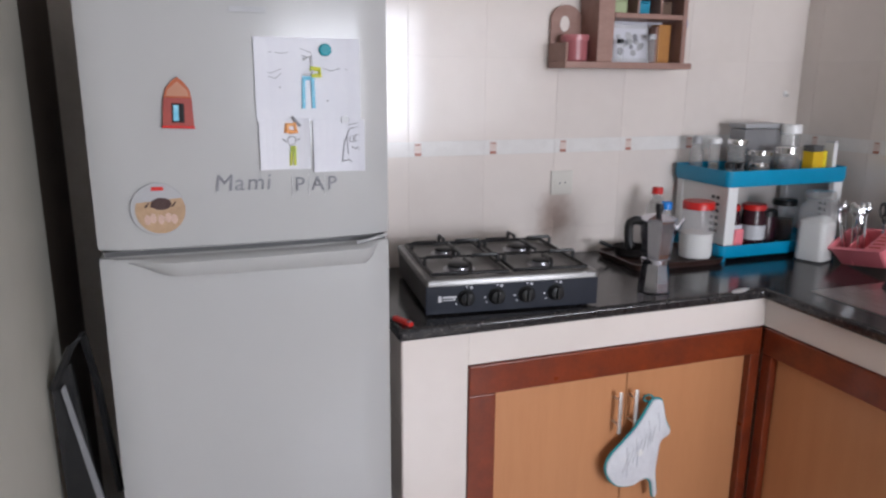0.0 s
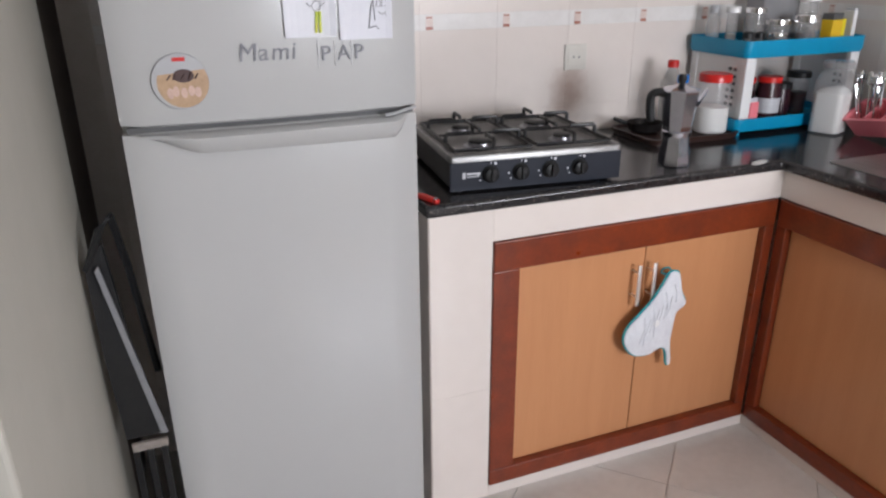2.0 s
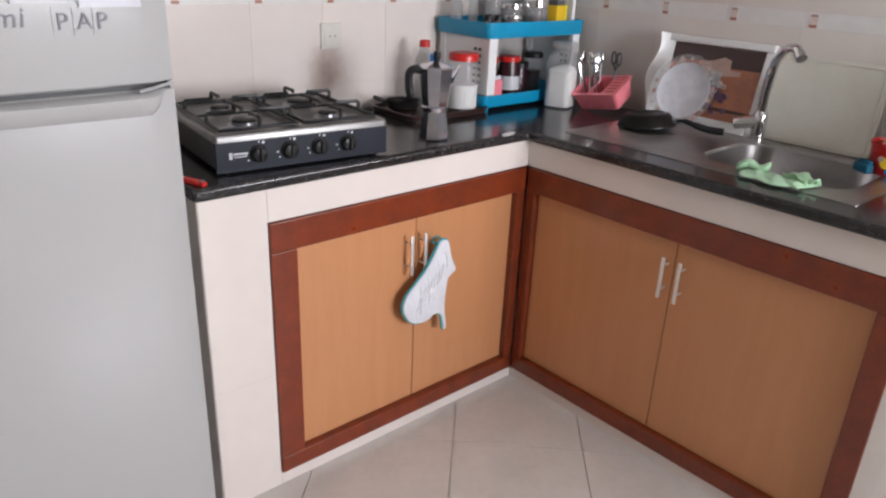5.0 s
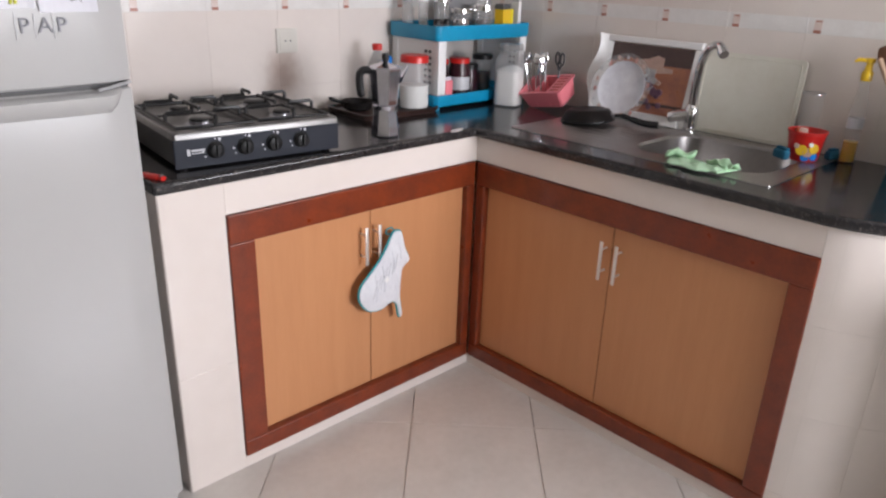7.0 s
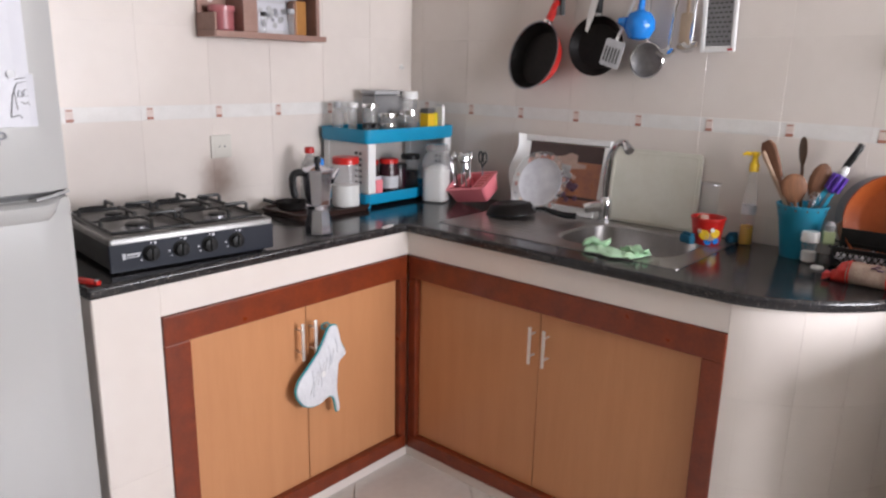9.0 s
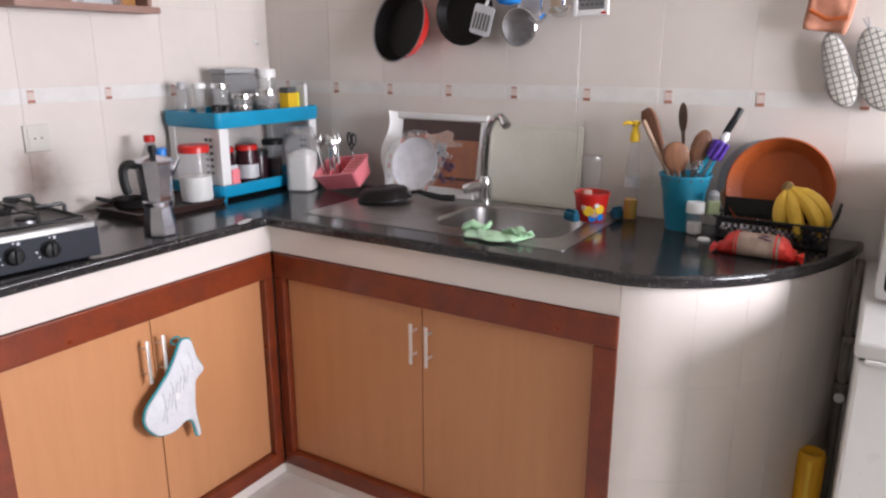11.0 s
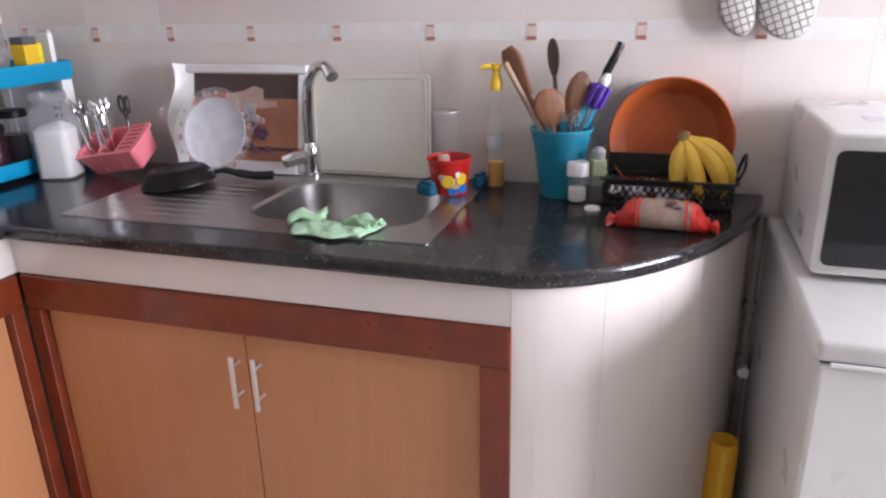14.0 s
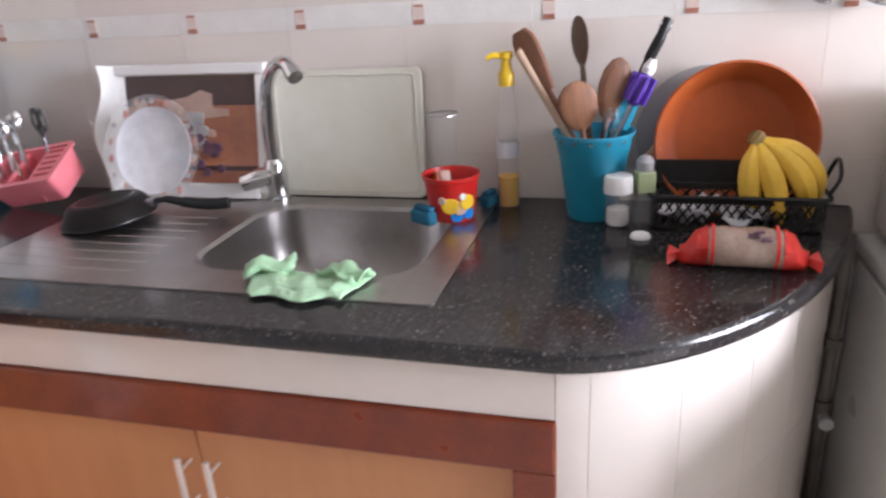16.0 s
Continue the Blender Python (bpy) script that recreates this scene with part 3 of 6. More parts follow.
def hob():
    ob = thing("gas_hob", (0, 0, 0), "black and steel tabletop gas hob with four burners and wire grates", "hob", m=pose(-1.611, -0.110, SLAB_T, 0, 0, -6) @ Matrix.Scale(0.99, 4))
    W, D, H = 0.462, 0.40, 0.094
    part("body", box(0.004, W - 0.004, 0.004, D, 0.010, 0.077, 0.004), BLACKP, ob)
    for x in (0.03, W - 0.03):
        for y in (0.03, D - 0.03):
            part("foot", lathe([(0.012, 0), (0.012, 0.012)], 10, m=pose(x, y, 0)), BLACKP, ob)
    front = part("front_panel", box(0.0, W, 0.0, 0.006, 0.004, 0.077, 0.002), HOBFRONT, ob)
    rim = [rrect(0, W, 0.0, D, 0.008, 0.077), rrect(0, W, 0.0, D, 0.008, 0.090), rrect(0.003, W - 0.003, 0.003, D - 0.003, 0.008, H),
           rrect(0.014, W - 0.014, 0.014, D - 0.012, 0.01, H), rrect(0.022, W - 0.022, 0.022, D - 0.02, 0.012, H - 0.008)]
    part("steel_top", loft(rim), STEEL, ob, "brushed steel top with raised rim", smooth=True)
    part("recessed_plate", box(0.026, W - 0.026, 0.026, D - 0.024, H - 0.0078, H - 0.0055, 0.001), material("dull_dark_steel", (0.16, 0.155, 0.15), (0.09, 0.085, 0.08), 12, 0.35, metal=0.7), ob, "dull dark recessed plate")
    for i, x in enumerate((0.104, 0.184, 0.264, 0.344)):
        k = part("knob", lathe([(0.022, 0), (0.022, 0.004), (0.0185, 0.006), (0.018, 0.016), (0.015, 0.018)], 20, m=pose(x, 0.0, 0.044, 90, 0, 0)), BLACKP, ob, smooth=True)
        part("knob_grip", box(x - 0.0035, x + 0.0035, -0.026, -0.012, 0.031, 0.061, 0.0015), BLACKP, k)
        for dx, dz, s in ((-0.031, -0.004, 0.0022), (-0.026, -0.017, 0.0018), (0.002, 0.026, 0.0018), (0.013, 0.024, 0.003)):
            part("dial_mark", box(x + dx - s, x + dx + s, -0.0008, 0.0004, 0.046 + dz - s, 0.046 + dz + s), PAPER, front, "pale dial mark")
    bm = box(0.032, 0.040, -0.0008, 0.0004, 0.036, 0.052)
    box(0.043, 0.078, -0.0008, 0.0004, 0.045, 0.050, bm=bm)
    box(0.043, 0.074, -0.0008, 0.0004, 0.039, 0.0415, bm=bm)
    part("badge", bm, PEEL, front, "plain pale badge bars")
    for cx, cy, r in ((0.115, 0.115, 0.030), (0.345, 0.115, 0.024), (0.115, 0.29, 0.024), (0.345, 0.29, 0.036)):
        b = part("burner", lathe([(r + 0.014, H - 0.008), (r + 0.012, H - 0.004), (r + 0.002, H - 0.003), (r, H + 0.004)], 24, m=pose(cx, cy, 0)), ALU, ob, "dull aluminium burner ring", smooth=True)
        part("burner_cap", lathe([(r, H + 0.004), (r, H + 0.009), (r - 0.004, H + 0.012), (0.002, H + 0.0125)], 24, m=pose(cx, cy, 0)), BLACKIRON, b, "black enamel cap", smooth=True)
    zf, zt = H + 0.006, H + 0.030
    for x0, x1 in ((0.022, 0.222), (0.240, 0.440)):
        g = part("grate", tube([(x0, 0.030, zf), (x1, 0.030, zf), (x1, D - 0.028, zf), (x0, D - 0.028, zf)], 0.0050, 6, closed=True), BLACKIRON, ob, "black wire grate", smooth=True)
        cx = (x0 + x1) / 2
        part("grate_bar", tube([(x0, 0.203, zf), (x1, 0.203, zf)], 0.0034, 6), BLACKIRON, g, smooth=True)
        for cy in (0.115, 0.29):
            for dx, dy in ((-1, 0), (1, 0), (0, -1), (0, 1)):
                far = (cx + dx * (x1 - x0) / 2, cy + dy * 0.087)
                near = (cx + dx * 0.030, cy + dy * 0.030)
                pts = [(far[0], far[1], zf), (far[0], far[1], zt - 0.004), (far[0] - dx * 0.004, far[1] - dy * 0.004, zt), (near[0], near[1], zt), (near[0], near[1], zt - 0.006)]
                part("grate_finger", tube(pts, 0.0050, 6), BLACKIRON, g, smooth=True)
    part("gas_inlet", tube([(0.03, D, 0.05), (0.03, D + 0.018, 0.05)], 0.008, 8), ALU, ob)


hob()

# ---- things on the fridge ----
FLAT = pose(0, 0, 0, 90, 0, 0)


def sheet(name, label, x0, x1, z0, z1, mat=PAPER, lift=0.0, rot=0.0):
    cx, cz = (x0 + x1) / 2, (z0 + z1) / 2
    ob = thing(name, (0, 0, 0), label, "magnet" if "magnet" in name else "drawing", m=on_door(cx, cz, lift) @ pose(0, 0, 0, 0, rot, 0))
    w, h = (x1 - x0) / 2, (z1 - z0) / 2
    one = loft([[(-w + 2 * w * i / 8, -0.0006 - 0.005 * abs(i / 4 - 1) ** 3 + d, z) for i in range(9)] for z, d in ((-h, 0), (-h * 0.3, 0.0003), (h * 0.4, 0), (h, -0.0004))], closed=False, cap0=False, cap1=False)
    part("sheet", one, mat, ob)
    return ob, cx, cz


def strokes(ob, name, lines, mat, r=0.0009, label=""):
    """Thin drawn lines, given in centimetres from the middle of the sheet."""
    for pts in lines:
        part(name, tube([(x / 100, -0.0022, z / 100) for x, z in pts], r, 5), mat, ob, label)


ob, cx, cz = sheet("drawing", "large white paper with a child's drawing in blue crayon", -2.013, -1.808, 1.395, 1.553)
strokes(ob, "blue_leg", [[(-0.9, 0.2), (-1.1, -5.5)], [(0.8, 0.2), (0.9, -5.5)]], BLUEINK, 0.004, "blue crayon trouser leg")
strokes(ob, "waist", [[(-1.2, 0.3), (1.2, 0.3)]], BLUEINK, 0.004)
strokes(ob, "yellow_patch", [[(0.4, 2.2), (2.2, 2.0), (2.4, 0.8), (0.6, 0.8)]], YELLOWINK, 0.005, "yellow crayon patch")
strokes(ob, "shirt", [[(-0.9, 3.8), (0.6, 4.4), (1.0, 1.2), (-1.0, 1.0)]], PEEL, 0.003)
strokes(ob, "faint_writing", [[(-7.5, 5.0), (-6.9, 5.2)], [(-6.2, 5.1), (-5.0, 4.9), (-3.8, 5.2)], [(-1.3, 5.8), (0.6, 5.2), (1.0, 4.0), (-1.2, 4.6)], [(-9.0, 1.6), (-7.2, 1.2), (-5.2, 2.0)],
                             [(-8.2, 0.8), (-6.4, 0.2), (-5.2, 1.2)], [(2.8, 2.2), (4.6, 1.7), (6.2, 2.2)], [(7.2, 2.1), (9.4, 1.7)]], INK, 0.0006, "faint pencil line")
strokes(ob, "dot", [[(-5.6, -1.4), (-5.5, -1.6)], [(3.6, -3.9), (3.8, -4.1)]], INK, 0.0015)
ob, cx, cz = sheet("drawing", "small white paper with an orange and yellow crayon figure", -2.010, -1.912, 1.300, 1.400, lift=0.0005)
strokes(ob, "orange_hair", [[(0.4, 2.2), (0.5, 3.8), (2.0, 3.9), (2.3, 2.4), (0.8, 2.4)]], ORANGEINK, 0.005, "orange crayon hair")
strokes(ob, "outline", [[(1.0, 1.5), (0.4, 0.6), (0.9, -0.2), (2.0, 0.0), (2.1, 1.3), (1.0, 1.5)], [(0.2, 0.4), (-0.5, 1.2)], [(2.2, 0.6), (3.0, 1.2)]], INK, 0.0008)
strokes(ob, "yellow_leg", [[(1.3, -0.4), (1.0, -4.2)], [(1.9, -0.4), (1.8, -4.2)]], YELLOWINK, 0.003, "yellow crayon leg")
ob, cx, cz = sheet("drawing", "white paper with a pencil drawing of a hooded ghost", -1.905, -1.800, 1.292, 1.396, lift=0.0003)
strokes(ob, "pencil_outline", [[(0.6, -3.2), (1.2, 1.0), (2.2, 3.4), (4.0, 3.8), (5.0, 1.6), (5.1, -2.0)], [(2.4, 2.0), (2.2, 0.8), (3.0, 0.7), (3.0, 2.0)], [(3.4, 2.1), (3.3, 0.8), (4.2, 0.9), (4.1, 2.2), (3.4, 2.1)],
                              [(2.6, -0.2), (3.4, -0.7), (4.2, -0.1)], [(4.0, -0.6), (4.9, -2.6), (5.2, -3.6)], [(0.6, -3.2), (2.0, -2.8), (2.6, -3.4)], [(2.0, 4.2), (4.6, 4.6)], [(1.6, 2.0), (1.9, -1.8)]], INK, 0.001, "pencil line")


def magnet_house():
    ob = thing("fridge_magnet", (0, 0, 0), "red lantern-shaped souvenir magnet on the white fridge door", "magnet", m=on_door(-2.156, 1.384) @ pose(0, 0, 0, 0, 2, 0))
    arch = [(-0.026, 0.0), (0.026, 0.0), (0.025, 0.055), (0.021, 0.072), (0.010, 0.086), (0.0, 0.094), (-0.010, 0.086), (-0.021, 0.072), (-0.025, 0.055)]
    part("body", plate_shape(arch, -0.005, bevel=0.001), TERRA, ob)
    part("front_board", plate_shape([(-0.028, 0), (0.028, 0), (0.025, 0.056), (-0.025, 0.056)], -0.008, bevel=0.001), material("brick_red_paint", (0.36, 0.05, 0.03), (0.28, 0.03, 0.02), 30, 0.4), ob, "red front board")
    part("frieze", plate_shape([(-0.020, 0.059), (0.020, 0.059), (0.017, 0.071), (0.0, 0.086), (-0.017, 0.071)], -0.0065), TERRA_RAW, ob)
    part("doorway", box(-0.011, 0.011, -0.0095, -0.0075, 0.011, 0.046, 0.001), DARKGLASS, ob)
    part("doorway_panel", box(-0.008, 0.001, -0.0102, -0.009, 0.014, 0.043), BLUEINK, ob)
    part("base_bar", box(-0.029, 0.029, -0.010, 0, 0.0, 0.005, 0.001), REDP, ob)


magnet_house()


def magnet_round():
    ob = thing("round_magnet", (0, 0, 0), "round printed magnet, grey and tan, on the fridge door", "magnet", m=on_door(-2.204, 1.232))
    part("disc", lathe([(0.049, 0), (0.050, 0.001), (0.049, 0.002)], 36, m=FLAT), FRIDGE_GREY, ob)
    low = [(0.045 * math.cos(a), 0.045 * math.sin(a) - 0.002) for a in [radians(160 + 230 * i / 20) for i in range(21)]]
    part("orange_half", plate_shape([(x + 0.004, z) for x, z in low], -0.0026), material("tan_print", (0.50, 0.34, 0.21), (0.36, 0.23, 0.13), 40, 0.3), ob)
    part("dark_shape", lathe([(0.018, 0), (0.017, 0.0032)], 12, m=pose(0.006, 0, 0.010, 90, 0, 0), sx=1.1, sy=0.7), PRINT_DARK, ob)
    for i, dx in enumerate((-0.020, -0.010, 0.004, 0.017, 0.028)):
        part("pale_figure", lathe([(0.008, 0), (0.0075, 0.0034)], 10, m=pose(dx, 0, -0.020 + 0.003 * (i % 2), 90, 0, 0), sx=0.8, sy=1.3), PRINT_CREAM, ob)
        part("dark_stroke", tube([(dx - 0.003, -0.0032, 0.004), (dx + 0.004, -0.0032, 0.013 + 0.004 * (i % 2))], 0.0016, 5), PRINT_DARK, ob)
    part("red_mark", box(-0.010, 0.012, -0.003, -0.0019, 0.036, 0.043), REDP, ob)


magnet_round()
t = thing("fridge_badge", (0, 0, 0), "small grey maker's plate, plain bar, on the freezer door", "badge", m=on_door(-2.020, 1.601))
part("plate", box(-0.034, 0.034, -0.002, 0.0005, -0.005, 0.006, 0.0008), FRIDGE_GREY, t)
t = thing("disc_magnet", (0, 0, 0), "small round teal magnet holding a drawing", "magnet", m=on_door(-1.876, 1.531, 0.003))
part("disc", lathe([(0.012, 0), (0.012, 0.004), (0.009, 0.006)], 20, m=FLAT), material("teal_magnet", (0.0, 0.28, 0.34)), t)
t = thing("bar_magnet", (0, 0, 0), "small dark bar magnet holding two drawings", "magnet", m=on_door(-1.938, 1.394, 0.003) @ pose(0, 0, 0, 0, 50, 0))
part("bar", box(-0.012, 0.012, -0.004, 0, -0.003, 0.003, 0.0008), INK, t)
t = thing("disc_magnet", (0, 0, 0), "small round grey magnet holding a drawing", "magnet", m=on_door(-1.840, 1.396, 0.003))
part("disc", lathe([(0.008, 0), (0.008, 0.004)], 16, m=FLAT), FRIDGE_GREY, t)


def lettering(text, x, z, size, label, shear=0.0):
    ob = thing("letters", (0, 0, 0), label, "writing", m=on_door(x, z, 0.0006))
    pen = 0.0
    for ch in text:
        bm = word(ch, size)
        w = max(v.co.x for v in bm.verts)
        if shear:
            for v in bm.verts:
                v.co.x += shear * v.co.y
        bm.transform(pose(pen, 0, 0, 90, 0, 0))
        part("letter", bm, INK, ob)
        pen += w + size * 0.10
    return ob


lettering("Mami", -2.100, 1.262, 0.046, "grey handwritten word reading Mami on the fridge door", 0.12)
for i, ch in enumerate("PAP"):
    o = lettering(ch, -1.945 + 0.033 * i, 1.256, 0.040, "grey capital letter on a small white card on the fridge door")
    part("card_edge", box(-0.0055, -0.0049, -0.0004, 0.0008, -0.012, 0.036), PEEL, o)


def leaning_tray():
    ob = thing("folded_stand", (-2.402, -0.250, 0.0), "black folded stand with a grey edge leaning beside the fridge", "stand")
    metal = material("dull_grey_metal", (0.22, 0.22, 0.23), (0.16, 0.16, 0.17), 12, 0.5)
    part("front_plate", loft([[(-0.012, -0.002, 0.885), (-0.011, 0.010, 0.885), (0.024, 0.030, 0.930), (0.022, 0.018, 0.930)],
                              [(-0.010, -0.002, 0.70), (-0.009, 0.010, 0.70), (0.044, 0.010, 0.72), (0.042, -0.002, 0.72)],
                              [(0.000, -0.002, 0.50), (0.001, 0.010, 0.50), (0.078, 0.010, 0.50), (0.076, -0.002, 0.50)]]), BLACKP, ob)
    part("grey_edge", loft([[(0.004, -0.005, 0.885), (0.012, -0.005, 0.895), (0.012, 0.000, 0.895), (0.004, 0.000, 0.885)],
                            [(0.068, -0.005, 0.50), (0.082, -0.005, 0.50), (0.082, 0.000, 0.50), (0.068, 0.000, 0.50)]]), metal, ob, "grey metal edge strip")
    part("rail", tube([(-0.010, 0.0, 0.885), (0.022, 0.030, 0.955), (0.044, 0.050, 0.975), (0.058, 0.070, 0.86), (0.078, 0.090, 0.60)], 0.008, 6), BLACKP, ob, smooth=True)
    part("crossbar", box(0.006, 0.078, 0.000, 0.012, 0.462, 0.482, 0.003), PIPEM, ob, "dusty grey-brown crossbar")
    for x in (0.012, 0.040, 0.068):
        part("leg", box(x - 0.007, x + 0.007, 0.002, 0.016, 0.0, 0.461, 0.002), BLACKP, ob)


leaning_tray()

# ---- things on the counter under the north wall ----


def moka():
    ob = thing("moka_pot", (-0.933, -0.092, SLAB_T), "aluminium stovetop coffee pot with black handle beside the hob", "coffee pot", rz=-25)
    part("boiler", lathe([(0.043, 0), (0.045, 0.004), (0.043, 0.030), (0.036, 0.078), (0.036, 0.084)], 8), MOKA, ob, "faceted aluminium boiler")
    part("collar", lathe([(0.038, 0.082), (0.039, 0.094), (0.036, 0.097)], 24), MOKA, ob, smooth=True)
    part("jug", lathe([(0.037, 0.096), (0.040, 0.110), (0.050, 0.198), (0.052, 0.203)], 8), MOKA, ob, "faceted aluminium upper jug")
    part("lid", lathe([(0.053, 0.203), (0.050, 0.208), (0.012, 0.219), (0.002, 0.220)], 8), MOKA, ob)
    part("lid_knob", lathe([(0.007, 0.219), (0.012, 0.232), (0.010, 0.246), (0.002, 0.248)], 12), BLACKP, ob, smooth=True)
    part("spout", loft([[(0.044, -0.013, 0.168), (0.044, 0.013, 0.168), (0.048, 0.0, 0.156)], [(0.068, -0.007, 0.208), (0.068, 0.007, 0.208), (0.070, 0, 0.202)]]), MOKA, ob)
    part("handle", tube(smoothline([(-0.044, 0, 0.196), (-0.064, 0, 0.198), (-0.078, 0, 0.186), (-0.078, 0, 0.150), (-0.072, 0, 0.120)]), [0.012] * 24 + [0.009], 8), BLACKP, ob, smooth=True)


moka()


def canister(name, x, y, z, r, h, label, body, lid, lidh=0.02, fill=None, fillh=0.5, category="jar", neck=0.0, rz=0, n=28, lidr=None, lip=0.004):
    """A jar with its contents and its lid; neck above 0 pulls the shoulders in."""
    ob = thing(name, (x, y, z), label, category, rz=rz)
    nr = r * (1 - neck)
    prof = [(r - 0.004, 0), (r, 0.005), (r, h * (0.92 if not neck else 0.72)), (nr, h * 0.96), (nr, h)]
    part("body", lathe(prof, n), body, ob, smooth=True)
    if fill is not None:
        part("contents", lathe([(r - 0.006, 0.004), (r - 0.0035, 0.008), (r - 0.0035, h * fillh), (0.002, h * fillh + 0.004)], n), fill, ob, smooth=True)
    if lid is not None:
        lr = lidr or nr + lip
        part("lid", lathe([(lr, h - 0.004), (lr, h + lidh * 0.8), (lr - 0.003, h + lidh), (0.002, h + lidh)], n), lid, ob, smooth=True)
    return ob


TR = SLAB_T + 0.012
tray = thing("serving_tray", (-0.668, 0.190, SLAB_T), "dark brown shallow tray under the sugar jar and bottles", "tray", rz=0)
part("tray_floor", loft([rrect(-0.19, 0.135, -0.10, 0.13, 0.03, 0.0), rrect(-0.19, 0.135, -0.10, 0.13, 0.03, 0.010)]), TRAYD, tray, smooth=True)
part("tray_rim", loft([rrect(-0.195, 0.14, -0.105, 0.135, 0.034, 0.004), rrect(-0.20, 0.145, -0.11, 0.14, 0.034, 0.020), rrect(-0.195, 0.14, -0.105, 0.135, 0.034, 0.021), rrect(-0.187, 0.132, -0.097, 0.127, 0.03, 0.0105)], cap0=False, cap1=False), TRAYD, tray, smooth=True)
canister("sugar_jar", -0.600, 0.152, TR, 0.054, 0.166, "clear jar of white sugar with a red lid on the tray", CLOUDY, REDP, 0.020, FLOUR, 0.50, neck=0.14)
canister("glass_bottle", -0.680, 0.262, TR, 0.035, 0.20, "tall clear bottle with a small red cap on the tray", BOTTLE, REDP, 0.018, category="bottle", neck=0.6)
canister("water_bottle", -0.706, 0.176, TR, 0.027, 0.165, "clear plastic bottle with a blue cap on the tray", BOTTLE, DEEPBLUE, 0.02, category="bottle", neck=0.5)
pan = thing("small_saucepan", (-0.782, 0.245, TR - 0.001), "small dark pan with a short handle on the tray", "pan", rz=150)
part("pan_body", lathe([(0.040, 0), (0.050, 0.006), (0.056, 0.030), (0.058, 0.031), (0.054, 0.029), (0.045, 0.006), (0.002, 0.005)], 28), NONSTICK, pan, smooth=True)
part("handle", tube([(0.054, 0, 0.024), (0.08, 0, 0.032), (0.100, 0, 0.040)], [0.006, 0.007, 0.006], 8), BLACKP, pan, smooth=True)
t = thing("lighter", (-1.668, -0.10, SLAB_T), "small red lighter lying at the worktop edge by the fridge", "lighter", m=pose(-1.676, -0.142, SLAB_T, 0, 0, -70) @ Matrix.Scale(0.8, 4))
part("body", box(-0.05, 0.02, -0.010, 0.010, 0.0, 0.016, 0.005, seg=3), BAGRED, t, smooth=True)
part("cap", box(0.021, 0.036, -0.009, 0.009, 0.001, 0.014, 0.003), REDP, t)
part("wheel", lathe([(0.004, 0), (0.004, 0.012)], 12, m=pose(0.026, 0.006, 0.014, 90, 0, 0)), ALU, t)

# shelf unit in the corner
UX, UY, UW, UD = -0.540, 0.096, 0.500, 0.274
unit = thing("spice_rack", (UX, UY, SLAB_T), "two-tier turquoise and white plastic rack full of jars in the corner", "rack")
for name, z0, z1 in (("lower_tier", 0.014, 0.054), ("upper_tier", 0.244, 0.295)):
    part(name, loft([rrect(0.004, UW - 0.004, 0.004, UD - 0.004, 0.02, z0), rrect(0, UW, 0, UD, 0.02, z0 + 0.012), rrect(0, UW, 0, UD, 0.02, z1),
                     rrect(0.004, UW - 0.004, 0.004, UD - 0.004, 0.018, z1), rrect(0.006, UW - 0.006, 0.006, UD - 0.006, 0.018, z0 + 0.012)]), BLUE, unit, "turquoise tier with a raised rim", smooth=True)
for x in (0.012, UW - 0.024):
    side = part("side_panel", box(x if x < 0.1 else x - 0.026, (x if x < 0.1 else x - 0.026) + 0.038, 0.008, 0.030, 0.054, 0.244, 0.002), WHITEP, unit, "white side panel with pierced slots")
    box_b = part("side_post", box(x, x + 0.012, UD - 0.04, UD - 0.010, 0.054, 0.244, 0.002), WHITEP, unit)
    part("side_sheet", box(x + 0.003, x + 0.009, 0.030, UD - 0.04, 0.054, 0.244), WHITEP, unit)
    for i in range(6):
        for j in range(2):
            part("slot", box(x - 0.001, x + 0.0125, 0.050 + j * 0.022, 0.061 + j * 0.022, 0.09 + i * 0.022, 0.100 + i * 0.022), GASKET, side)
for x, y in ((0.02, 0.02), (UW - 0.02, 0.02), (0.02, UD - 0.02), (UW - 0.02, UD - 0.02)):
    part("foot", lathe([(0.010, 0), (0.011, 0.016)], 10, m=pose(x, y, 0)), BLUE, unit)
Z1, Z2 = SLAB_T + 0.0265, SLAB_T + 0.2565
canister("jam_jar", UX + 0.105, UY + 0.100, Z1, 0.034, 0.130, "dark jam jar with a red lid on the lower tier", JAMD, REDP, 0.014, neck=0.12)
canister("jam_jar", UX + 0.185, UY + 0.075, Z1, 0.040, 0.132, "dark jam jar with a red lid and pale label", JAMD, REDP, 0.014, neck=0.12)
lab = thing("jar_label", (UX + 0.185, UY + 0.075, Z1 + 0.03), "pale paper label wrapped round the jam jar", "label")
part("label_band", lathe([(0.0406, 0), (0.0406, 0.048)], 28, cap0=False, cap1=False), PEEL, lab)
canister("spice_tin", UX + 0.055, UY + 0.055, Z1, 0.022, 0.105, "small orange spice box on the lower tier", TERRA, REDP, 0.012)
t = thing("seasoning_packet", (UX + 0.082, UY + 0.03, Z1), "pink paper packet standing on the lower tier", "packet", rz=12)
part("packet_body", box(-0.022, 0.022, -0.010, 0.010, 0, 0.075, 0.004), PINKP, t)
part("packet_flap", box(-0.020, 0.020, -0.003, 0.003, 0.075, 0.088, 0.001), PAPER, t)
canister("dark_jar", UX + 0.275, UY + 0.11, Z1, 0.036, 0.10, "dark jar with a black lid on the lower tier", JAMD, BLACKP, 0.016, neck=0.1)
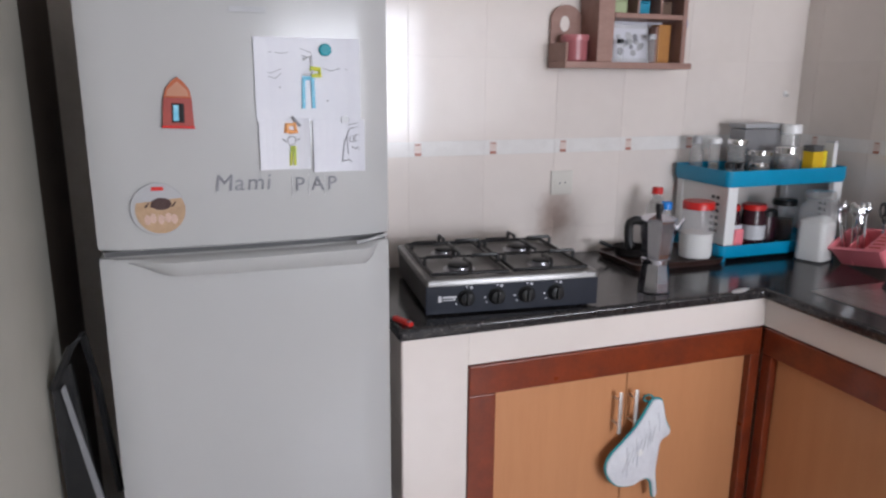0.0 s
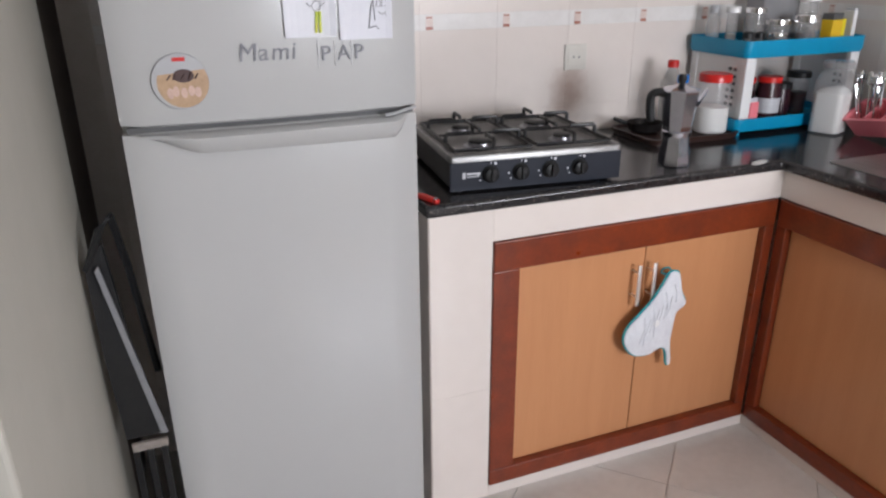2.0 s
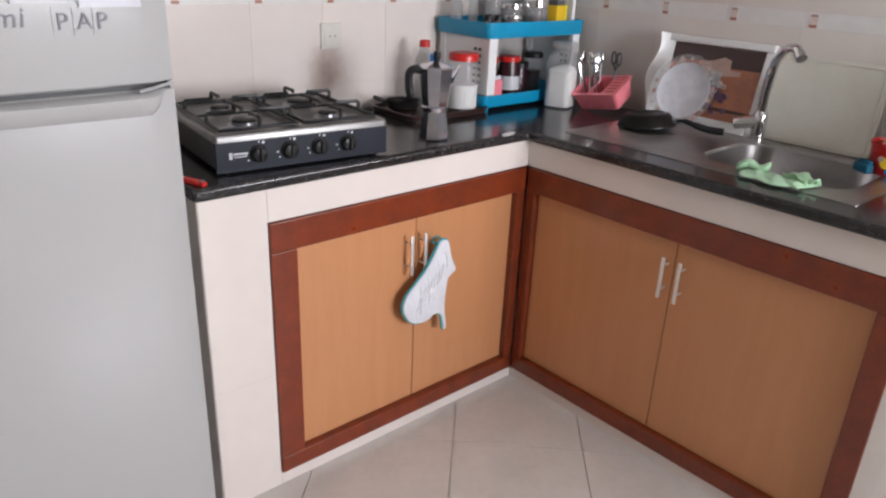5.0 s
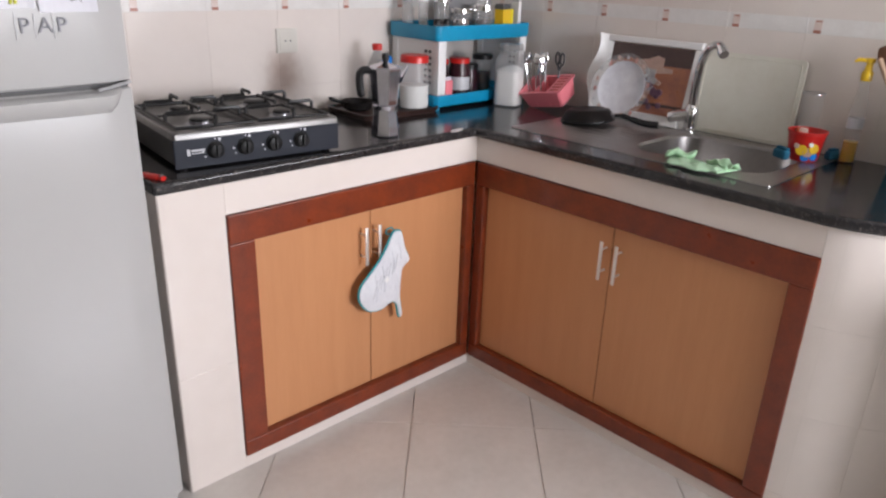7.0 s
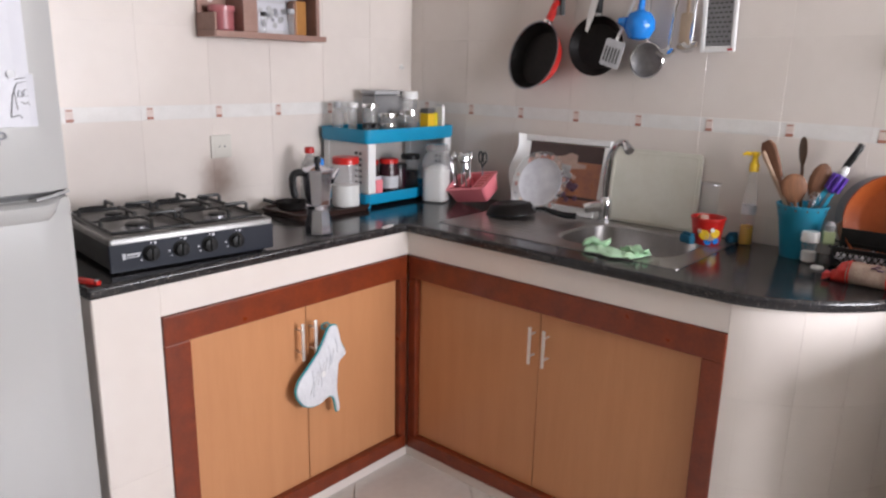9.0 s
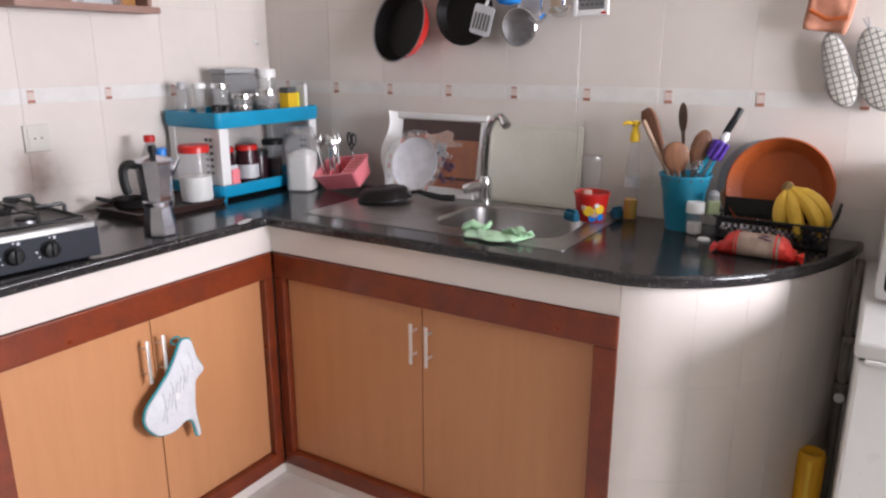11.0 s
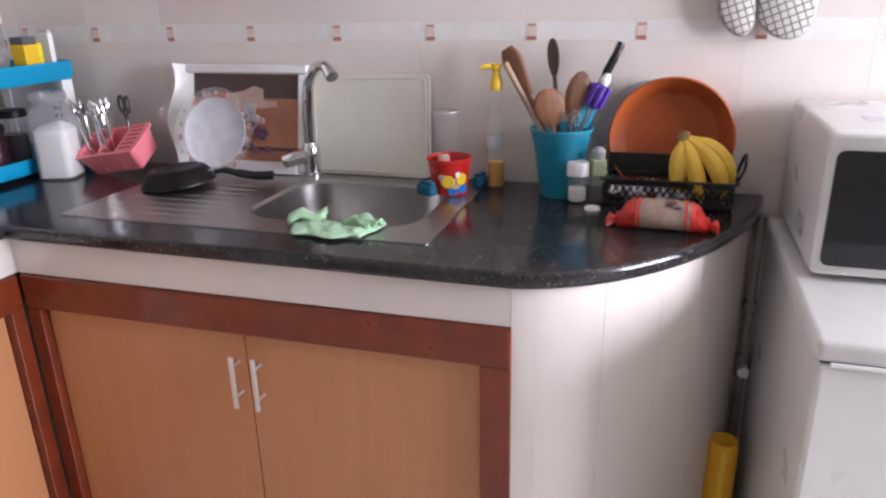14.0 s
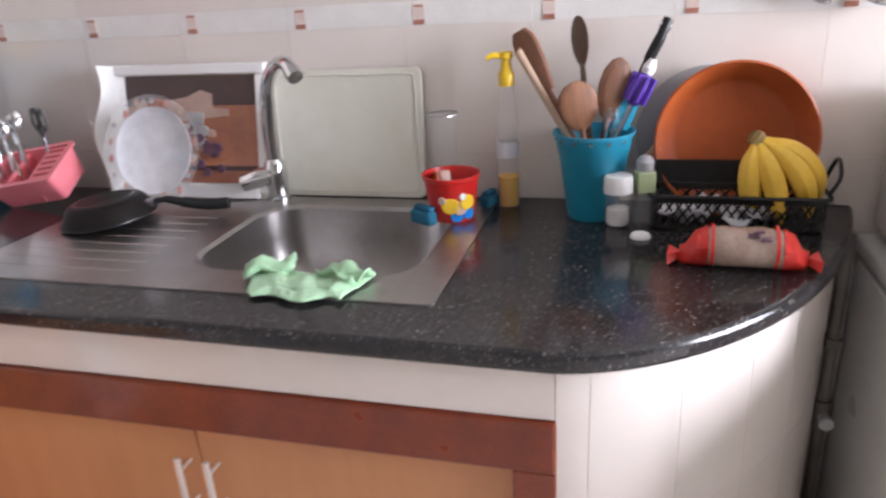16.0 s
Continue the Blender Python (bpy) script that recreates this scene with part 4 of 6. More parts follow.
canister("dark_jar", UX + 0.360, UY + 0.12, Z1, 0.036, 0.13, "clear jar with dark contents on the lower tier", CLOUDY, BLACKP, 0.016, JAMD, 0.6)

canister("spice_bottle", UX + 0.035, UY + 0.205, Z2, 0.022, 0.115, "clear spice bottle with a grey cap on the rack", BOTTLE, FRIDGE_GREY, 0.02, category="bottle", neck=0.5)
canister("spice_bottle", UX + 0.062, UY + 0.150, Z2, 0.018, 0.118, "slim spice bottle with a white cap on the rack", BOTTLE, WHITEP, 0.014, FLOUR, 0.4, category="bottle")
canister("pepper_mill", UX + 0.052, UY + 0.062, Z2, 0.010, 0.045, "tiny glass shaker with a black cap on the rack", BOTTLE, BLACKP, 0.016, category="shaker")
canister("pepper_mill", UX + 0.085, UY + 0.048, Z2, 0.010, 0.045, "tiny glass shaker with a black cap on the rack", BOTTLE, BLACKP, 0.016, category="shaker")
canister("glass_jar", UX + 0.118, UY + 0.110, Z2, 0.029, 0.118, "glass jar with a shiny lid and brown spice on the rack", BOTTLE, CHROME, 0.012, JAMD, 0.42)
canister("glass_jar", UX + 0.158, UY + 0.048, Z2, 0.029, 0.050, "low glass jar with brown spice on the rack", BOTTLE, CHROME, 0.008, JAMD, 0.5)
canister("glass_jar", UX + 0.212, UY + 0.105, Z2, 0.036, 0.080, "squat jar with a shiny lid and dark spice on the rack", BOTTLE, CHROME, 0.012, JAMD, 0.5)
t = thing("storage_box", (UX + 0.265, UY + 0.190, Z2), "grey plastic storage box at the back of the rack", "box")
part("box_body", box(-0.08, 0.08, -0.04, 0.04, 0, 0.158, 0.006), material("smoky_plastic", (0.30, 0.30, 0.31), rough=0.2, alpha=0.6), t, smooth=True)
part("box_lid", box(-0.083, 0.083, -0.043, 0.043, 0.160, 0.176, 0.004), FRIDGE_GREY, t)
t = thing("tin_can", (UX + 0.285, UY + 0.060, Z2), "short glass jar with a shiny metal lid on the rack", "jar")
part("can_body", lathe([(0.040, 0), (0.042, 0.004), (0.042, 0.085)], 28), BOTTLE, t, smooth=True)
part("can_lid", lathe([(0.045, 0.085), (0.045, 0.104), (0.041, 0.106), (0.002, 0.105)], 28), CHROME, t, "shiny metal lid", smooth=True)
part("can_contents", lathe([(0.030, 0.002), (0.031, 0.05)], 20), JAMD, t)
canister("white_cap_jar", UX + 0.352, UY + 0.120, Z2, 0.030, 0.148, "clear jar with a tall white cap on the rack", BOTTLE, WHITEP, 0.026, JAMD, 0.45)
t = thing("yellow_spice_pack", (UX + 0.400, UY + 0.052, Z2), "yellow spice box with a dark top on the rack", "box", rz=8)
part("box_body", box(-0.040, 0.012, -0.02, 0.02, 0, 0.088, 0.002), YELLOWP, t)
part("box_top", box(-0.040, 0.012, -0.02, 0.02, 0.0885, 0.108, 0.002), GASKET, t)
part("side_flap", box(0.0125, 0.030, -0.021, 0.021, 0, 0.09, 0.002), material("bright_yellow_card", (0.85, 0.68, 0.02)), t)
t = thing("white_tube", (UX + 0.458, UY + 0.045, Z2), "tall slim white box standing at the rack's end", "box")
part("tube_body", box(-0.008, 0.008, -0.02, 0.02, 0, 0.115, 0.003), WHITEP, t)
part("tube_cap", box(-0.007, 0.007, -0.018, 0.018, 0.1155, 0.122, 0.002), PEEL, t)

jar = thing("flour_jar", (-0.217, 0.036, SLAB_T), "large square glass jar full of white flour", "jar", rz=20)
part("body", loft([rrect(-0.047, 0.047, -0.047, 0.047, 0.020, 0.0)] + [rrect(-0.050, 0.050, -0.050, 0.050, 0.022, z) for z in (0.006, 0.168)] + [rrect(-0.046, 0.046, -0.046, 0.046, 0.03, 0.186), rrect(-0.037, 0.037, -0.037, 0.037, 0.034, 0.198), rrect(-0.037, 0.037, -0.037, 0.037, 0.034, 0.215)]), CLOUDY, jar, smooth=True)
part("contents", loft([rrect(-0.045, 0.045, -0.045, 0.045, 0.018, z) for z in (0.006, 0.130)] + [rrect(-0.03, 0.035, -0.035, 0.03, 0.02, 0.142), rrect(-0.005, 0.02, -0.02, 0.0, 0.008, 0.150)]), FLOUR, jar, "white flour", smooth=True)
part("neck_ring", lathe([(0.040, 0.196), (0.042, 0.199), (0.040, 0.203)], 28, cap0=False, cap1=False), GLASS, jar, smooth=True)
part("lid", lathe([(0.044, 0.206), (0.046, 0.211), (0.046, 0.226), (0.040, 0.231), (0.002, 0.232)], 28), BOTTLE, jar, "clear plastic lid", smooth=True)


def cutlery_bin():
    ob = thing("cutlery_basket", (-0.075, -0.045, SLAB_T + 0.001), "coral pink plastic cutlery basket by the flour jar", "basket", m=pose(-0.126, -0.104, SLAB_T + 0.032, -10, -28, 6) @ Matrix.Diagonal((0.92, 0.94, 0.80, 1)))
    # the far end is raised
    a, b = rrect(-0.052, 0.052, -0.085, 0.085, 0.012, 0.0), rrect(-0.062, 0.062, -0.10, 0.10, 0.014, 0.085)
    a2, b2 = rrect(-0.048, 0.048, -0.081, 0.081, 0.010, 0.004), rrect(-0.058, 0.058, -0.096, 0.096, 0.012, 0.085)
    part("bin_shell", loft([a, b, b2, a2]), PINKP, ob, smooth=True)
    part("bin_rim", loft([rrect(-0.066, 0.066, -0.104, 0.104, 0.014, 0.080), rrect(-0.068, 0.068, -0.106, 0.106, 0.014, 0.088), rrect(-0.056, 0.056, -0.094, 0.094, 0.012, 0.088), rrect(-0.058, 0.058, -0.096, 0.096, 0.012, 0.080)], cap0=False, cap1=False), PINKP, ob)
    for y in (-0.032, 0.032):
        part("divider", box(-0.056, 0.056, y - 0.0015, y + 0.0015, 0.006, 0.083), PINKP, ob)
    part("slotted_lid", box(-0.054, 0.054, -0.092, -0.034, 0.080, 0.0845, 0.001), PINKP, ob)
    for i in range(5):
        part("slot", box(-0.044 + i * 0.02, -0.036 + i * 0.02, -0.084, -0.042, 0.0846, 0.0852), REDP, ob)


cutlery_bin()
random.seed(4)


def cutlery(kind, x, y, lean, twist, label, h=0.16):
    ob = thing(kind, (x, y, SLAB_T + 0.012), label, kind.replace("_", " "), m=pose(x - 0.048, y - 0.032, SLAB_T + 0.040, lean, twist, random.uniform(-60, 60)))
    part("shank", tube([(0, 0, 0), (0, 0, h * 0.65)], [0.004, 0.0022], 6), CHROME, ob, smooth=True)
    part("bowl" if kind == "spoon" else "head", lathe([(0.002, -0.022), (0.011, -0.012), (0.013, 0), (0.010, 0.014), (0.002, 0.022)], 12, m=pose(0, 0, h * 0.65 + 0.018), sy=0.28), CHROME, ob, smooth=True)


for i in range(11):
    cutlery("spoon" if i % 2 else "fork", -0.110 + 0.022 * (i % 3), -0.045 + 0.014 * (i // 2), -2 - random.uniform(0, 10), random.uniform(-8, 14), "polished steel piece of cutlery standing in the coral basket", 0.165 + 0.035 * random.random())
sc = thing("scissors", (0, 0, 0), "dark grey kitchen scissors standing in the coral basket", "scissors", m=pose(-0.118, -0.120, SLAB_T + 0.05, 0, 0, 70))
part("blade", box(-0.004, 0.004, -0.001, 0.001, 0, 0.10), ALU, sc)
for dx in (-0.016, 0.016):
    part("finger_loop", tube([(dx + 0.013 * math.cos(a), 0, 0.135 + 0.022 * math.sin(a)) for a in [2 * math.pi * i / 14 for i in range(14)]], 0.004, 6, closed=True), GASKET, sc, smooth=True)
    part("loop_arm", tube([(0, 0, 0.095), (dx * 0.8, 0, 0.114)], 0.004, 6), GASKET, sc)

# ---- round the sink ----
t = thing("frying_pan", (0, 0, 0), "small black frying pan turned upside down on the drainer", "pan", m=pose(-0.243, -0.357, SLAB_T, 0, 0, -78) @ Matrix.Scale(0.86, 4))
TIP = pose(0, 0, 0.013, 0, -5.5, 0)
part("pan_body", lathe([(0.104, 0.000), (0.108, 0.003), (0.104, 0.012), (0.090, 0.035), (0.082, 0.043), (0.076, 0.045), (0.03, 0.044), (0.002, 0.043)], 44, m=TIP), NONSTICK, t, smooth=True)
part("pan_rim", lathe([(0.1045, -0.001), (0.109, 0.001), (0.1085, 0.005), (0.1055, 0.006)], 44, m=TIP, cap0=False, cap1=False), BLACKP, t, smooth=True)
part("base_ring", lathe([(0.070, 0.0452), (0.069, 0.047), (0.062, 0.047), (0.061, 0.0452)], 40, m=TIP, cap0=False, cap1=False), BLACKIRON, t, smooth=True)
part("handle", tube(smoothline([(0.100, 0.010, 0.042), (0.135, 0.018, 0.046), (0.175, 0.024, 0.036), (0.225, 0.032, 0.026), (0.275, 0.038, 0.026)]), [0.007] * 6 + [0.010] * 6 + [0.0125] * 6 + [0.0135] * 7, 10), BLACKP, t, smooth=True)
part("rivet_block", box(0.086, 0.108, 0.000, 0.022, 0.034, 0.050, 0.004), ALU, t)


def picture_tray():
    ob = thing("picture_tray", (0, 0, 0), "white tray printed with a kitchen still life leaning on the wall", "tray", m=pose(-0.075, -0.240, SLAB_T + 0.001, -11, 0, -90))
    W, H = 0.398, 0.288
    wav = [(0.012, 0), (0.0, 0.05), (0.010, 0.10), (0.012, 0.15), (0.0, 0.20), (0.004, 0.255), (0.018, H), (W - 0.008, H), (W, H - 0.012), (W - 0.006, 0.2), (W, 0.1), (W - 0.005, 0.01), (W - 0.012, 0)]
    part("tray_base", plate_shape(wav, 0.008, bevel=0.001), WHITEP, ob)
    bm = bmesh.new()
    curl = []
    for k in range(15):
        z = 0.004 + (H - 0.006) * k / 14
        edge = -0.004 + 0.014 * math.sin(z * 30 + 0.6) + 0.10 * max(0.0, 0.06 - z)
        curl.append([(edge, -0.034, z), (edge + 0.004, -0.037, z), (0.030, -0.010, z), (0.048, -0.003, z), (0.048, 0.0, z), (0.022, -0.004, z)])
    bm.free()
    part("raised_rim", loft(curl), WHITEP, ob, "wavy white side turned outwards", smooth=True)
    part("raised_rim", box(0.014, W - 0.006, -0.012, 0.0, H - 0.024, H - 0.002, 0.004), WHITEP, ob)
    part("raised_rim", box(W - 0.030, W - 0.004, -0.012, 0.0, 0.014, H - 0.026, 0.004), WHITEP, ob)
    part("raised_rim", box(0.047, W - 0.032, -0.012, 0.0, 0.002, 0.034, 0.004), WHITEP, ob)
    x0, x1 = 0.047, W - 0.031
    part("printed_ground", box(x0, x1, -0.0015, 0.0, 0.035, H - 0.025), PRINT_ORANGE, ob)
    part("printed_wall", box(x0 + 0.001, x1 - 0.001, -0.0026, -0.0012, 0.200, H - 0.026), PRINT_DARK, ob)
    cloth = [(0.055, 0.175), (0.09, 0.215), (0.12, 0.200), (0.16, 0.212), (0.20, 0.218), (0.235, 0.232), (0.262, 0.224), (0.262, 0.195), (0.30, 0.192), (0.30, 0.178), (0.16, 0.165)]
    part("printed_cloth", plate_shape(cloth, -0.0032), PRINT_CREAM, ob)
    part("printed_loaf", lathe([(0.026, 0), (0.025, 0.0042)], 18, m=pose(0.125, 0, 0.198, 90, 0, 0), sy=0.7), TERRA, ob)
    rnd = random.Random(7)
    for i in range(22):
        gx, gz, r = rnd.uniform(0.15, 0.285), rnd.uniform(0.085, 0.165), rnd.uniform(0.007, 0.015)
        part("printed_fruit", lathe([(r, 0), (r * 0.9, 0.0038 + 0.0003 * i)], 10, m=pose(gx, 0, gz, 90, 0, 0)), (PRINT_PLUM, PRINT_PLUM, PRINT_CREAM, PRINT_GREY)[i % 4], ob)
    part("printed_jug", plate_shape([(0.205, 0.14), (0.235, 0.14), (0.240, 0.185), (0.20, 0.188)], -0.0048), PRINT_GREY, ob)
    part("printed_shadow", box(0.16, x1 - 0.002, -0.0030, -0.0012, 0.062, 0.072), PRINT_DARK, ob)
    for gx, gz in ((0.24, 0.058), (0.275, 0.066), (0.225, 0.075)):
        part("printed_fruit", lathe([(0.011, 0), (0.010, 0.0045)], 10, m=pose(gx, 0, gz, 90, 0, 0)), PRINT_PLUM, ob)


picture_tray()
pl = thing("glass_plate", (0, 0, 0), "round patterned glass plate leaning against the printed tray", "plate", m=pose(-0.112, -0.395, SLAB_T + 0.116, 0, 0, 0) @ pose(0, 0, 0, 0, -72, 0) @ Matrix.Scale(1.09, 4))
part("well", lathe([(0.002, 0.0), (0.074, 0.0), (0.084, 0.007), (0.084, 0.010), (0.072, 0.003), (0.002, 0.003)], 40), PLATEM, pl, smooth=True)
part("rim", lathe([(0.0842, 0.007), (0.106, 0.014), (0.107, 0.016), (0.0842, 0.010)], 40, cap0=False, cap1=False), CLOUDY, pl, "clear scalloped rim", smooth=True)
for i in range(18):
    a, q = 2 * math.pi * i / 18, 0.094 + 0.004 * math.sin(i * 2.4)
    part("printed_petal", lathe([(0.0055, 0), (0.005, 0.0006)], 7, m=pose(q * math.cos(a), q * math.sin(a), 0.0135 + 0.0006 * (i % 2)), sx=1.0 + 0.3 * (i % 3)), (PRINT_GREY, PRINT_CREAM, PETAL)[i % 3], pl, "small printed flower on the clear rim")

sink = thing("kitchen_sink", (0, 0, SLAB_T), "stainless steel inset sink with a drainer", "sink")
r0 = rrect(-0.523, -0.050, -1.113, -0.243, 0.012, 0.0, 6)
r1 = rrect(-0.523, -0.050, -1.113, -0.243, 0.012, 0.0025, 6)
r2 = rrect(HX0 - 0.003, HX1 + 0.003, HY0 - 0.003, HY1 + 0.003, 0.085, 0.0022, 6)
bowl = [rrect(HX0 + e, HX1 - e, HY0 + e, HY1 - e, 0.085 - e * 0.3, z, 6) for e, z in ((0.0, 0.0), (0.004, -0.004), (0.008, -0.06), (0.014, -0.125), (0.03, -0.148), (0.06, -0.155), (0.10, -0.157))]
STEELS = material("satin_sink_steel", (0.46, 0.44, 0.43), (0.38, 0.36, 0.35), 10, 0.32, metal=1, bump=0.06, bscale=120)
part("flange", loft([r0, r1, r2, bowl[0]], cap0=False, cap1=False), STEELS, sink, "flat satin steel flange")
part("bowl", loft(bowl, cap0=False), STEELS, sink, "rounded steel bowl", smooth=True)
part("drain_strainer", lathe([(0.032, -0.156), (0.030, -0.153), (0.018, -0.154), (0.002, -0.1535)], 20, m=pose(-0.27, -0.85, 0)), CHROME, sink, smooth=True)
for i in range(8):
    x = -0.468 + i * 0.038
    part("drainer_rib", tube([(x, -0.283, 0.0010), (x, -0.290, 0.0013), (x, -0.57, 0.0013), (x, -0.577, 0.0010)], 0.0020, 6), STEELS, sink)


def tap():
    ob = thing("kitchen_tap", (-0.064, -0.642, SLAB_T), "chrome swan-neck mixer tap behind the sink", "tap")
    part("base_ring", lathe([(0.027, 0.002), (0.027, 0.008), (0.022, 0.012)], 24), CHROME, ob, smooth=True)
    part("body", lathe([(0.022, 0.010), (0.024, 0.060), (0.022, 0.080), (0.015, 0.092), (0.002, 0.094)], 24), CHROME, ob, smooth=True)
    part("lever", tube([(0, 0, 0.058), (-0.012, 0.034, 0.050), (-0.020, 0.068, 0.040)], [0.022, 0.022, 0.019], 14), CHROME, ob, "chrome side lever", smooth=True)
    part("neck", tube(smoothline([(0, 0, 0.085), (-0.010, -0.006, 0.15), (-0.022, -0.018, 0.225), (-0.034, -0.036, 0.264), (-0.056, -0.068, 0.289), (-0.080, -0.098, 0.292), (-0.098, -0.118, 0.280)], 5), [0.0155] * 10 + [0.0135] * 21, 14), CHROME, ob, "tall curved chrome neck", smooth=True)
    part("aerator", tube([(-0.096, -0.116, 0.282), (-0.106, -0.128, 0.270)], 0.0155, 14), CHROME, ob, smooth=True)


tap()
cb = thing("chopping_board", (0, 0, 0), "cream plastic chopping board leaning on the wall behind the sink", "chopping board", m=pose(-0.040, -0.632, SLAB_T + 0.003, -4.5, 0, -90))
part("board", loft([rrect(0, 0.330, 0, 0.262, 0.014, 0.0), rrect(0, 0.330, 0, 0.262, 0.014, 0.008)], m=pose(0, 0, 0, 90, 0, 0) @ pose(0, 0, -0.010)), CREAMBOARD, cb)
part("juice_groove", tube([(x, -0.0012 + 0.002, z) for x, z, _ in rrect(0.012, 0.318, 0.012, 0.250, 0.012, 0)], 0.0018, 5, closed=True), CREAMBOARD, cb)


def cloth():
    n = 26
    bm = bmesh.new()
    rows = []
    for j in range(n):
        row = []
        for i in range(n + 8):
            u, v = i / (n + 7), j / (n - 1)
            x = -0.528 + 0.098 * v + 0.008 * math.sin(u * 9) + 0.010 * noise.noise((u * 4, v * 3, 2))
            y = -0.752 - 0.070 * (1 - v) - (0.215 - 0.075 * (1 - v)) * u + 0.008 * math.sin(v * 4 + 1)
            h = 0.016 + 0.020 * abs(noise.noise((u * 6.5, v * 3.5, 5))) + 0.020 * (0.5 + 0.5 * math.sin(u * 21 + v * 5)) * (0.3 + v) + 0.012 * noise.noise((u * 14, v * 10, 1))
            edge = min(1, min(u, 1 - u, v, 1 - v) * 7)
            z = 0.004 + (0.22 + 0.12 * u) * max(0.0, h) * (0.35 + 0.65 * edge)
            row.append(bm.verts.new((x, y, z)))
        rows.append(row)
    for a, b in zip(rows, rows[1:]):
        for i in range(len(a) - 1):
            bm.faces.new((a[i], a[i + 1], b[i + 1], b[i]))
    ob = thing("dishcloth", (-0.022, -0.024, SLAB_T), "crumpled pale green cloth on the sink's front edge", "cloth", m=pose(-0.022, -0.024, SLAB_T + 0.001) @ Matrix.Diagonal((0.98, 1, 0.85, 1)))
    c = part("cloth_sheet", bm, CLOTHG, ob, smooth=True)
    s = c.modifiers.new("thick", "SOLIDIFY")
    s.thickness = 0.002
    for i, (x, y, r) in enumerate(((-0.445, -0.805, 20), (-0.452, -0.930, -25))):
        one = bmesh.new()
        bmesh.ops.create_grid(one, x_segments=8, y_segments=6, size=0.5)
        for v in one.verts:
            v.co = Vector((v.co.x * 0.05, v.co.y * 0.08, 0.020 + 0.012 * math.sin(v.co.x * 7) + 0.008 * math.sin(v.co.y * 9 + i)))
        one.transform(pose(x, y, 0, 0, 14, r))
        f = part("fold", one, CLOTHG, ob, smooth=True)
        s = f.modifiers.new("thick", "SOLIDIFY")
        s.thickness = 0.002


cloth()
SZ = SLAB_T + 0.0025
cup = thing("red_tub", (0, 0, 0), "red plastic tub with a yellow printed picture by the sink", "tub", m=pose(-0.148, -1.048, SZ) @ Matrix.Diagonal((1.02, 1.02, 1.0, 1)))
part("tub_body", lathe([(0.038, 0), (0.040, 0.003), (0.050, 0.078), (0.053, 0.080), (0.053, 0.086), (0.050, 0.086), (0.047, 0.078), (0.038, 0.010)], 32), REDP, cup, smooth=True)
for a, z, rr, mt in ((190, 0.035, 0.016, YELLOWP), (212, 0.030, 0.014, PRINT_CREAM), (230, 0.040, 0.015, YELLOWP), (172, 0.045, 0.008, PRINT_CREAM), (205, 0.014, 0.012, DEEPBLUE), (238, 0.016, 0.012, DEEPBLUE), (218, 0.052, 0.007, WHITEP)):
    R = 0.0405 + 0.0125 * z / 0.078
    part("printed_shape", lathe([(rr, 0), (rr * 0.9, 0.0012)], 12, m=pose(0, 0, z, 0, 0, a) @ pose(R - 0.0006, 0, 0, 0, 90, 0)), mt, cup)
spg = thing("scouring_sponge", (-0.126, -1.022, SZ + 0.012), "beige sponge standing inside the red tub", "sponge", m=pose(-0.144, -1.034, SZ + 0.034, 0, 20, 30))
part("sponge_body", box(-0.025, 0.025, -0.012, 0.012, 0, 0.052, 0.006, seg=3), PRINT_CREAM, spg, smooth=True)
part("scouring_side", box(-0.025, 0.025, 0.0125, 0.018, 0, 0.052, 0.002), TERRA, spg)
for x, y, r, w in ((-0.190, -1.003, 60, 0.052), (-0.080, -1.104, -20, 0.040)):
    t = thing("dish_sponge", (0, 0, 0), "teal-blue sponge cloth folded beside the red tub", "sponge", m=pose(x, y, SZ, 0, 0, r))
    one = box(-w / 2, w / 2, -0.012, 0.012, 0, 0.026, 0.006, seg=3)
    part("sponge_body", one, DARKTEAL, t, smooth=True)
    part("fold_top", box(-w / 2.4, w / 2.4, -0.010, 0.006, 0.0262, 0.034, 0.003, seg=2), DARKTEAL, t, smooth=True)
gl = thing("drinking_glass", (-0.058, -1.012, SLAB_T + 0.003), "tall clear drinking glass behind the red tub", "glass")
part("glass_wall", lathe([(0.024, 0), (0.026, 0.003), (0.032, 0.175), (0.0305, 0.175), (0.0245, 0.010), (0.002, 0.009)], 28), GLASS, gl, smooth=True)
part("glass_rim", lathe([(0.0305, 0.1752), (0.0322, 0.1752), (0.0316, 0.1775)], 28, cap0=False, cap1=False), ALU, gl, "dull metal-edged rim")

sb = thing("soap_dispenser", (-0.066, -1.141, SLAB_T), "clear pump bottle with yellow soap and yellow nozzle", "bottle")
part("bottle_body", lathe([(0.019, 0), (0.021, 0.004), (0.021, 0.150), (0.017, 0.185), (0.012, 0.215), (0.012, 0.235)], 24), CLOUDY, sb, smooth=True)
part("liquid", lathe([(0.0175, 0.003), (0.0195, 0.006), (0.0195, 0.062), (0.002, 0.062)], 24), AMBER, sb, "yellow liquid soap", smooth=True)
head = part("pump_head", lathe([(0.014, 0.233), (0.015, 0.255), (0.010, 0.262), (0.009, 0.280), (0.013, 0.283), (0.013, 0.293), (0.002, 0.295)], 20), YELLOWP, sb, "yellow pump head", smooth=True)
part("nozzle", tube([(0, 0, 0.286), (-0.012, 0.024, 0.289), (-0.014, 0.034, 0.283)], [0.006, 0.0055, 0.004], 8), YELLOWP, sb, smooth=True)
part("front_label", lathe([(0.0215, 0.10), (0.0215, 0.13)], 24, cap0=False, cap1=False), PAPER, sb)

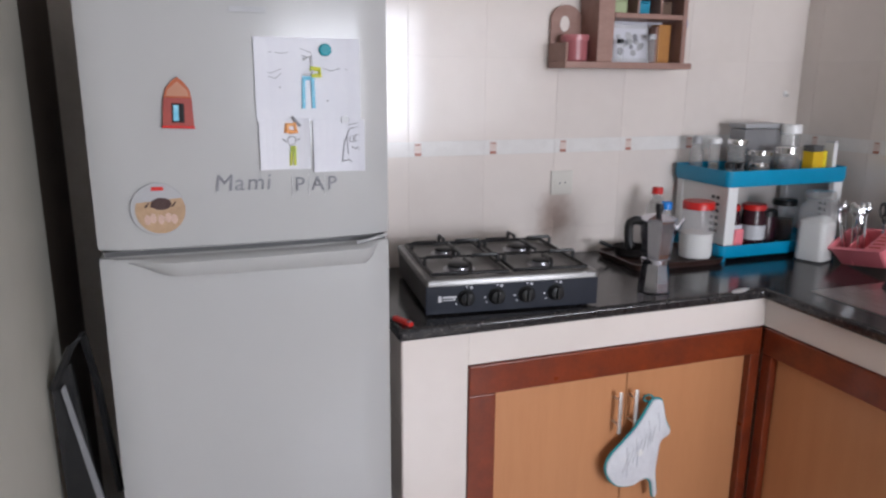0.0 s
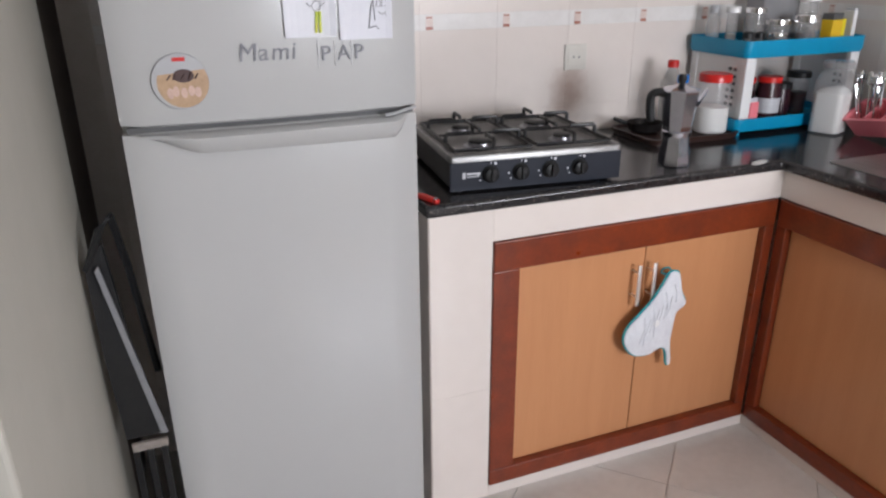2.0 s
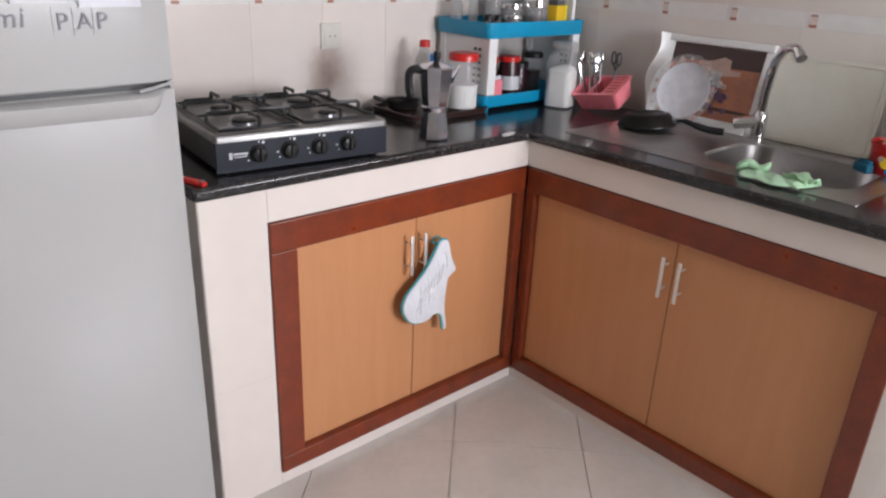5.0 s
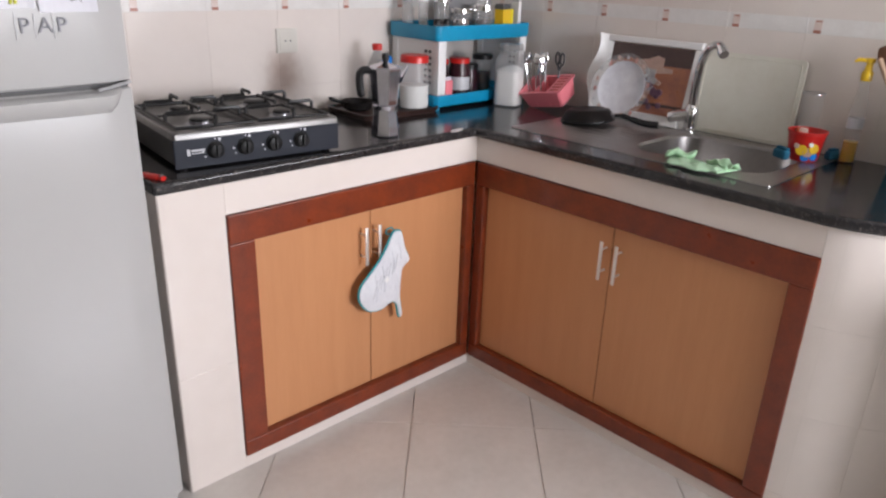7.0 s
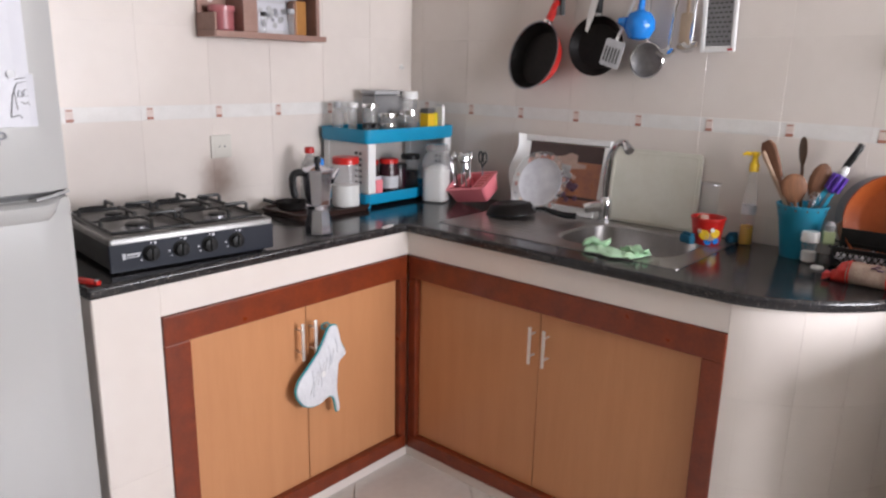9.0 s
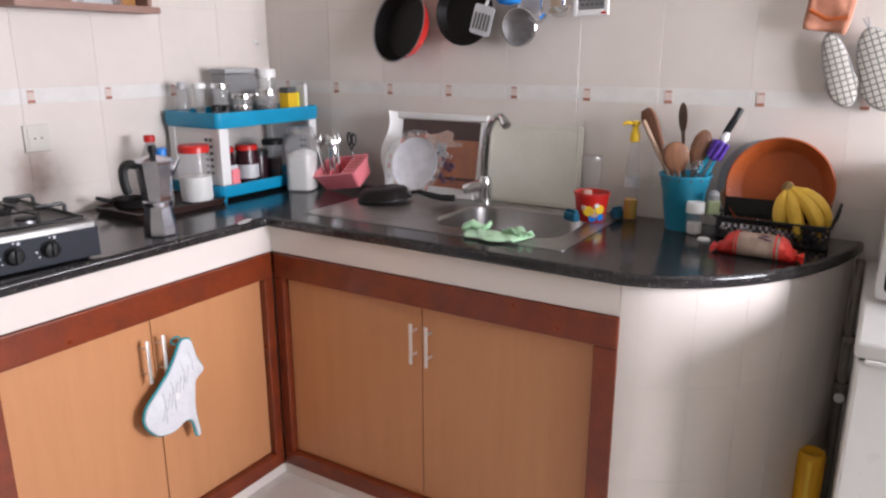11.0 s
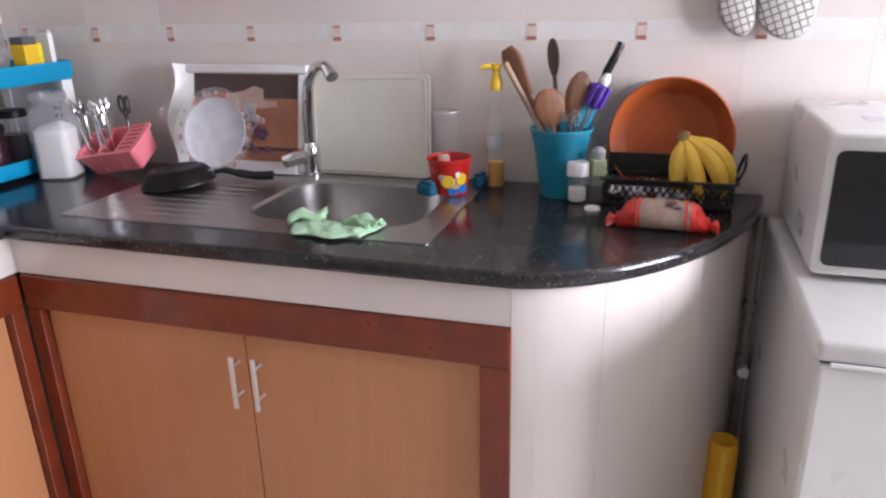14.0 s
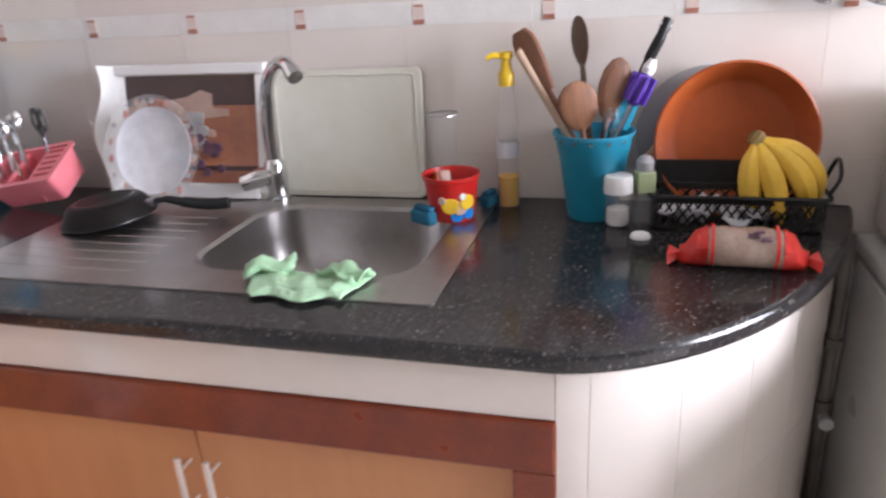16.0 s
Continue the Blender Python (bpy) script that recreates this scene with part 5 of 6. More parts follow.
# ---- the utensil bucket ----
BX, BY = -0.105, -1.303
bk = thing("utensil_bucket", (BX, BY, SLAB_T), "turquoise plastic bucket holding wooden spoons", "bucket")
part("bucket_wall", lathe([(0.043, 0), (0.045, 0.003), (0.061, 0.118), (0.063, 0.120), (0.069, 0.152), (0.072, 0.153), (0.072, 0.158), (0.068, 0.158), (0.059, 0.118), (0.042, 0.006), (0.002, 0.006)], 40), TEAL, bk, smooth=True)
for i in range(14):
    a = 360 * i / 14
    part("rim_hole", lathe([(0.0035, 0), (0.0035, 0.001)], 8, m=pose(0, 0, 0.146, 0, 0, a) @ pose(0.0676, 0, 0, 0, 84, 0)), GASKET, bk)


def lean_pose(tip, foot=None):
    """From the bucket's floor to a tip, along z."""
    foot = Vector(foot or (BX + 0.4 * (BX - tip[0]) * 0.3, BY + 0.25 * (BY - tip[1]), SLAB_T + 0.008))
    d = Vector(tip) - foot
    return Matrix.Translation(foot) @ d.to_track_quat("Z", "Y").to_matrix().to_4x4(), d.length


def spoon(name, tip, label, mat, bw=0.024, bl=0.060, flat=0.32, turn=0, shaft=0.0055, slot=False):
    m, L = lean_pose(tip)
    ob = thing(name, (0, 0, 0), label, "spoon", m=m @ pose(0, 0, 0, 0, 0, turn))
    part("shaft", tube([(0, 0, 0), (0, 0, L - bl * 0.9)], [shaft, shaft * 0.9], 10), mat, ob, smooth=True)
    prof = [(0.004, -0.5), (0.55, -0.38), (0.92, -0.15), (1.0, 0.08), (0.85, 0.3), (0.5, 0.45), (0.05, 0.5)]
    h = part("spoon_bowl", lathe([(max(r * bw, 0.003) if r > 0.1 else 0.004, z * bl) for r, z in prof], 20, m=pose(0, 0, L - bl / 2), sx=flat * 0.6), mat, ob, smooth=True)
    part("hollow", lathe([(r * bw * 0.78, z * bl * 0.8) for r, z in prof[1:-1]], 16, m=pose(-bw * flat * 0.38, 0, L - bl / 2), sx=flat * 0.42), SPOONDARK if mat is SPOON else mat, h, smooth=True)


spoon("wooden_spoon", (-0.060, -1.268, 1.250), "dark wooden spoon standing in the turquoise bucket", SPOONDARK, 0.025, 0.088, turn=0)
spoon("wooden_spoon", (-0.122, -1.268, 1.146), "pale round wooden spoon standing in the turquoise bucket", SPOON, 0.037, 0.090)
spoon("wooden_spoon", (-0.088, -1.345, 1.180), "brown wooden spoon standing in the turquoise bucket", material("mid_wood_spoon", (0.20, 0.080, 0.036), (0.10, 0.042, 0.022), 36, 0.6, bump=0.15, stretch=(1.6, 1.6, 0.16)), 0.029, 0.112)
def spatula():
    """A thick flat blade at the top of a leaning stick, with its foot in the bucket."""
    m, L = lean_pose((-0.066, -1.166, 1.228))
    ob = thing("wooden_spatula", (0, 0, 0), "thick flat brown wooden spatula leaning out of the bucket", "spatula", m=m)
    mat = material("worn_spatula_wood", (0.24, 0.10, 0.055), (0.15, 0.065, 0.036), 30, 0.65, bump=0.15, stretch=(1.6, 1.6, 0.16))
    part("shaft", tube([(0, 0, 0), (0, 0, L - 0.115)], 0.006, 10), mat, ob, smooth=True)
    rings = []
    for k in range(9):
        q = k / 8
        w = 0.012 + 0.012 * math.sin(math.pi * min(1, q * 1.15) * 0.5) - (0.010 * (q - 0.85) / 0.15 if q > 0.85 else 0)
        rings.append([(x, y, L - 0.118 + 0.118 * q) for x, y, _ in rrect(-0.007, 0.007, -w, w, 0.006, 0, 3)])
    part("blade", loft(rings), mat, ob, smooth=True)


spatula()
m, L = lean_pose((-0.075, -1.165, 1.195))
t = thing("rolling_stick", (0, 0, 0), "pale plain wooden stick leaning out of the bucket", "stick", m=m)
part("stick", tube([(0, 0, 0), (0, 0, L)], [0.006, 0.0075], 10), material("pale_wood", (0.52, 0.36, 0.26), (0.45, 0.3, 0.2), 12, 0.6), t, smooth=True)
part("stick_end", lathe([(0.0075, 0), (0.006, 0.004)], 10, m=pose(0, 0, L)), SPOON, t)
m, L = lean_pose((-0.050, -1.422, 1.238))
t = thing("kitchen_knife", (0, 0, 0), "knife with a black handle pointing up from the bucket", "knife", m=m)
part("blade", box(-0.010, 0.010, -0.001, 0.001, 0.02, L - 0.115), ALU, t)
part("handle", tube(smoothline([(0, 0, L - 0.115), (0.002, 0, L - 0.07), (-0.001, 0, L - 0.03), (0.003, 0, L)]), [0.008] * 6 + [0.010] * 6 + [0.009] * 7, 10), BLACKP, t, smooth=True)
part("hanging_ring", lathe([(0.005, 0), (0.005, 0.022)], 12, m=pose(0.002, 0, L - 0.012, 90, 0, 0) @ pose(0, 0, -0.011)), CHROME, t)
m, L = lean_pose((-0.080, -1.388, 1.150))
t = thing("masher", (0, 0, 0), "purple ribbed plastic utensil with a white neck in the bucket", "utensil", m=m)
part("shaft", tube([(0, 0, 0), (0, 0, L - 0.03)], 0.0045, 10), ALU, t)
hd = part("head", lathe([(0.006, -0.032), (0.016, -0.024), (0.021, -0.002), (0.017, 0.018), (0.006, 0.027)], 20, m=pose(0, 0, L - 0.025), sx=0.7), PURPLE, t, "purple ribbed head", smooth=True)
for i in range(8):
    part("rib", box(0.012, 0.0230, -0.0025, 0.0025, L - 0.050, L - 0.002, 0.001, m=pose(0, 0, 0, 0, 0, i * 45)), PURPLE, hd)
part("white_neck", lathe([(0.010, 0), (0.012, 0.010), (0.006, 0.026)], 14, m=pose(0, 0, L + 0.001)), WHITEP, t)
m, L = lean_pose((-0.115, -1.335, 1.085))
t = thing("steel_whisk", (0, 0, 0), "shiny steel whisk low in the turquoise bucket", "whisk", m=m)
part("shaft", tube([(0, 0, 0), (0, 0, L)], 0.004, 8), CHROME, t)
for i in range(4):
    a = math.pi * i / 4
    part("wire", tube([(0.016 * math.sin(s) * math.cos(a), 0.016 * math.sin(s) * math.sin(a), L - 0.03 + 0.022 * (1 - math.cos(s))) for s in [2 * math.pi * k / 12 for k in range(12)]], 0.001, 5, closed=True), CHROME, t)
t = thing("plastic_turner", (0, 0, 0), "light blue plastic turner low in the turquoise bucket", "utensil", m=lean_pose((-0.085, -1.362, 1.105))[0])
part("shaft", tube([(0, 0, 0), (0, 0, 0.19)], 0.004, 8), TEAL, t)
part("turner_blade", box(-0.002, 0.002, -0.018, 0.018, 0.16, 0.215, 0.001), TEAL, t)

canister("salt_shaker", -0.160, -1.350, SLAB_T, 0.0225, 0.066, "clear salt jar with a white cap by the bucket", CLOUDY, WHITEP, 0.026, FLOUR, 0.5, lip=0.0025)
t = thing("spice_grinder", (-0.150, -1.393, SLAB_T), "slim glass grinder with green label beside the salt", "grinder", rz=20)
part("grinder_body", box(-0.015, 0.015, -0.015, 0.015, 0, 0.058, 0.004), CLOUDY, t)
part("label_band", box(-0.0155, 0.0155, -0.0155, 0.0155, 0.060, 0.098, 0.003), GREENL, t)
part("cap", lathe([(0.014, 0.0985), (0.015, 0.115), (0.008, 0.124), (0.002, 0.124)], 16), FRIDGE_GREY, t, smooth=True)
t = thing("bottle_top", (-0.218, -1.390, SLAB_T), "small round white lid lying on the granite", "lid")
part("cap_disc", lathe([(0.016, 0), (0.017, 0.003), (0.015, 0.007), (0.002, 0.007)], 24), WHITEP, t, smooth=True)
part("cap_ring", lathe([(0.0172, 0.001), (0.0178, 0.002), (0.0172, 0.003)], 24, cap0=False, cap1=False), PEEL, t)

# ---- dish, basket, bananas, bread ----
dish = thing("terracotta_dish", (0, 0, 0), "round terracotta cooking dish leaning upright against the wall", "dish", m=pose(-0.058, -1.542, SLAB_T + 0.131, 0, 0, 0) @ pose(0, 0, 0, 0, -83, 0) @ Matrix.Scale(0.925, 4))
part("dish_bowl", lathe([(0.002, -0.036), (0.108, -0.036), (0.120, -0.030), (0.145, 0.020), (0.147, 0.024), (0.143, 0.026), (0.137, 0.020), (0.114, -0.024), (0.104, -0.029), (0.002, -0.029)], 56), TERRA, dish, "glazed orange-brown bowl", smooth=True)
for a in (20,):
    part("lug_handle", tube([(0.139 * math.cos(radians(a + 90 + d)), 0.139 * math.sin(radians(a + 90 + d)), 0.014) if abs(d) > 11 else (0.156 * math.cos(radians(a + 90 + d)), 0.156 * math.sin(radians(a + 90 + d)), 0.010) for d in (-15, -9, 0, 9, 15)], 0.0085, 8), TERRA_RAW, dish, smooth=True)
t = thing("grey_platter", (0, 0, 0), "grey round platter standing behind the terracotta dish", "platter", m=pose(-0.012, -1.500, SLAB_T + 0.130, 0, 0, 0) @ pose(0, 0, 0, 0, -88, 0) @ Matrix.Scale(0.93, 4))
part("platter_well", lathe([(0.002, 0), (0.10, 0), (0.10, 0.003), (0.002, 0.003)], 40), FRIDGE_GREY, t, smooth=True)
part("platter_rim", lathe([(0.1002, 0), (0.134, 0.008), (0.135, 0.010), (0.1002, 0.003)], 40, cap0=False, cap1=False), FRIDGE_GREY, t, smooth=True)


def basket():
    ob = thing("wire_basket", (-0.112, -1.412, SLAB_T), "black metal lattice basket holding bananas and napkins", "basket", rz=0)
    X0, X1, Y0, Y1, H = -0.056, 0.022, -0.262, 0.0, 0.060
    for z, r in ((0.004, 0.003), (H, 0.0035)):
        e = 0.010 * z / H
        part("frame_ring", tube([(x, y, z) for x, y, _ in rrect(X0 - e, X1 + e * 0.3, Y0 - e, Y1 + e, 0.012, 0, 3)], r, 6, closed=True), BLACKIRON, ob, smooth=True)
    part("basket_floor", box(X0 + 0.003, X1 - 0.003, Y0 + 0.003, Y1 - 0.003, 0.001, 0.003), BLACKIRON, ob)

    def lattice(p, q, n):
        p, q = Vector(p), Vector(q)
        for i in range(-2, n):
            for s in (0, 1):
                a, b = i / n, (i + 2.0) / n
                za, zb = (0.006, H - 0.008) if s == 0 else (H - 0.008, 0.006)
                if a < 0:
                    za, a = za + (zb - za) * (0 - a) / (b - a), 0
                if b > 1:
                    zb, b = za + (zb - za) * (1 - a) / (b - a), 1
                if b - a < 0.02:
                    continue
                u, v = p.lerp(q, a), p.lerp(q, b)
                part("lattice_strip", tube([(u.x, u.y, za), (v.x, v.y, zb)], 0.0022, 4), BLACKIRON, ob)
    lattice((X0 - 0.004, Y1, 0), (X0 - 0.004, Y0, 0), 17)
    lattice((X1 + 0.001, Y1, 0), (X1 + 0.001, Y0, 0), 12)
    lattice((X0, Y1 + 0.004, 0), (X1, Y1 + 0.004, 0), 4)
    lattice((X0, Y0 - 0.004, 0), (X1, Y0 - 0.004, 0), 4)
    part("rim_strip", box(X0 - 0.008, X0 - 0.005, Y0, Y1, H - 0.012, H - 0.001, 0.001), BLACKIRON, ob)
    part("back_strip", box(X1 + 0.001, X1 + 0.004, Y0, Y1, H - 0.012, H + 0.042, 0.001), BLACKIRON, ob)
    for y, s in ((Y0 - 0.008, -1), (Y1 + 0.008, 1)):
        part("loop_handle", tube(smoothline([(X0 + 0.015, y, H), (X0 + 0.010, y + s * 0.012, H + 0.030), (X0 + 0.028, y + s * 0.014, H + 0.052), (X1 - 0.028, y + s * 0.014, H + 0.052), (X1 - 0.012, y + s * 0.008, H + 0.026), (X1 - 0.015, y, H)]) if s < 0 else [(X0 + 0.015, y, H), (X0 + 0.02, y, H + 0.010), (X1 - 0.02, y, H + 0.010), (X1 - 0.015, y, H)], 0.0035, 6), BLACKIRON, ob, smooth=True)


basket()
for i, (x, y, z, rx, rz) in enumerate(((-0.142, -1.450, 0.012, 18, 10), (-0.134, -1.492, 0.018, -14, 40), (-0.142, -1.532, 0.016, 24, -20), (-0.136, -1.566, 0.012, 8, 60))):
    t = thing("paper_napkin", (0, 0, 0), "crumpled white paper napkin lying in the black basket", "napkin", m=pose(x, y, SLAB_T + z, rx, 12, rz))
    one = bmesh.new()
    bmesh.ops.create_grid(one, x_segments=8, y_segments=8, size=0.5)
    for v in one.verts:
        v.co = Vector((v.co.x * 0.070, v.co.y * 0.075, 0.012 + 0.030 * noise.noise((v.co.x * 3 + i, v.co.y * 3, i * 2))))
    o = part("napkin_sheet", one, PAPER, t, smooth=True)
    s = o.modifiers.new("thick", "SOLIDIFY")
    s.thickness = 0.003
    part("napkin_fold", box(-0.018, 0.018, -0.020, 0.020, 0.014, 0.020, 0.003), PAPER, t)


def bananas():
    ob = thing("banana_bunch", (0, 0, 0), "bunch of ripe yellow bananas lying in the black basket", "bananas", m=pose(-0.112, -1.612, SLAB_T + 0.058) @ Matrix.Scale(1.08, 4))
    crown = Vector((-0.016, 0.040, 0.084))
    for i, (ex, ey, ez, oy, up) in enumerate(((-0.030, 0.034, -0.040, 0.020, 0.000), (-0.044, -0.004, -0.044, -0.006, 0.010), (-0.034, -0.044, -0.036, -0.034, 0.026), (-0.012, -0.058, -0.020, -0.046, 0.034))):
        end = Vector((ex, ey, ez))
        bow = Vector((-0.026, oy, up))
        pts = []
        for k in range(15):
            t = k / 14
            pts.append((1 - t) ** 2 * crown + 2 * (1 - t) * t * (crown.lerp(end, 0.45) + bow) + t * t * end)
        rad = [1.12 * q for q in (0.006, 0.0065, 0.009, 0.0140, 0.0170, 0.0182, 0.0188, 0.0190, 0.0188, 0.0184, 0.0176, 0.0155, 0.0110, 0.0060, 0.003)]
        b = part("banana", tube(pts, rad, 6), BANANA, ob, smooth=True)
        d = b.modifiers.new("round", "SUBSURF")
        d.levels, d.render_levels = 1, 1
        part("stem_tip", tube([pts[-1], pts[-1] + (pts[-1] - pts[-2]).normalized() * 0.006], 0.0035, 6), BANANA_TIP, b)
    part("crown", lathe([(0.010, -0.010), (0.013, 0.0), (0.010, 0.010), (0.003, 0.013)], 8, m=Matrix.Translation(crown) @ pose(0, 0, 0, 30, 20, 0)), BANANA_TIP, ob, smooth=True)


bananas()


def bread():
    ob = thing("bread_packet", (-0.318, -1.530, SLAB_T), "wrapped loaf with red printed ends lying on the worktop", "bread", m=pose(-0.322, -1.536, SLAB_T, 0, 0, -2) @ Matrix.Diagonal((0.93, 0.80, 0.99, 1)))
    def ring(y, rx, rz, w=0.0):
        return [(rx * math.cos(a) * (1 + w * math.sin(5 * a + y * 90)), y, max(0.0, rz + rz * math.sin(a) * (1 + w * math.cos(4 * a)))) for a in [2 * math.pi * i / 20 for i in range(20)]]
    part("loaf", loft([ring(y, rx, rz, 0.04) for y, rx, rz in ((-0.065, 0.034, 0.029), (-0.03, 0.037, 0.031), (0.01, 0.036, 0.030), (0.04, 0.037, 0.031), (0.062, 0.034, 0.029))]), BREAD, ob, "beige loaf seen through the wrapper", smooth=True)
    part("wrapper_end", loft([ring(y, rx, rz, 0.09) for y, rx, rz in ((0.0625, 0.035, 0.030), (0.085, 0.030, 0.026), (0.100, 0.020, 0.016), (0.112, 0.004, 0.014))]), BAGRED, ob, "red wrapper end", smooth=True)
    part("wrapper_end", loft([ring(y, rx, rz, 0.09) for y, rx, rz in ((-0.112, 0.004, 0.014), (-0.100, 0.022, 0.016), (-0.085, 0.031, 0.026), (-0.0655, 0.035, 0.030))]), BAGRED, ob, "red wrapper end", smooth=True)
    for y in (0.055, 0.078, -0.055, -0.078):
        rr = 0.0375 if abs(y) < 0.06 else 0.0345 if abs(y) < 0.075 else 0.0315
        part("printed_band", loft([ring(y - 0.003, rr, rr * 0.86), ring(y + 0.003, rr, rr * 0.86)], cap0=False, cap1=False), BAGRED, ob)
    for y, s in ((0.112, 1), (-0.112, -1)):
        part("crimped_tail", loft([[(-0.004, y, 0.008), (0.004, y, 0.008), (0.004, y, 0.020), (-0.004, y, 0.020)], [(-0.018, y + s * 0.020, 0.002), (0.020, y + s * 0.016, 0.004), (0.016, y + s * 0.018, 0.024), (-0.016, y + s * 0.022, 0.018)]]), BAGRED, ob)
    for i, y in enumerate((-0.035, -0.015, -0.025)):
        part("printed_patch", box(-0.034 + 0.008 * i, -0.022 + 0.008 * i, y - 0.008, y + 0.010, 0.052 + 0.004 * i, 0.0555 + 0.003 * i), PRINT_PLUM, ob)


bread()

# ---- gap by the freezer ----
t = thing("yellow_roll", (-0.205, -1.716, 0), "upright rolled yellow mat standing in the gap by the freezer", "roll")
part("roll_body", lathe([(0.033, 0), (0.034, 0.004), (0.034, 0.355), (0.030, 0.363), (0.020, 0.359), (0.002, 0.355)], 28), material("orange_yellow_foam", (0.82, 0.42, 0.015), (0.75, 0.36, 0.012), 8, 0.6, bump=0.1), t, smooth=True)
part("roll_edge", box(-0.036, -0.033, -0.006, 0.006, 0.002, 0.350, 0.001), YELLOWP, t)
t = thing("water_pipe", (-0.028, -1.757, 0), "dusty vertical wall pipe with a stop valve", "pipe")
part("pipe", tube([(0, 0, 0), (0, 0, 0.855)], 0.011, 12), PIPEM, t, smooth=True)
v = part("valve_body", lathe([(0.016, 0.44), (0.019, 0.45), (0.019, 0.49), (0.016, 0.50)], 16), PIPEM, t, smooth=True)
part("valve_knob", tube([(0, 0, 0.47), (-0.045, 0, 0.47)], [0.009, 0.014], 10), WHITEP, v, smooth=True)
part("pipe_clip", box(-0.014, 0.020, -0.016, 0.016, 0.62, 0.64, 0.003), PIPEM, t)

# ---- hanging from the cabinet handle ----
def oven_mitt():
    ob = thing("oven_mitt", (0, 0, 0), "white quilted oven mitt with turquoise binding hanging on the cabinet handle", "oven mitt", m=pose(-1.007, -0.205, 0.625) @ Matrix.Diagonal((0.93, 1, 0.96, 1)))
    shape = smoothline([(0.030, 0.0), (0.055, -0.010), (0.072, -0.070), (0.092, -0.112), (0.062, -0.135), (0.055, -0.165), (0.050, -0.235), (0.060, -0.305), (0.048, -0.312), (0.036, -0.262), (0.010, -0.248), (-0.030, -0.262), (-0.085, -0.252), (-0.122, -0.205),
                        (-0.115, -0.160), (-0.070, -0.118), (-0.030, -0.080), (0.004, -0.030), (0.018, -0.006)], 4)
    pts = [(p.x, p.y) for p in [Vector(q) for q in shape]]
    one = plate_shape(pts, 0.018, bevel=0.005)
    part("mitt_body", one, MITTW, ob, smooth=True)
    part("binding", tube([(x, 0.009, z) for x, z in pts], 0.0042, 6, closed=True), MITTT, ob, "turquoise edge binding", smooth=True)
    part("hanging_loop", tube(smoothline([(0.028, 0.010, -0.002), (0.012, 0.004, 0.016), (-0.002, 0.012, 0.010), (0.004, 0.022, -0.008), (0.020, 0.014, -0.012)]), 0.0025, 6), MITTT, ob, smooth=True)
    part("round_badge", lathe([(0.011, 0), (0.010, 0.0015)], 16, m=pose(-0.014, -0.0005, -0.158, 90, 0, 0)), WHITEP, ob)
    for k in range(7):
        part("printed_line", tube([(-0.070 + 0.016 * k, -0.0006, -0.215 + 0.014 * k), (-0.050 + 0.014 * k, -0.0008, -0.150 + 0.012 * k)], 0.0012, 5), PEEL, ob)
    for x0, z0, x1, z1 in ((0.010, -0.060, 0.022, -0.140), (-0.030, -0.105, -0.020, -0.20), (-0.060, -0.13, -0.055, -0.225), (0.040, -0.04, 0.050, -0.10)):
        part("quilt_crease", tube([(x0, -0.0005, z0), ((x0 + x1) / 2 + 0.004, -0.0012, (z0 + z1) / 2), (x1, -0.0005, z1)], 0.002, 5), MITTW, ob, smooth=True)


oven_mitt()

# ---- wall shelf ----
def wall_shelf():
    ob = thing("wall_shelf", (0, 0, 0), "pinkish-brown wooden wall shelf holding tins and bottles", "shelf", m=pose(-1.044, 0.268, 1.508) @ Matrix.Diagonal((0.915, 1, 1, 1)))
    D = NORTH - 0.268 - 0.004
    part("bottom_board", loft([rrect(0, 0.507, 0, D, 0.006, 0, 2), rrect(0, 0.507, 0, D, 0.006, 0.019, 2)]), SHELFWOOD, ob)
    arch = [(0.002, 0.020), (0.118, 0.020), (0.118, 0.175)] + [(0.060 + 0.058 * math.cos(a), 0.150 + 0.042 * math.sin(a)) for a in [radians(20 + 160 * i / 10) for i in range(11)]] + [(0.002, 0.12)]
    part("arched_back", plate_shape(arch, 0.008, m=pose(0, D - 0.012, 0)), SHELFWOOD, ob)
    part("arch_opening", plate_shape([(0.040 + 0.018 * math.cos(a) + 0.012, 0.135 + 0.024 * math.sin(a)) for a in [2 * math.pi * i / 14 for i in range(14)]], 0.002, m=pose(0, D - 0.0145, 0)), TILE, ob)
    part("left_rail", box(0.0, 0.010, 0, D, 0.0195, 0.075, 0.003), SHELFWOOD, ob)
    part("tall_upright", box(0.119, 0.180, 0, D, 0.0195, 0.36, 0.003), SHELFWOOD, ob)
    part("right_upright", box(0.455, 0.472, 0, D, 0.0195, 0.36, 0.003), SHELFWOOD, ob)
    part("inner_shelf", box(0.181, 0.454, 0, D, 0.150, 0.166, 0.003), SHELFWOOD, ob)
    part("upper_shelf", box(0.181, 0.454, 0, D, 0.218, 0.236, 0.003), SHELFWOOD, ob)
    part("back_board", box(0.181, 0.454, D - 0.006, D - 0.001, 0.0195, 0.36), PAPER, ob)
    part("top_board", box(0.115, 0.476, -0.004, D, 0.362, 0.378, 0.003), SHELFWOOD, ob)
    for x in (0.181 + 0.09, 0.181 + 0.182):
        part("small_divider", box(x - 0.004, x + 0.004, 0.001, D - 0.008, 0.1665, 0.2175), SHELFWOOD, ob)


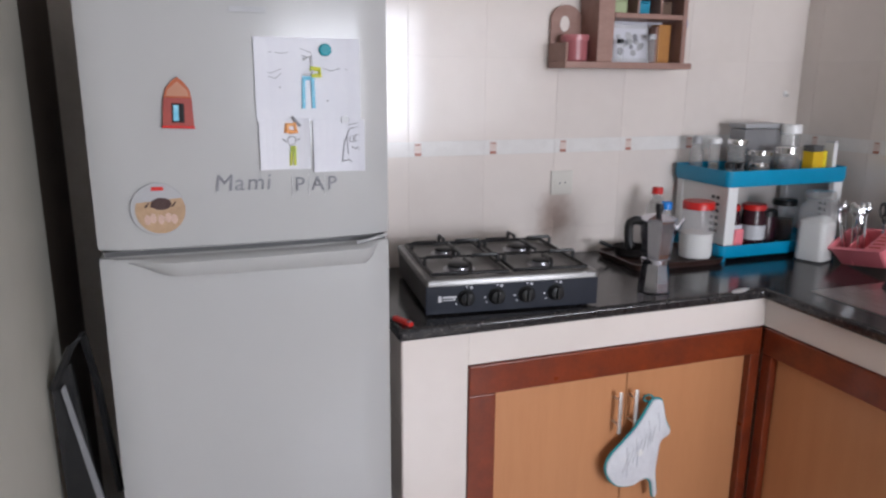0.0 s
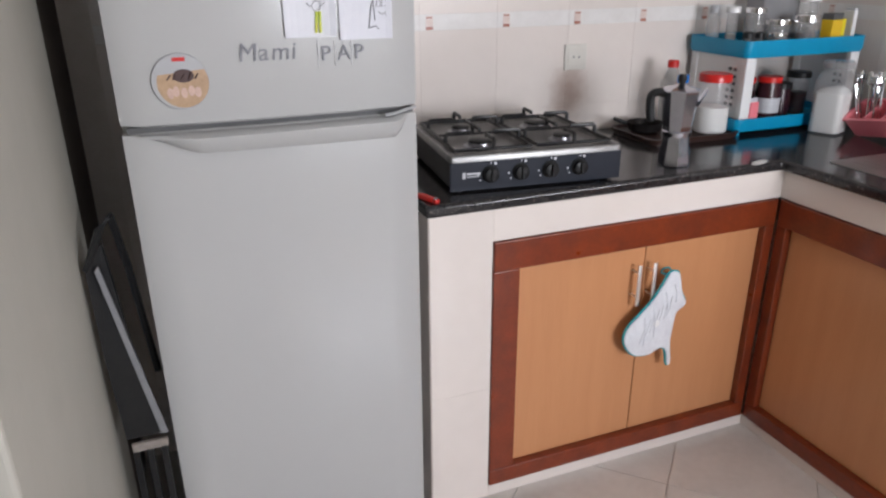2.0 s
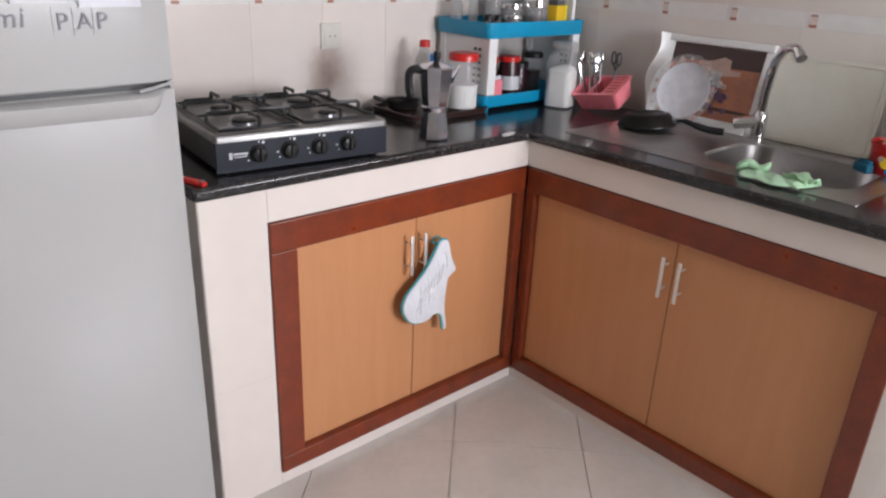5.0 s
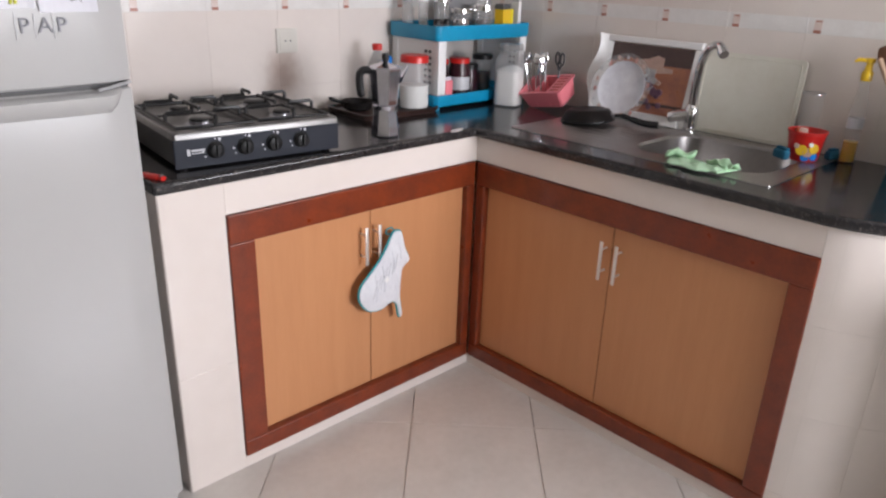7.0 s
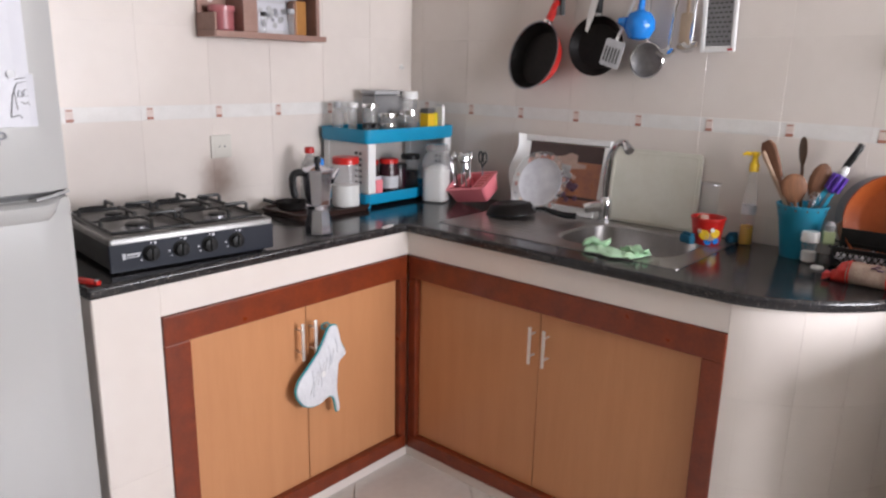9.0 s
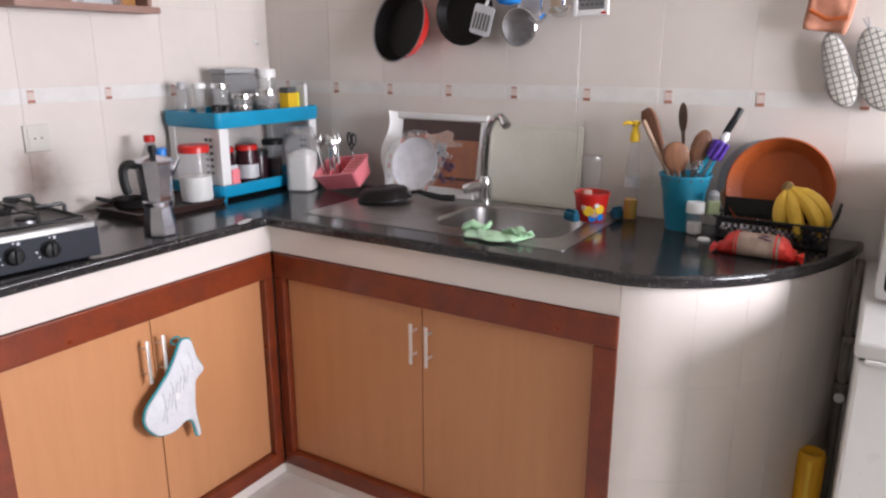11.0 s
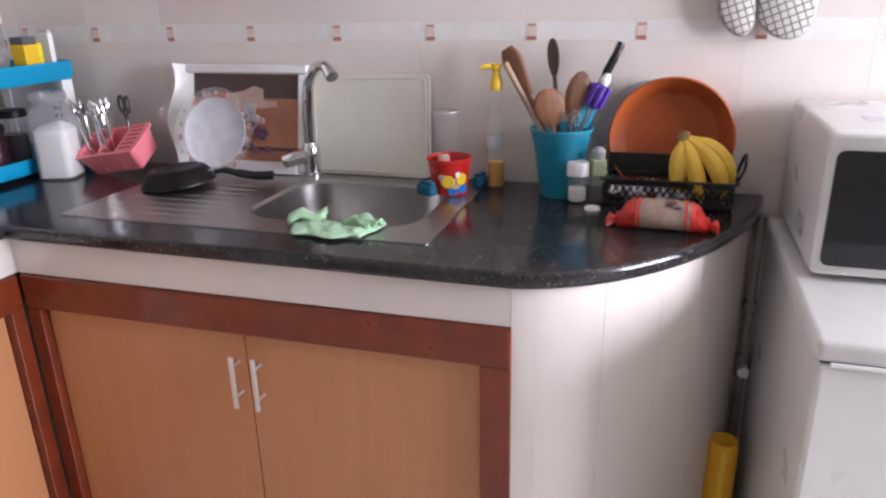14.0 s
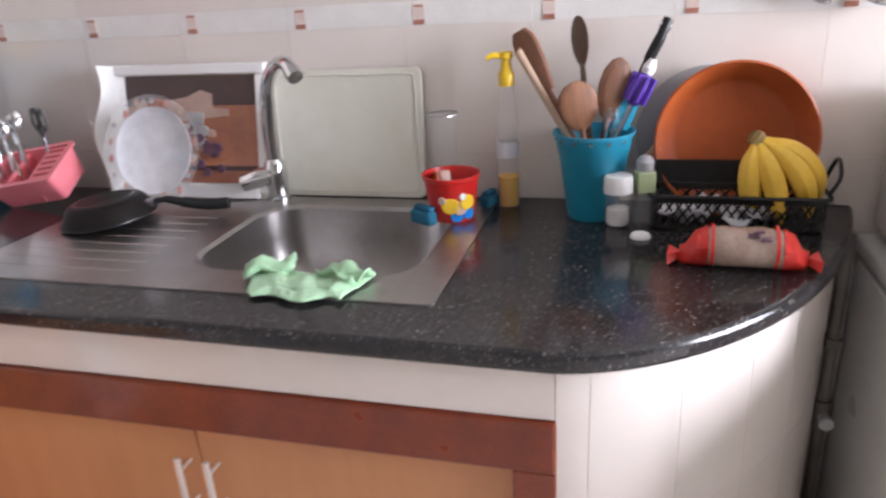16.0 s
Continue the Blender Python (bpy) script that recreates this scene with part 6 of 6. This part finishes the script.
wall_shelf()
WS = 1.508 + 0.020
canister("pink_tin", -0.982, 0.325, WS, 0.040, 0.066, "round pink tin with a lid on the wall shelf", material("pink_tin_paint", (0.42, 0.13, 0.14), rough=0.35), material("pink_lid_paint", (0.50, 0.17, 0.18), rough=0.3), 0.014, category="tin")
t = thing("framed_picture", (-0.778, 0.330, WS), "small framed black and white picture on the wall shelf", "picture", m=pose(-0.778, 0.325, WS, -8, 0, 0))
part("picture_frame", box(-0.070, 0.070, 0, 0.008, 0, 0.118, 0.002), PEEL, t)
part("picture_print", box(-0.060, 0.060, -0.001, 0.0005, 0.014, 0.106), PAPER, t)
rnd = random.Random(3)
for i in range(16):
    r = rnd.uniform(0.006, 0.014)
    part("print_shape", lathe([(r, 0), (r * 0.9, 0.0004 + 0.0001 * i)], 8, m=pose(rnd.uniform(-0.045, 0.045), -0.0011, rnd.uniform(0.026, 0.088), 90, 0, 0)), (INK, FRIDGE_GREY, PRINT_GREY)[i % 3], t)
canister("small_bottle", -0.723, 0.292, WS, 0.012, 0.075, "small clear bottle in front of the framed picture", CLOUDY, PEEL, 0.012, category="bottle", neck=0.3)
canister("small_bottle", -0.839, 0.292, WS, 0.010, 0.060, "small dark bottle in front of the framed picture", CLOUDY, BLACKP, 0.010, category="bottle", neck=0.3)
t = thing("wooden_box", (-0.665, 0.330, WS), "narrow orange-brown wooden box on the wall shelf", "box")
part("box_body", box(-0.026, 0.020, -0.025, 0.02, 0, 0.118, 0.003), material("orange_brown_wood", (0.48, 0.22, 0.05), (0.38, 0.16, 0.04), 8, 0.4), t)
part("box_side", box(-0.034, -0.027, -0.022, 0.018, 0, 0.112, 0.002), SHELFWOOD, t)
canister("salt_bottle", -0.592, 0.328, WS, 0.017, 0.118, "white bottle with a blue cap at the shelf's end", WHITEP, DEEPBLUE, 0.022, category="bottle")
for i, mt in enumerate((GREENL, TEAL, SPOONDARK)):
    t = thing("tea_box", (-0.836 + 0.083 * i, 0.33, 1.508 + 0.1665), ("green", "blue", "brown")[i] + " small box on the wall shelf's inner tier", "box")
    part("box_body", box(-0.022, 0.022, -0.025, 0.02, 0, 0.034, 0.002), mt, t)
    part("box_lid", box(-0.023, 0.023, -0.026, 0.021, 0.0345, 0.040, 0.001), mt, t)

sk = thing("wall_socket", (-0.974, NORTH, 1.141), "square white electrical wall socket on the tiles", "socket")
part("cover_plate", box(-0.040, 0.040, -0.008, 0.006, -0.040, 0.040, 0.003), SOCKET, sk)
part("inner_plate", box(-0.030, 0.030, -0.010, -0.0075, -0.030, 0.030, 0.001), SOCKET, sk)
for dx in (-0.010, 0.010):
    part("pin_hole", lathe([(0.003, 0), (0.003, 0.001)], 10, m=pose(dx, -0.0098, 0, 90, 0, 0)), GASKET, sk)

# small white piece added to give the bright spot by the wall corner
hk = thing("corner_bright_spot", (-0.068, NORTH, 1.428), "tiny white bent piece added for a bright spot near the corner", "hook")
part("hook_base", box(-0.008, 0.008, -0.004, 0.006, -0.010, 0.010, 0.002), WHITEP, hk)
part("hook_arm", tube(smoothline([(0, -0.004, -0.004), (0, -0.014, -0.008), (0, -0.018, 0.000)], 4), 0.0025, 8), WHITEP, hk, smooth=True)

# ---- hanging over the sink ----
rail = thing("utensil_rail", (-0.035, -0.25, 1.80), "slim steel hanging rail on the tiled wall above the sink", "rail")
part("rail_bar", tube([(0, 0, 0), (0, -0.90, 0)], 0.005, 10), CHROME, rail, smooth=True)
for y in (-0.02, -0.45, -0.88):
    part("rail_bracket", tube([(0.040, y, 0), (0.0, y, 0)], 0.006, 8), CHROME, rail)


def hook(parent_y, x=-0.035):
    h = thing("s_hook", (0, 0, 0), "small steel S-hook on the hanging rail", "hook", "rail hooks", m=pose(x, parent_y, 1.80))
    part("hook_wire", tube([(0, 0, -0.006), (-0.008, 0, 0.004), (0.0, 0, 0.009), (0.008, 0, 0.0), (0.004, 0, -0.02), (-0.006, 0, -0.03), (-0.010, 0, -0.022)], 0.0016, 5), CHROME, h, smooth=True)


def pan_hung(label, cy, cz, r, yaw, tilt, outer_mat, hmat, top, depth=0.035, cx=-0.060, rim=None):
    ob = thing("frying_pan", (0, 0, 0), label, "pan", "hanging pans", m=pose(cx, cy, cz, 0, 0, yaw) @ pose(0, 0, 0, 0, tilt, 0))
    part("pan_inside", lathe([(0.002, -depth + 0.004), (r * 0.78, -depth + 0.004), (r - 0.004, -0.002)], 44, cap1=False), NONSTICK, ob, "worn black non-stick inside", smooth=True)
    part("pan_outside", lathe([(0.002, -depth), (r * 0.80, -depth), (r, -0.003)], 44, cap1=False), outer_mat, ob, smooth=True)
    part("pan_rim", lathe([(r, -0.0028), (r + 0.003, 0.0), (r, 0.002), (r - 0.0036, -0.0018)], 44, cap0=False, cap1=False), rim or outer_mat, ob, smooth=True)
    inv = ob.matrix_world.inverted()
    tip = inv @ Vector(top)
    start = Vector((tip.x, tip.y, 0)).normalized() * (r - 0.002)
    mid = start.lerp(tip, 0.45) + Vector((0, 0, -0.004))
    part("handle", tube([start, mid], [0.016, 0.015], 10), hmat, ob, smooth=True)
    part("handle_grip", tube([mid, tip], [0.0145, 0.010], 10), BLACKP, ob, smooth=True)
    part("handle_ferrule", tube([start * 1.01, start.lerp(mid, 0.14)], 0.0175, 10), CHROME, ob, smooth=True)
    hook(top[1])


pan_hung("hanging frying pan with red outside and worn black inside", -0.306, 1.480, 0.125, -13, -76, REDP, REDP, (-0.045, -0.425, 1.770), 0.050, -0.080, rim=ALU)
pan_hung("hanging black frying pan beside the red one", -0.548, 1.512, 0.100, 4, -88, NONSTICK, BLACKP, (-0.040, -0.545, 1.770), 0.03, -0.050)

t = thing("tongs", (0, 0, 0), "dark steel tongs hanging above the red pan", "tongs", m=pose(-0.050, -0.395, 1.640, 0, 0, 0))
part("arm", tube([(0, 0.010, 0.13), (-0.008, 0.014, 0.05), (0, 0.004, -0.02)], [0.004, 0.007, 0.010], 8), ALU, t, smooth=True)
part("arm", tube([(0, -0.004, 0.13), (-0.008, -0.016, 0.05), (0, -0.010, -0.02)], [0.004, 0.007, 0.010], 8), GASKET, t, smooth=True)
hook(-0.392)
t = thing("palette_knife", (0, 0, 0), "pale steel palette knife hanging in front of the black pan", "knife", m=pose(-0.112, -0.545, 1.555) @ pose(0, 0, 0, 14, 0, 0))
part("blade", plate_shape([(-0.004, 0.0), (0.006, 0.004), (0.014, 0.06), (0.012, 0.13), (-0.012, 0.13), (-0.011, 0.05)], 0.0015, m=pose(0, 0, 0, 0, 0, 90)), SATIN, t, "pale steel blade")
part("grip", tube([(0.001, 0, 0.131), (0.012, 0, 0.19), (0.030, 0.004, 0.235)], [0.010, 0.011, 0.009], 10), FRIDGE_GREY, t, smooth=True)
hook(-0.600)
t = thing("slotted_turner", (0, 0, 0), "white slotted turner hanging in front of the black pan", "turner", m=pose(-0.095, -0.640, 1.485) @ pose(0, 0, 0, 16, 0, 0))
part("frame", loft([rrect(-0.036, 0.036, -0.045, 0.045, 0.008, 0.0), rrect(-0.036, 0.036, -0.045, 0.045, 0.008, 0.003)], m=pose(0, 0, 0, 0, -90, 0) @ pose(0, 0, 0, 0, 0, 90)), PEEL, t, "pale grey blade")
for i in range(5):
    part("slot", box(-0.0042, -0.0034, -0.026 + i * 0.012, -0.020 + i * 0.012, -0.030, 0.020), GASKET, t)
part("shaft", tube([(0, 0, 0.045), (0.02, -0.004, 0.15), (0.045, -0.010, 0.31)], [0.006, 0.0055, 0.007], 8), WHITEP, t, "white handle", smooth=True)
hook(-0.70)
t = thing("blue_funnel", (-0.075, -0.722, 1.580), "bright blue plastic funnel ladle hanging on the rail", "funnel")
part("bowl", lathe([(0.010, -0.052), (0.034, -0.046), (0.050, -0.016), (0.050, 0.010), (0.036, 0.034), (0.010, 0.045)], 28), DEEPBLUE, t, smooth=True)
part("spout", tube([(-0.030, 0.036, 0.004), (-0.036, 0.060, 0.010)], [0.018, 0.010], 12), DEEPBLUE, t, smooth=True)
part("handle", tube([(0, 0, 0.040), (0.004, -0.002, 0.12), (0.02, -0.002, 0.20)], [0.012, 0.008, 0.007], 10), DEEPBLUE, t, smooth=True)
hook(-0.722)
t = thing("wire_strainer", (-0.030, -0.735, 1.465), "round fine-mesh strainer hanging behind the funnel", "strainer")
part("rim", tube([(0, 0.058 * math.cos(a), 0.058 * math.sin(a)) for a in [2 * math.pi * i / 28 for i in range(28)]], 0.003, 6, closed=True), CHROME, t, smooth=True)
part("mesh", lathe([(0.056, 0), (0.048, 0.010), (0.030, 0.018), (0.002, 0.021)], 24, m=pose(-0.001, 0, 0, 0, 90, 0), cap0=False), material("steel_mesh", (0.35, 0.34, 0.34), (0.25, 0.24, 0.24), 40, 0.5, metal=0.6, bump=0.5, bscale=300), t, smooth=True)
part("handle", tube([(0, 0, 0.058), (0, 0.006, 0.30)], 0.004, 8), CHROME, t, smooth=True)
hook(-0.765)


def ladle(y, z, r, top, label, mat=CHROME):
    ob = thing("ladle", (-0.060, y, z), label, "ladle", "hanging ladles")
    part("bowl", lathe([(0.002, -r * 0.62), (r * 0.6, -r * 0.52), (r * 0.94, -r * 0.12), (r, 0.0), (r * 0.93, -r * 0.06), (r * 0.5, -r * 0.42), (0.002, -r * 0.5)], 24, m=pose(0, 0, 0, 0, -25, 0)), mat, ob, smooth=True)
    part("handle", tube([(0.010, -r * 0.2, 0.004), (0.016, (top[0] - y) * 0.4, (top[1] - z) * 0.45), (0.024, top[0] - y, top[1] - z)], [0.0055, 0.005, 0.0065], 8), mat, ob, smooth=True)
    hook(top[0])


ladle(-0.812, 1.492, 0.030, (-0.850, 1.775), "steel ladle hanging on the rail")
ladle(-0.884, 1.512, 0.034, (-0.905, 1.775), "shiny round steel ladle hanging by the grater")
t = thing("wooden_paddle", (-0.030, -0.865, 1.56), "pale wooden paddle hanging behind the ladles", "paddle")
PALE = material("pale_beech", (0.55, 0.42, 0.30), (0.48, 0.35, 0.24), 12, 0.6)
part("blade", loft([rrect(-0.022, 0.022, -0.055, 0.055, 0.010, 0), rrect(-0.022, 0.022, -0.055, 0.055, 0.010, 0.005)], m=pose(0, 0, 0, 0, -90, 0) @ pose(0, 0, 0, 0, 0, 90)), PALE, t)
part("handle", tube([(-0.002, 0, 0.050), (-0.002, 0, 0.22)], 0.006, 8), PALE, t)


def grater():
    ob = thing("grater", (-0.030, -0.972, 1.49), "flat white-framed steel grater hanging on the rail", "grater", m=pose(-0.030, -0.972, 1.492, -1.5, 0, 0))
    w, h = 0.055, 0.27
    part("frame_side", box(-0.006, 0.006, w - 0.014, w, 0, h, 0.003), WHITEP, ob, "white plastic frame")
    part("frame_side", box(-0.006, 0.006, -w, -w + 0.014, 0, h, 0.003), WHITEP, ob, "white plastic frame")
    part("frame_end", box(-0.006, 0.006, -w + 0.0145, w - 0.0145, 0, 0.018, 0.003), WHITEP, ob, "white plastic frame")
    part("frame_end", box(-0.006, 0.006, -w + 0.0145, w - 0.0145, h - 0.02, h, 0.003), WHITEP, ob, "white plastic frame")
    plate = part("steel_plate", box(-0.0015, 0.0015, -w + 0.0145, w - 0.0145, 0.0185, h - 0.0205), ALU, ob, "steel plate with rows of teeth")
    for r in range(15):
        for c in range(5):
            y = -0.030 + c * 0.015 + (0.0075 if r % 2 else 0) - 0.0035
            part("tooth", box(-0.0042, -0.0015, y - 0.0042, y + 0.0042, 0.030 + r * 0.0145, 0.035 + r * 0.0145), GASKET, plate)
    part("red_mark", box(-0.0068, -0.0058, -w + 0.006, -w + 0.022, 0.004, 0.010), REDP, ob)


grater()
hook(-0.972)

# ---- oven gloves by the freezer ----
def glove(y, z, w, h, label, rot=0):
    ob = thing("oven_glove", (0, 0, 0), label, "oven glove", "checked gloves", m=pose(-0.030, y, z, rot, 0, 0))
    shape = [(w * 0.5 * math.cos(a) if math.sin(a) < 0 else w * 0.5 * math.cos(a) * 0.82, (h * 0.42 if math.sin(a) < 0 else h * 0.58) * math.sin(a)) for a in [2 * math.pi * i / 30 for i in range(30)]]
    one = plate_shape(shape, 0.020, bevel=0.007, m=pose(0.010, 0, 0, 0, 0, 90))
    part("glove_body", one, CHECK, ob, smooth=True)
    part("edge_seam", tube([(0.0, x, zz) for x, zz in shape], 0.003, 6, closed=True), FRIDGE_GREY, ob, smooth=True)
    part("hanging_loop", tube([(0, 0, h * 0.57), (0.008, 0.006, h * 0.57 + 0.03), (0.008, -0.006, h * 0.57 + 0.03), (0, 0, h * 0.57)], 0.002, 5), FRIDGE_GREY, ob)


glove(-1.646, 1.328, 0.075, 0.19, "small grey and white checked oven glove hanging on the wall", -20)
glove(-1.741, 1.330, 0.118, 0.21, "large grey and white checked oven glove hanging on the wall", -22)
t = thing("hook_board", (-0.012, -1.70, 1.585), "grey-green hook board on the tiled wall", "hook board")
part("board", box(-0.010, 0.012, -0.13, 0.13, -0.020, 0.020, 0.003), material("grey_green_paint", (0.20, 0.22, 0.15), (0.15, 0.16, 0.11), 12, 0.5), t)
for y in (-0.09, -0.05, 0.0, 0.045, 0.09):
    part("peg", tube([(-0.010, y, -0.004), (-0.030, y, -0.008), (-0.034, y, 0.002)], 0.003, 6), FRIDGE_GREY, t)


def pot_holder(y, z, rot, label):
    ob = thing("pot_holder", (0, 0, 0), label, "pot holder", m=pose(-0.045, y, z, rot, 0, 0))
    one = bmesh.new()
    bmesh.ops.create_grid(one, x_segments=10, y_segments=10, size=0.5)
    for v in one.verts:
        v.co = Vector((0.014 * noise.noise((v.co.x * 3, v.co.y * 3, y)), v.co.x * 0.10, v.co.y * 0.115))
    o = part("padded_cloth", one, COPPER, ob, smooth=True)
    s = o.modifiers.new("thick", "SOLIDIFY")
    s.thickness = 0.012
    part("hanging_loop", tube([(0, 0.0, 0.05), (0.01, 0.004, 0.085), (0.01, -0.004, 0.085), (0, 0.0, 0.05)], 0.002, 5), TERRA, ob)
    part("dark_trim", tube([(-0.012, -0.045, -0.02), (-0.014, 0.0, -0.03), (-0.012, 0.045, -0.012)], 0.006, 6), TERRA, ob, smooth=True)


pot_holder(-1.605, 1.495, 8, "salmon-coloured padded pot holder hanging on the hook board")

# ---- tiles, laid last ----
MESHES = {}


def tile(parent, name, w, h, m, mat, d=0.006, cache=True):
    """A tile w by h in x and z, its face at y = 0 towards -y."""
    key = (round(w, 4), round(h, 4), d, mat.name)
    if key not in MESHES:
        bm = box(0, w, 0, d, 0, h, 0.0006, seg=1)
        me = bpy.data.meshes.new(name)
        bm.to_mesh(me)
        bm.free()
        me.materials.append(mat)
        MESHES[key] = me
    ob = new(name, MESHES[key])
    ob.parent = parent
    ob.matrix_local = m
    return ob


G = 0.0005
BZ0, BZ1 = 1.240, 1.286
ROWS_Z = [(BZ0 - 0.252 * (i + 1), BZ0 - 0.252 * i) for i in range(5)][::-1] + [(BZ0, BZ1)] + [(BZ1 + 0.252 * i, min(TOP, BZ1 + 0.252 * (i + 1))) for i in range(5)]


def tiled_wall(parent, place, start, end, first, accent_off):
    """place(u) gives the pose of a point u metres along; seams at first + 0.25 n."""
    k = math.floor((start - first) / 0.25)
    edges = []
    while first + 0.25 * k < end:
        a, b = max(start, first + 0.25 * k), min(end, first + 0.25 * (k + 1))
        if b - a > 0.01:
            edges.append((a, b, first + 0.25 * k))
        k += 1
    for z0, z1 in ROWS_Z:
        band = (z0, z1) == (BZ0, BZ1)
        zz = max(z0, 0.0)
        for a, b, s in edges:
            t = tile(parent, "border_tile" if band else "tile", b - a - G, z1 - zz - G, place(a + G / 2, zz + G / 2), BORDER if band else TILE, 0.0075 if band else 0.006)
            u = s + accent_off
            if band and a <= u - 0.012 and u + 0.012 <= b:
                x = u - a - G / 2
                part("inset", box(x - 0.011, x + 0.011, -0.0012, 0.0005, 0.003, 0.041), INSET, t, "pink-brown decorative inset")
                part("inset_bar", box(x - 0.011, x + 0.011, -0.0018, -0.0010, 0.002, 0.011), INSET_RED, t)
                part("inset_bar", box(x - 0.009, x + 0.009, -0.0018, -0.0010, 0.034, 0.038), INSET_RED, t)


tiled_wall(wall_n, lambda u, z: pose(u, NORTH, z), -2.365, -0.001, -0.753, 0.030)
tiled_wall(wall_e, lambda u, z: pose(0.0, -u, z, 0, 0, -90), -NORTH, -SOUTH - 0.002, 0.681, 0.030)
for a, b in ((-1.69, -1.5225),):
    z = 0.0
    for h in (0.361, 0.508):
        tile(base, "tile", b - a - G, h - G, pose(a + G / 2, -0.172, z + G / 2), TILE, 0.01)
        z += h
# band under the worktop, and the plinth
for y0, h in ((0.785, 0.083), (0.0, 0.037)):
    for a, b in ((-1.5205, -0.599),):
        tile(base, "tile", b - a - G, h - G, pose(a + G / 2, -0.172, y0 + G / 2), TILE, 0.01)
    for a, b in ((0.172, 1.291),):
        tile(base, "tile", b - a - G, h - G, pose(-0.599, -a - G / 2, y0 + G / 2, 0, 0, -90), TILE, 0.01)
# west end panel
for a, b in ((-0.170, 0.08), (0.08, 0.33)):
    for i in range(4):
        tile(base, "tile", b - a - G, 0.2170 - G, pose(-1.692, b - G / 2, 0.2170 * i + G / 2, 0, 0, -90), TILE, 0.002)
# rounded end, in upright tiles bent to the curve
pts = [Vector(bez((-0.599, -1.2915), (-0.582, -1.458), (-0.390, -1.670), (-0.012, -1.743), i / 96)) for i in range(97)]
inner = []
for k, p in enumerate(pts):
    t = (pts[min(k + 1, 96)] - pts[max(k - 1, 0)]).normalized()
    inner.append(p + Vector((-t.y, t.x)) * 0.009)
cuts, acc, target = [0], 0.0, 0.042
for k in range(96):
    acc += (pts[k + 1] - pts[k]).length
    if acc >= target:
        cuts.append(k + 1)
        acc, target = 0.0, 0.125
if cuts[-1] != 96:
    cuts.append(96)
for a, e in zip(cuts, cuts[1:]):
    front, back = pts[a:e + 1], inner[a:e + 1]
    u = (front[1] - front[0]).normalized() * 0.0004
    front, back = [front[0] + u] + front[1:-1] + [front[-1] - u], [back[0] + u] + back[1:-1] + [back[-1] - u]
    ring = [(p.x - pts[a].x, p.y - pts[a].y) for p in front + back[::-1]]
    for z0, z1 in ((0.0, 0.113), (0.113, 0.363), (0.363, 0.613), (0.613, 0.869)):
        t = part("tile", loft([[(x, y, 0) for x, y in ring], [(x, y, z1 - z0 - 0.0004) for x, y in ring]]), TILE_ROUND, base, smooth=True)
        t.location = (pts[a].x, pts[a].y, z0 + G / 2)


def clip(poly, axis, value, keep_less):
    out = []
    for a, b in zip(poly, poly[1:] + poly[:1]):
        ia, ib = (a[axis] <= value) == keep_less, (b[axis] <= value) == keep_less
        if ia:
            out.append(a)
        if ia != ib:
            t = (value - a[axis]) / (b[axis] - a[axis])
            out.append(tuple(a[k] + (b[k] - a[k]) * t for k in range(2)))
    return out


# floor tiles, laid at 45 degrees
V0, SIDE = Vector((-1.013, -0.328)), 0.401
e1, e2 = Vector((1, -1)).normalized(), Vector((1, 1)).normalized()
for i in range(-11, 12):
    for j in range(-11, 12):
        c = V0 + e1 * SIDE * i + e2 * SIDE * j
        g = 0.0016
        poly = [tuple(c + e1 * a + e2 * b) for a, b in ((g, g), (SIDE - g, g), (SIDE - g, SIDE - g), (g, SIDE - g))]
        for ax, v, less in ((0, FAR_WEST + 0.001, False), (0, -0.001, True), (1, SOUTH + 0.001, False), (1, NORTH - 0.001, True)):
            poly = clip(poly, ax, v, less) if poly else poly
        if len(poly) < 3 or (max(p[0] for p in poly) > -0.05 and min(p[1] for p in poly) > -1.3) or min(p[1] for p in poly) > 0.05 or (max(p[0] for p in poly) < WEST and min(p[1] for p in poly) > PIER):
            continue
        o = Vector(poly[0])
        bm = bmesh.new()
        f = bm.faces.new([bm.verts.new((p[0] - o.x, p[1] - o.y, -0.006)) for p in poly])
        ext = bmesh.ops.extrude_face_region(bm, geom=[f])
        bmesh.ops.translate(bm, vec=(0, 0, 0.006), verts=[v for v in ext["geom"] if isinstance(v, bmesh.types.BMVert)])
        t = part("floor_tile", bm, FLOOR_TILE, floor)
        t.location = (o.x, o.y, 0)
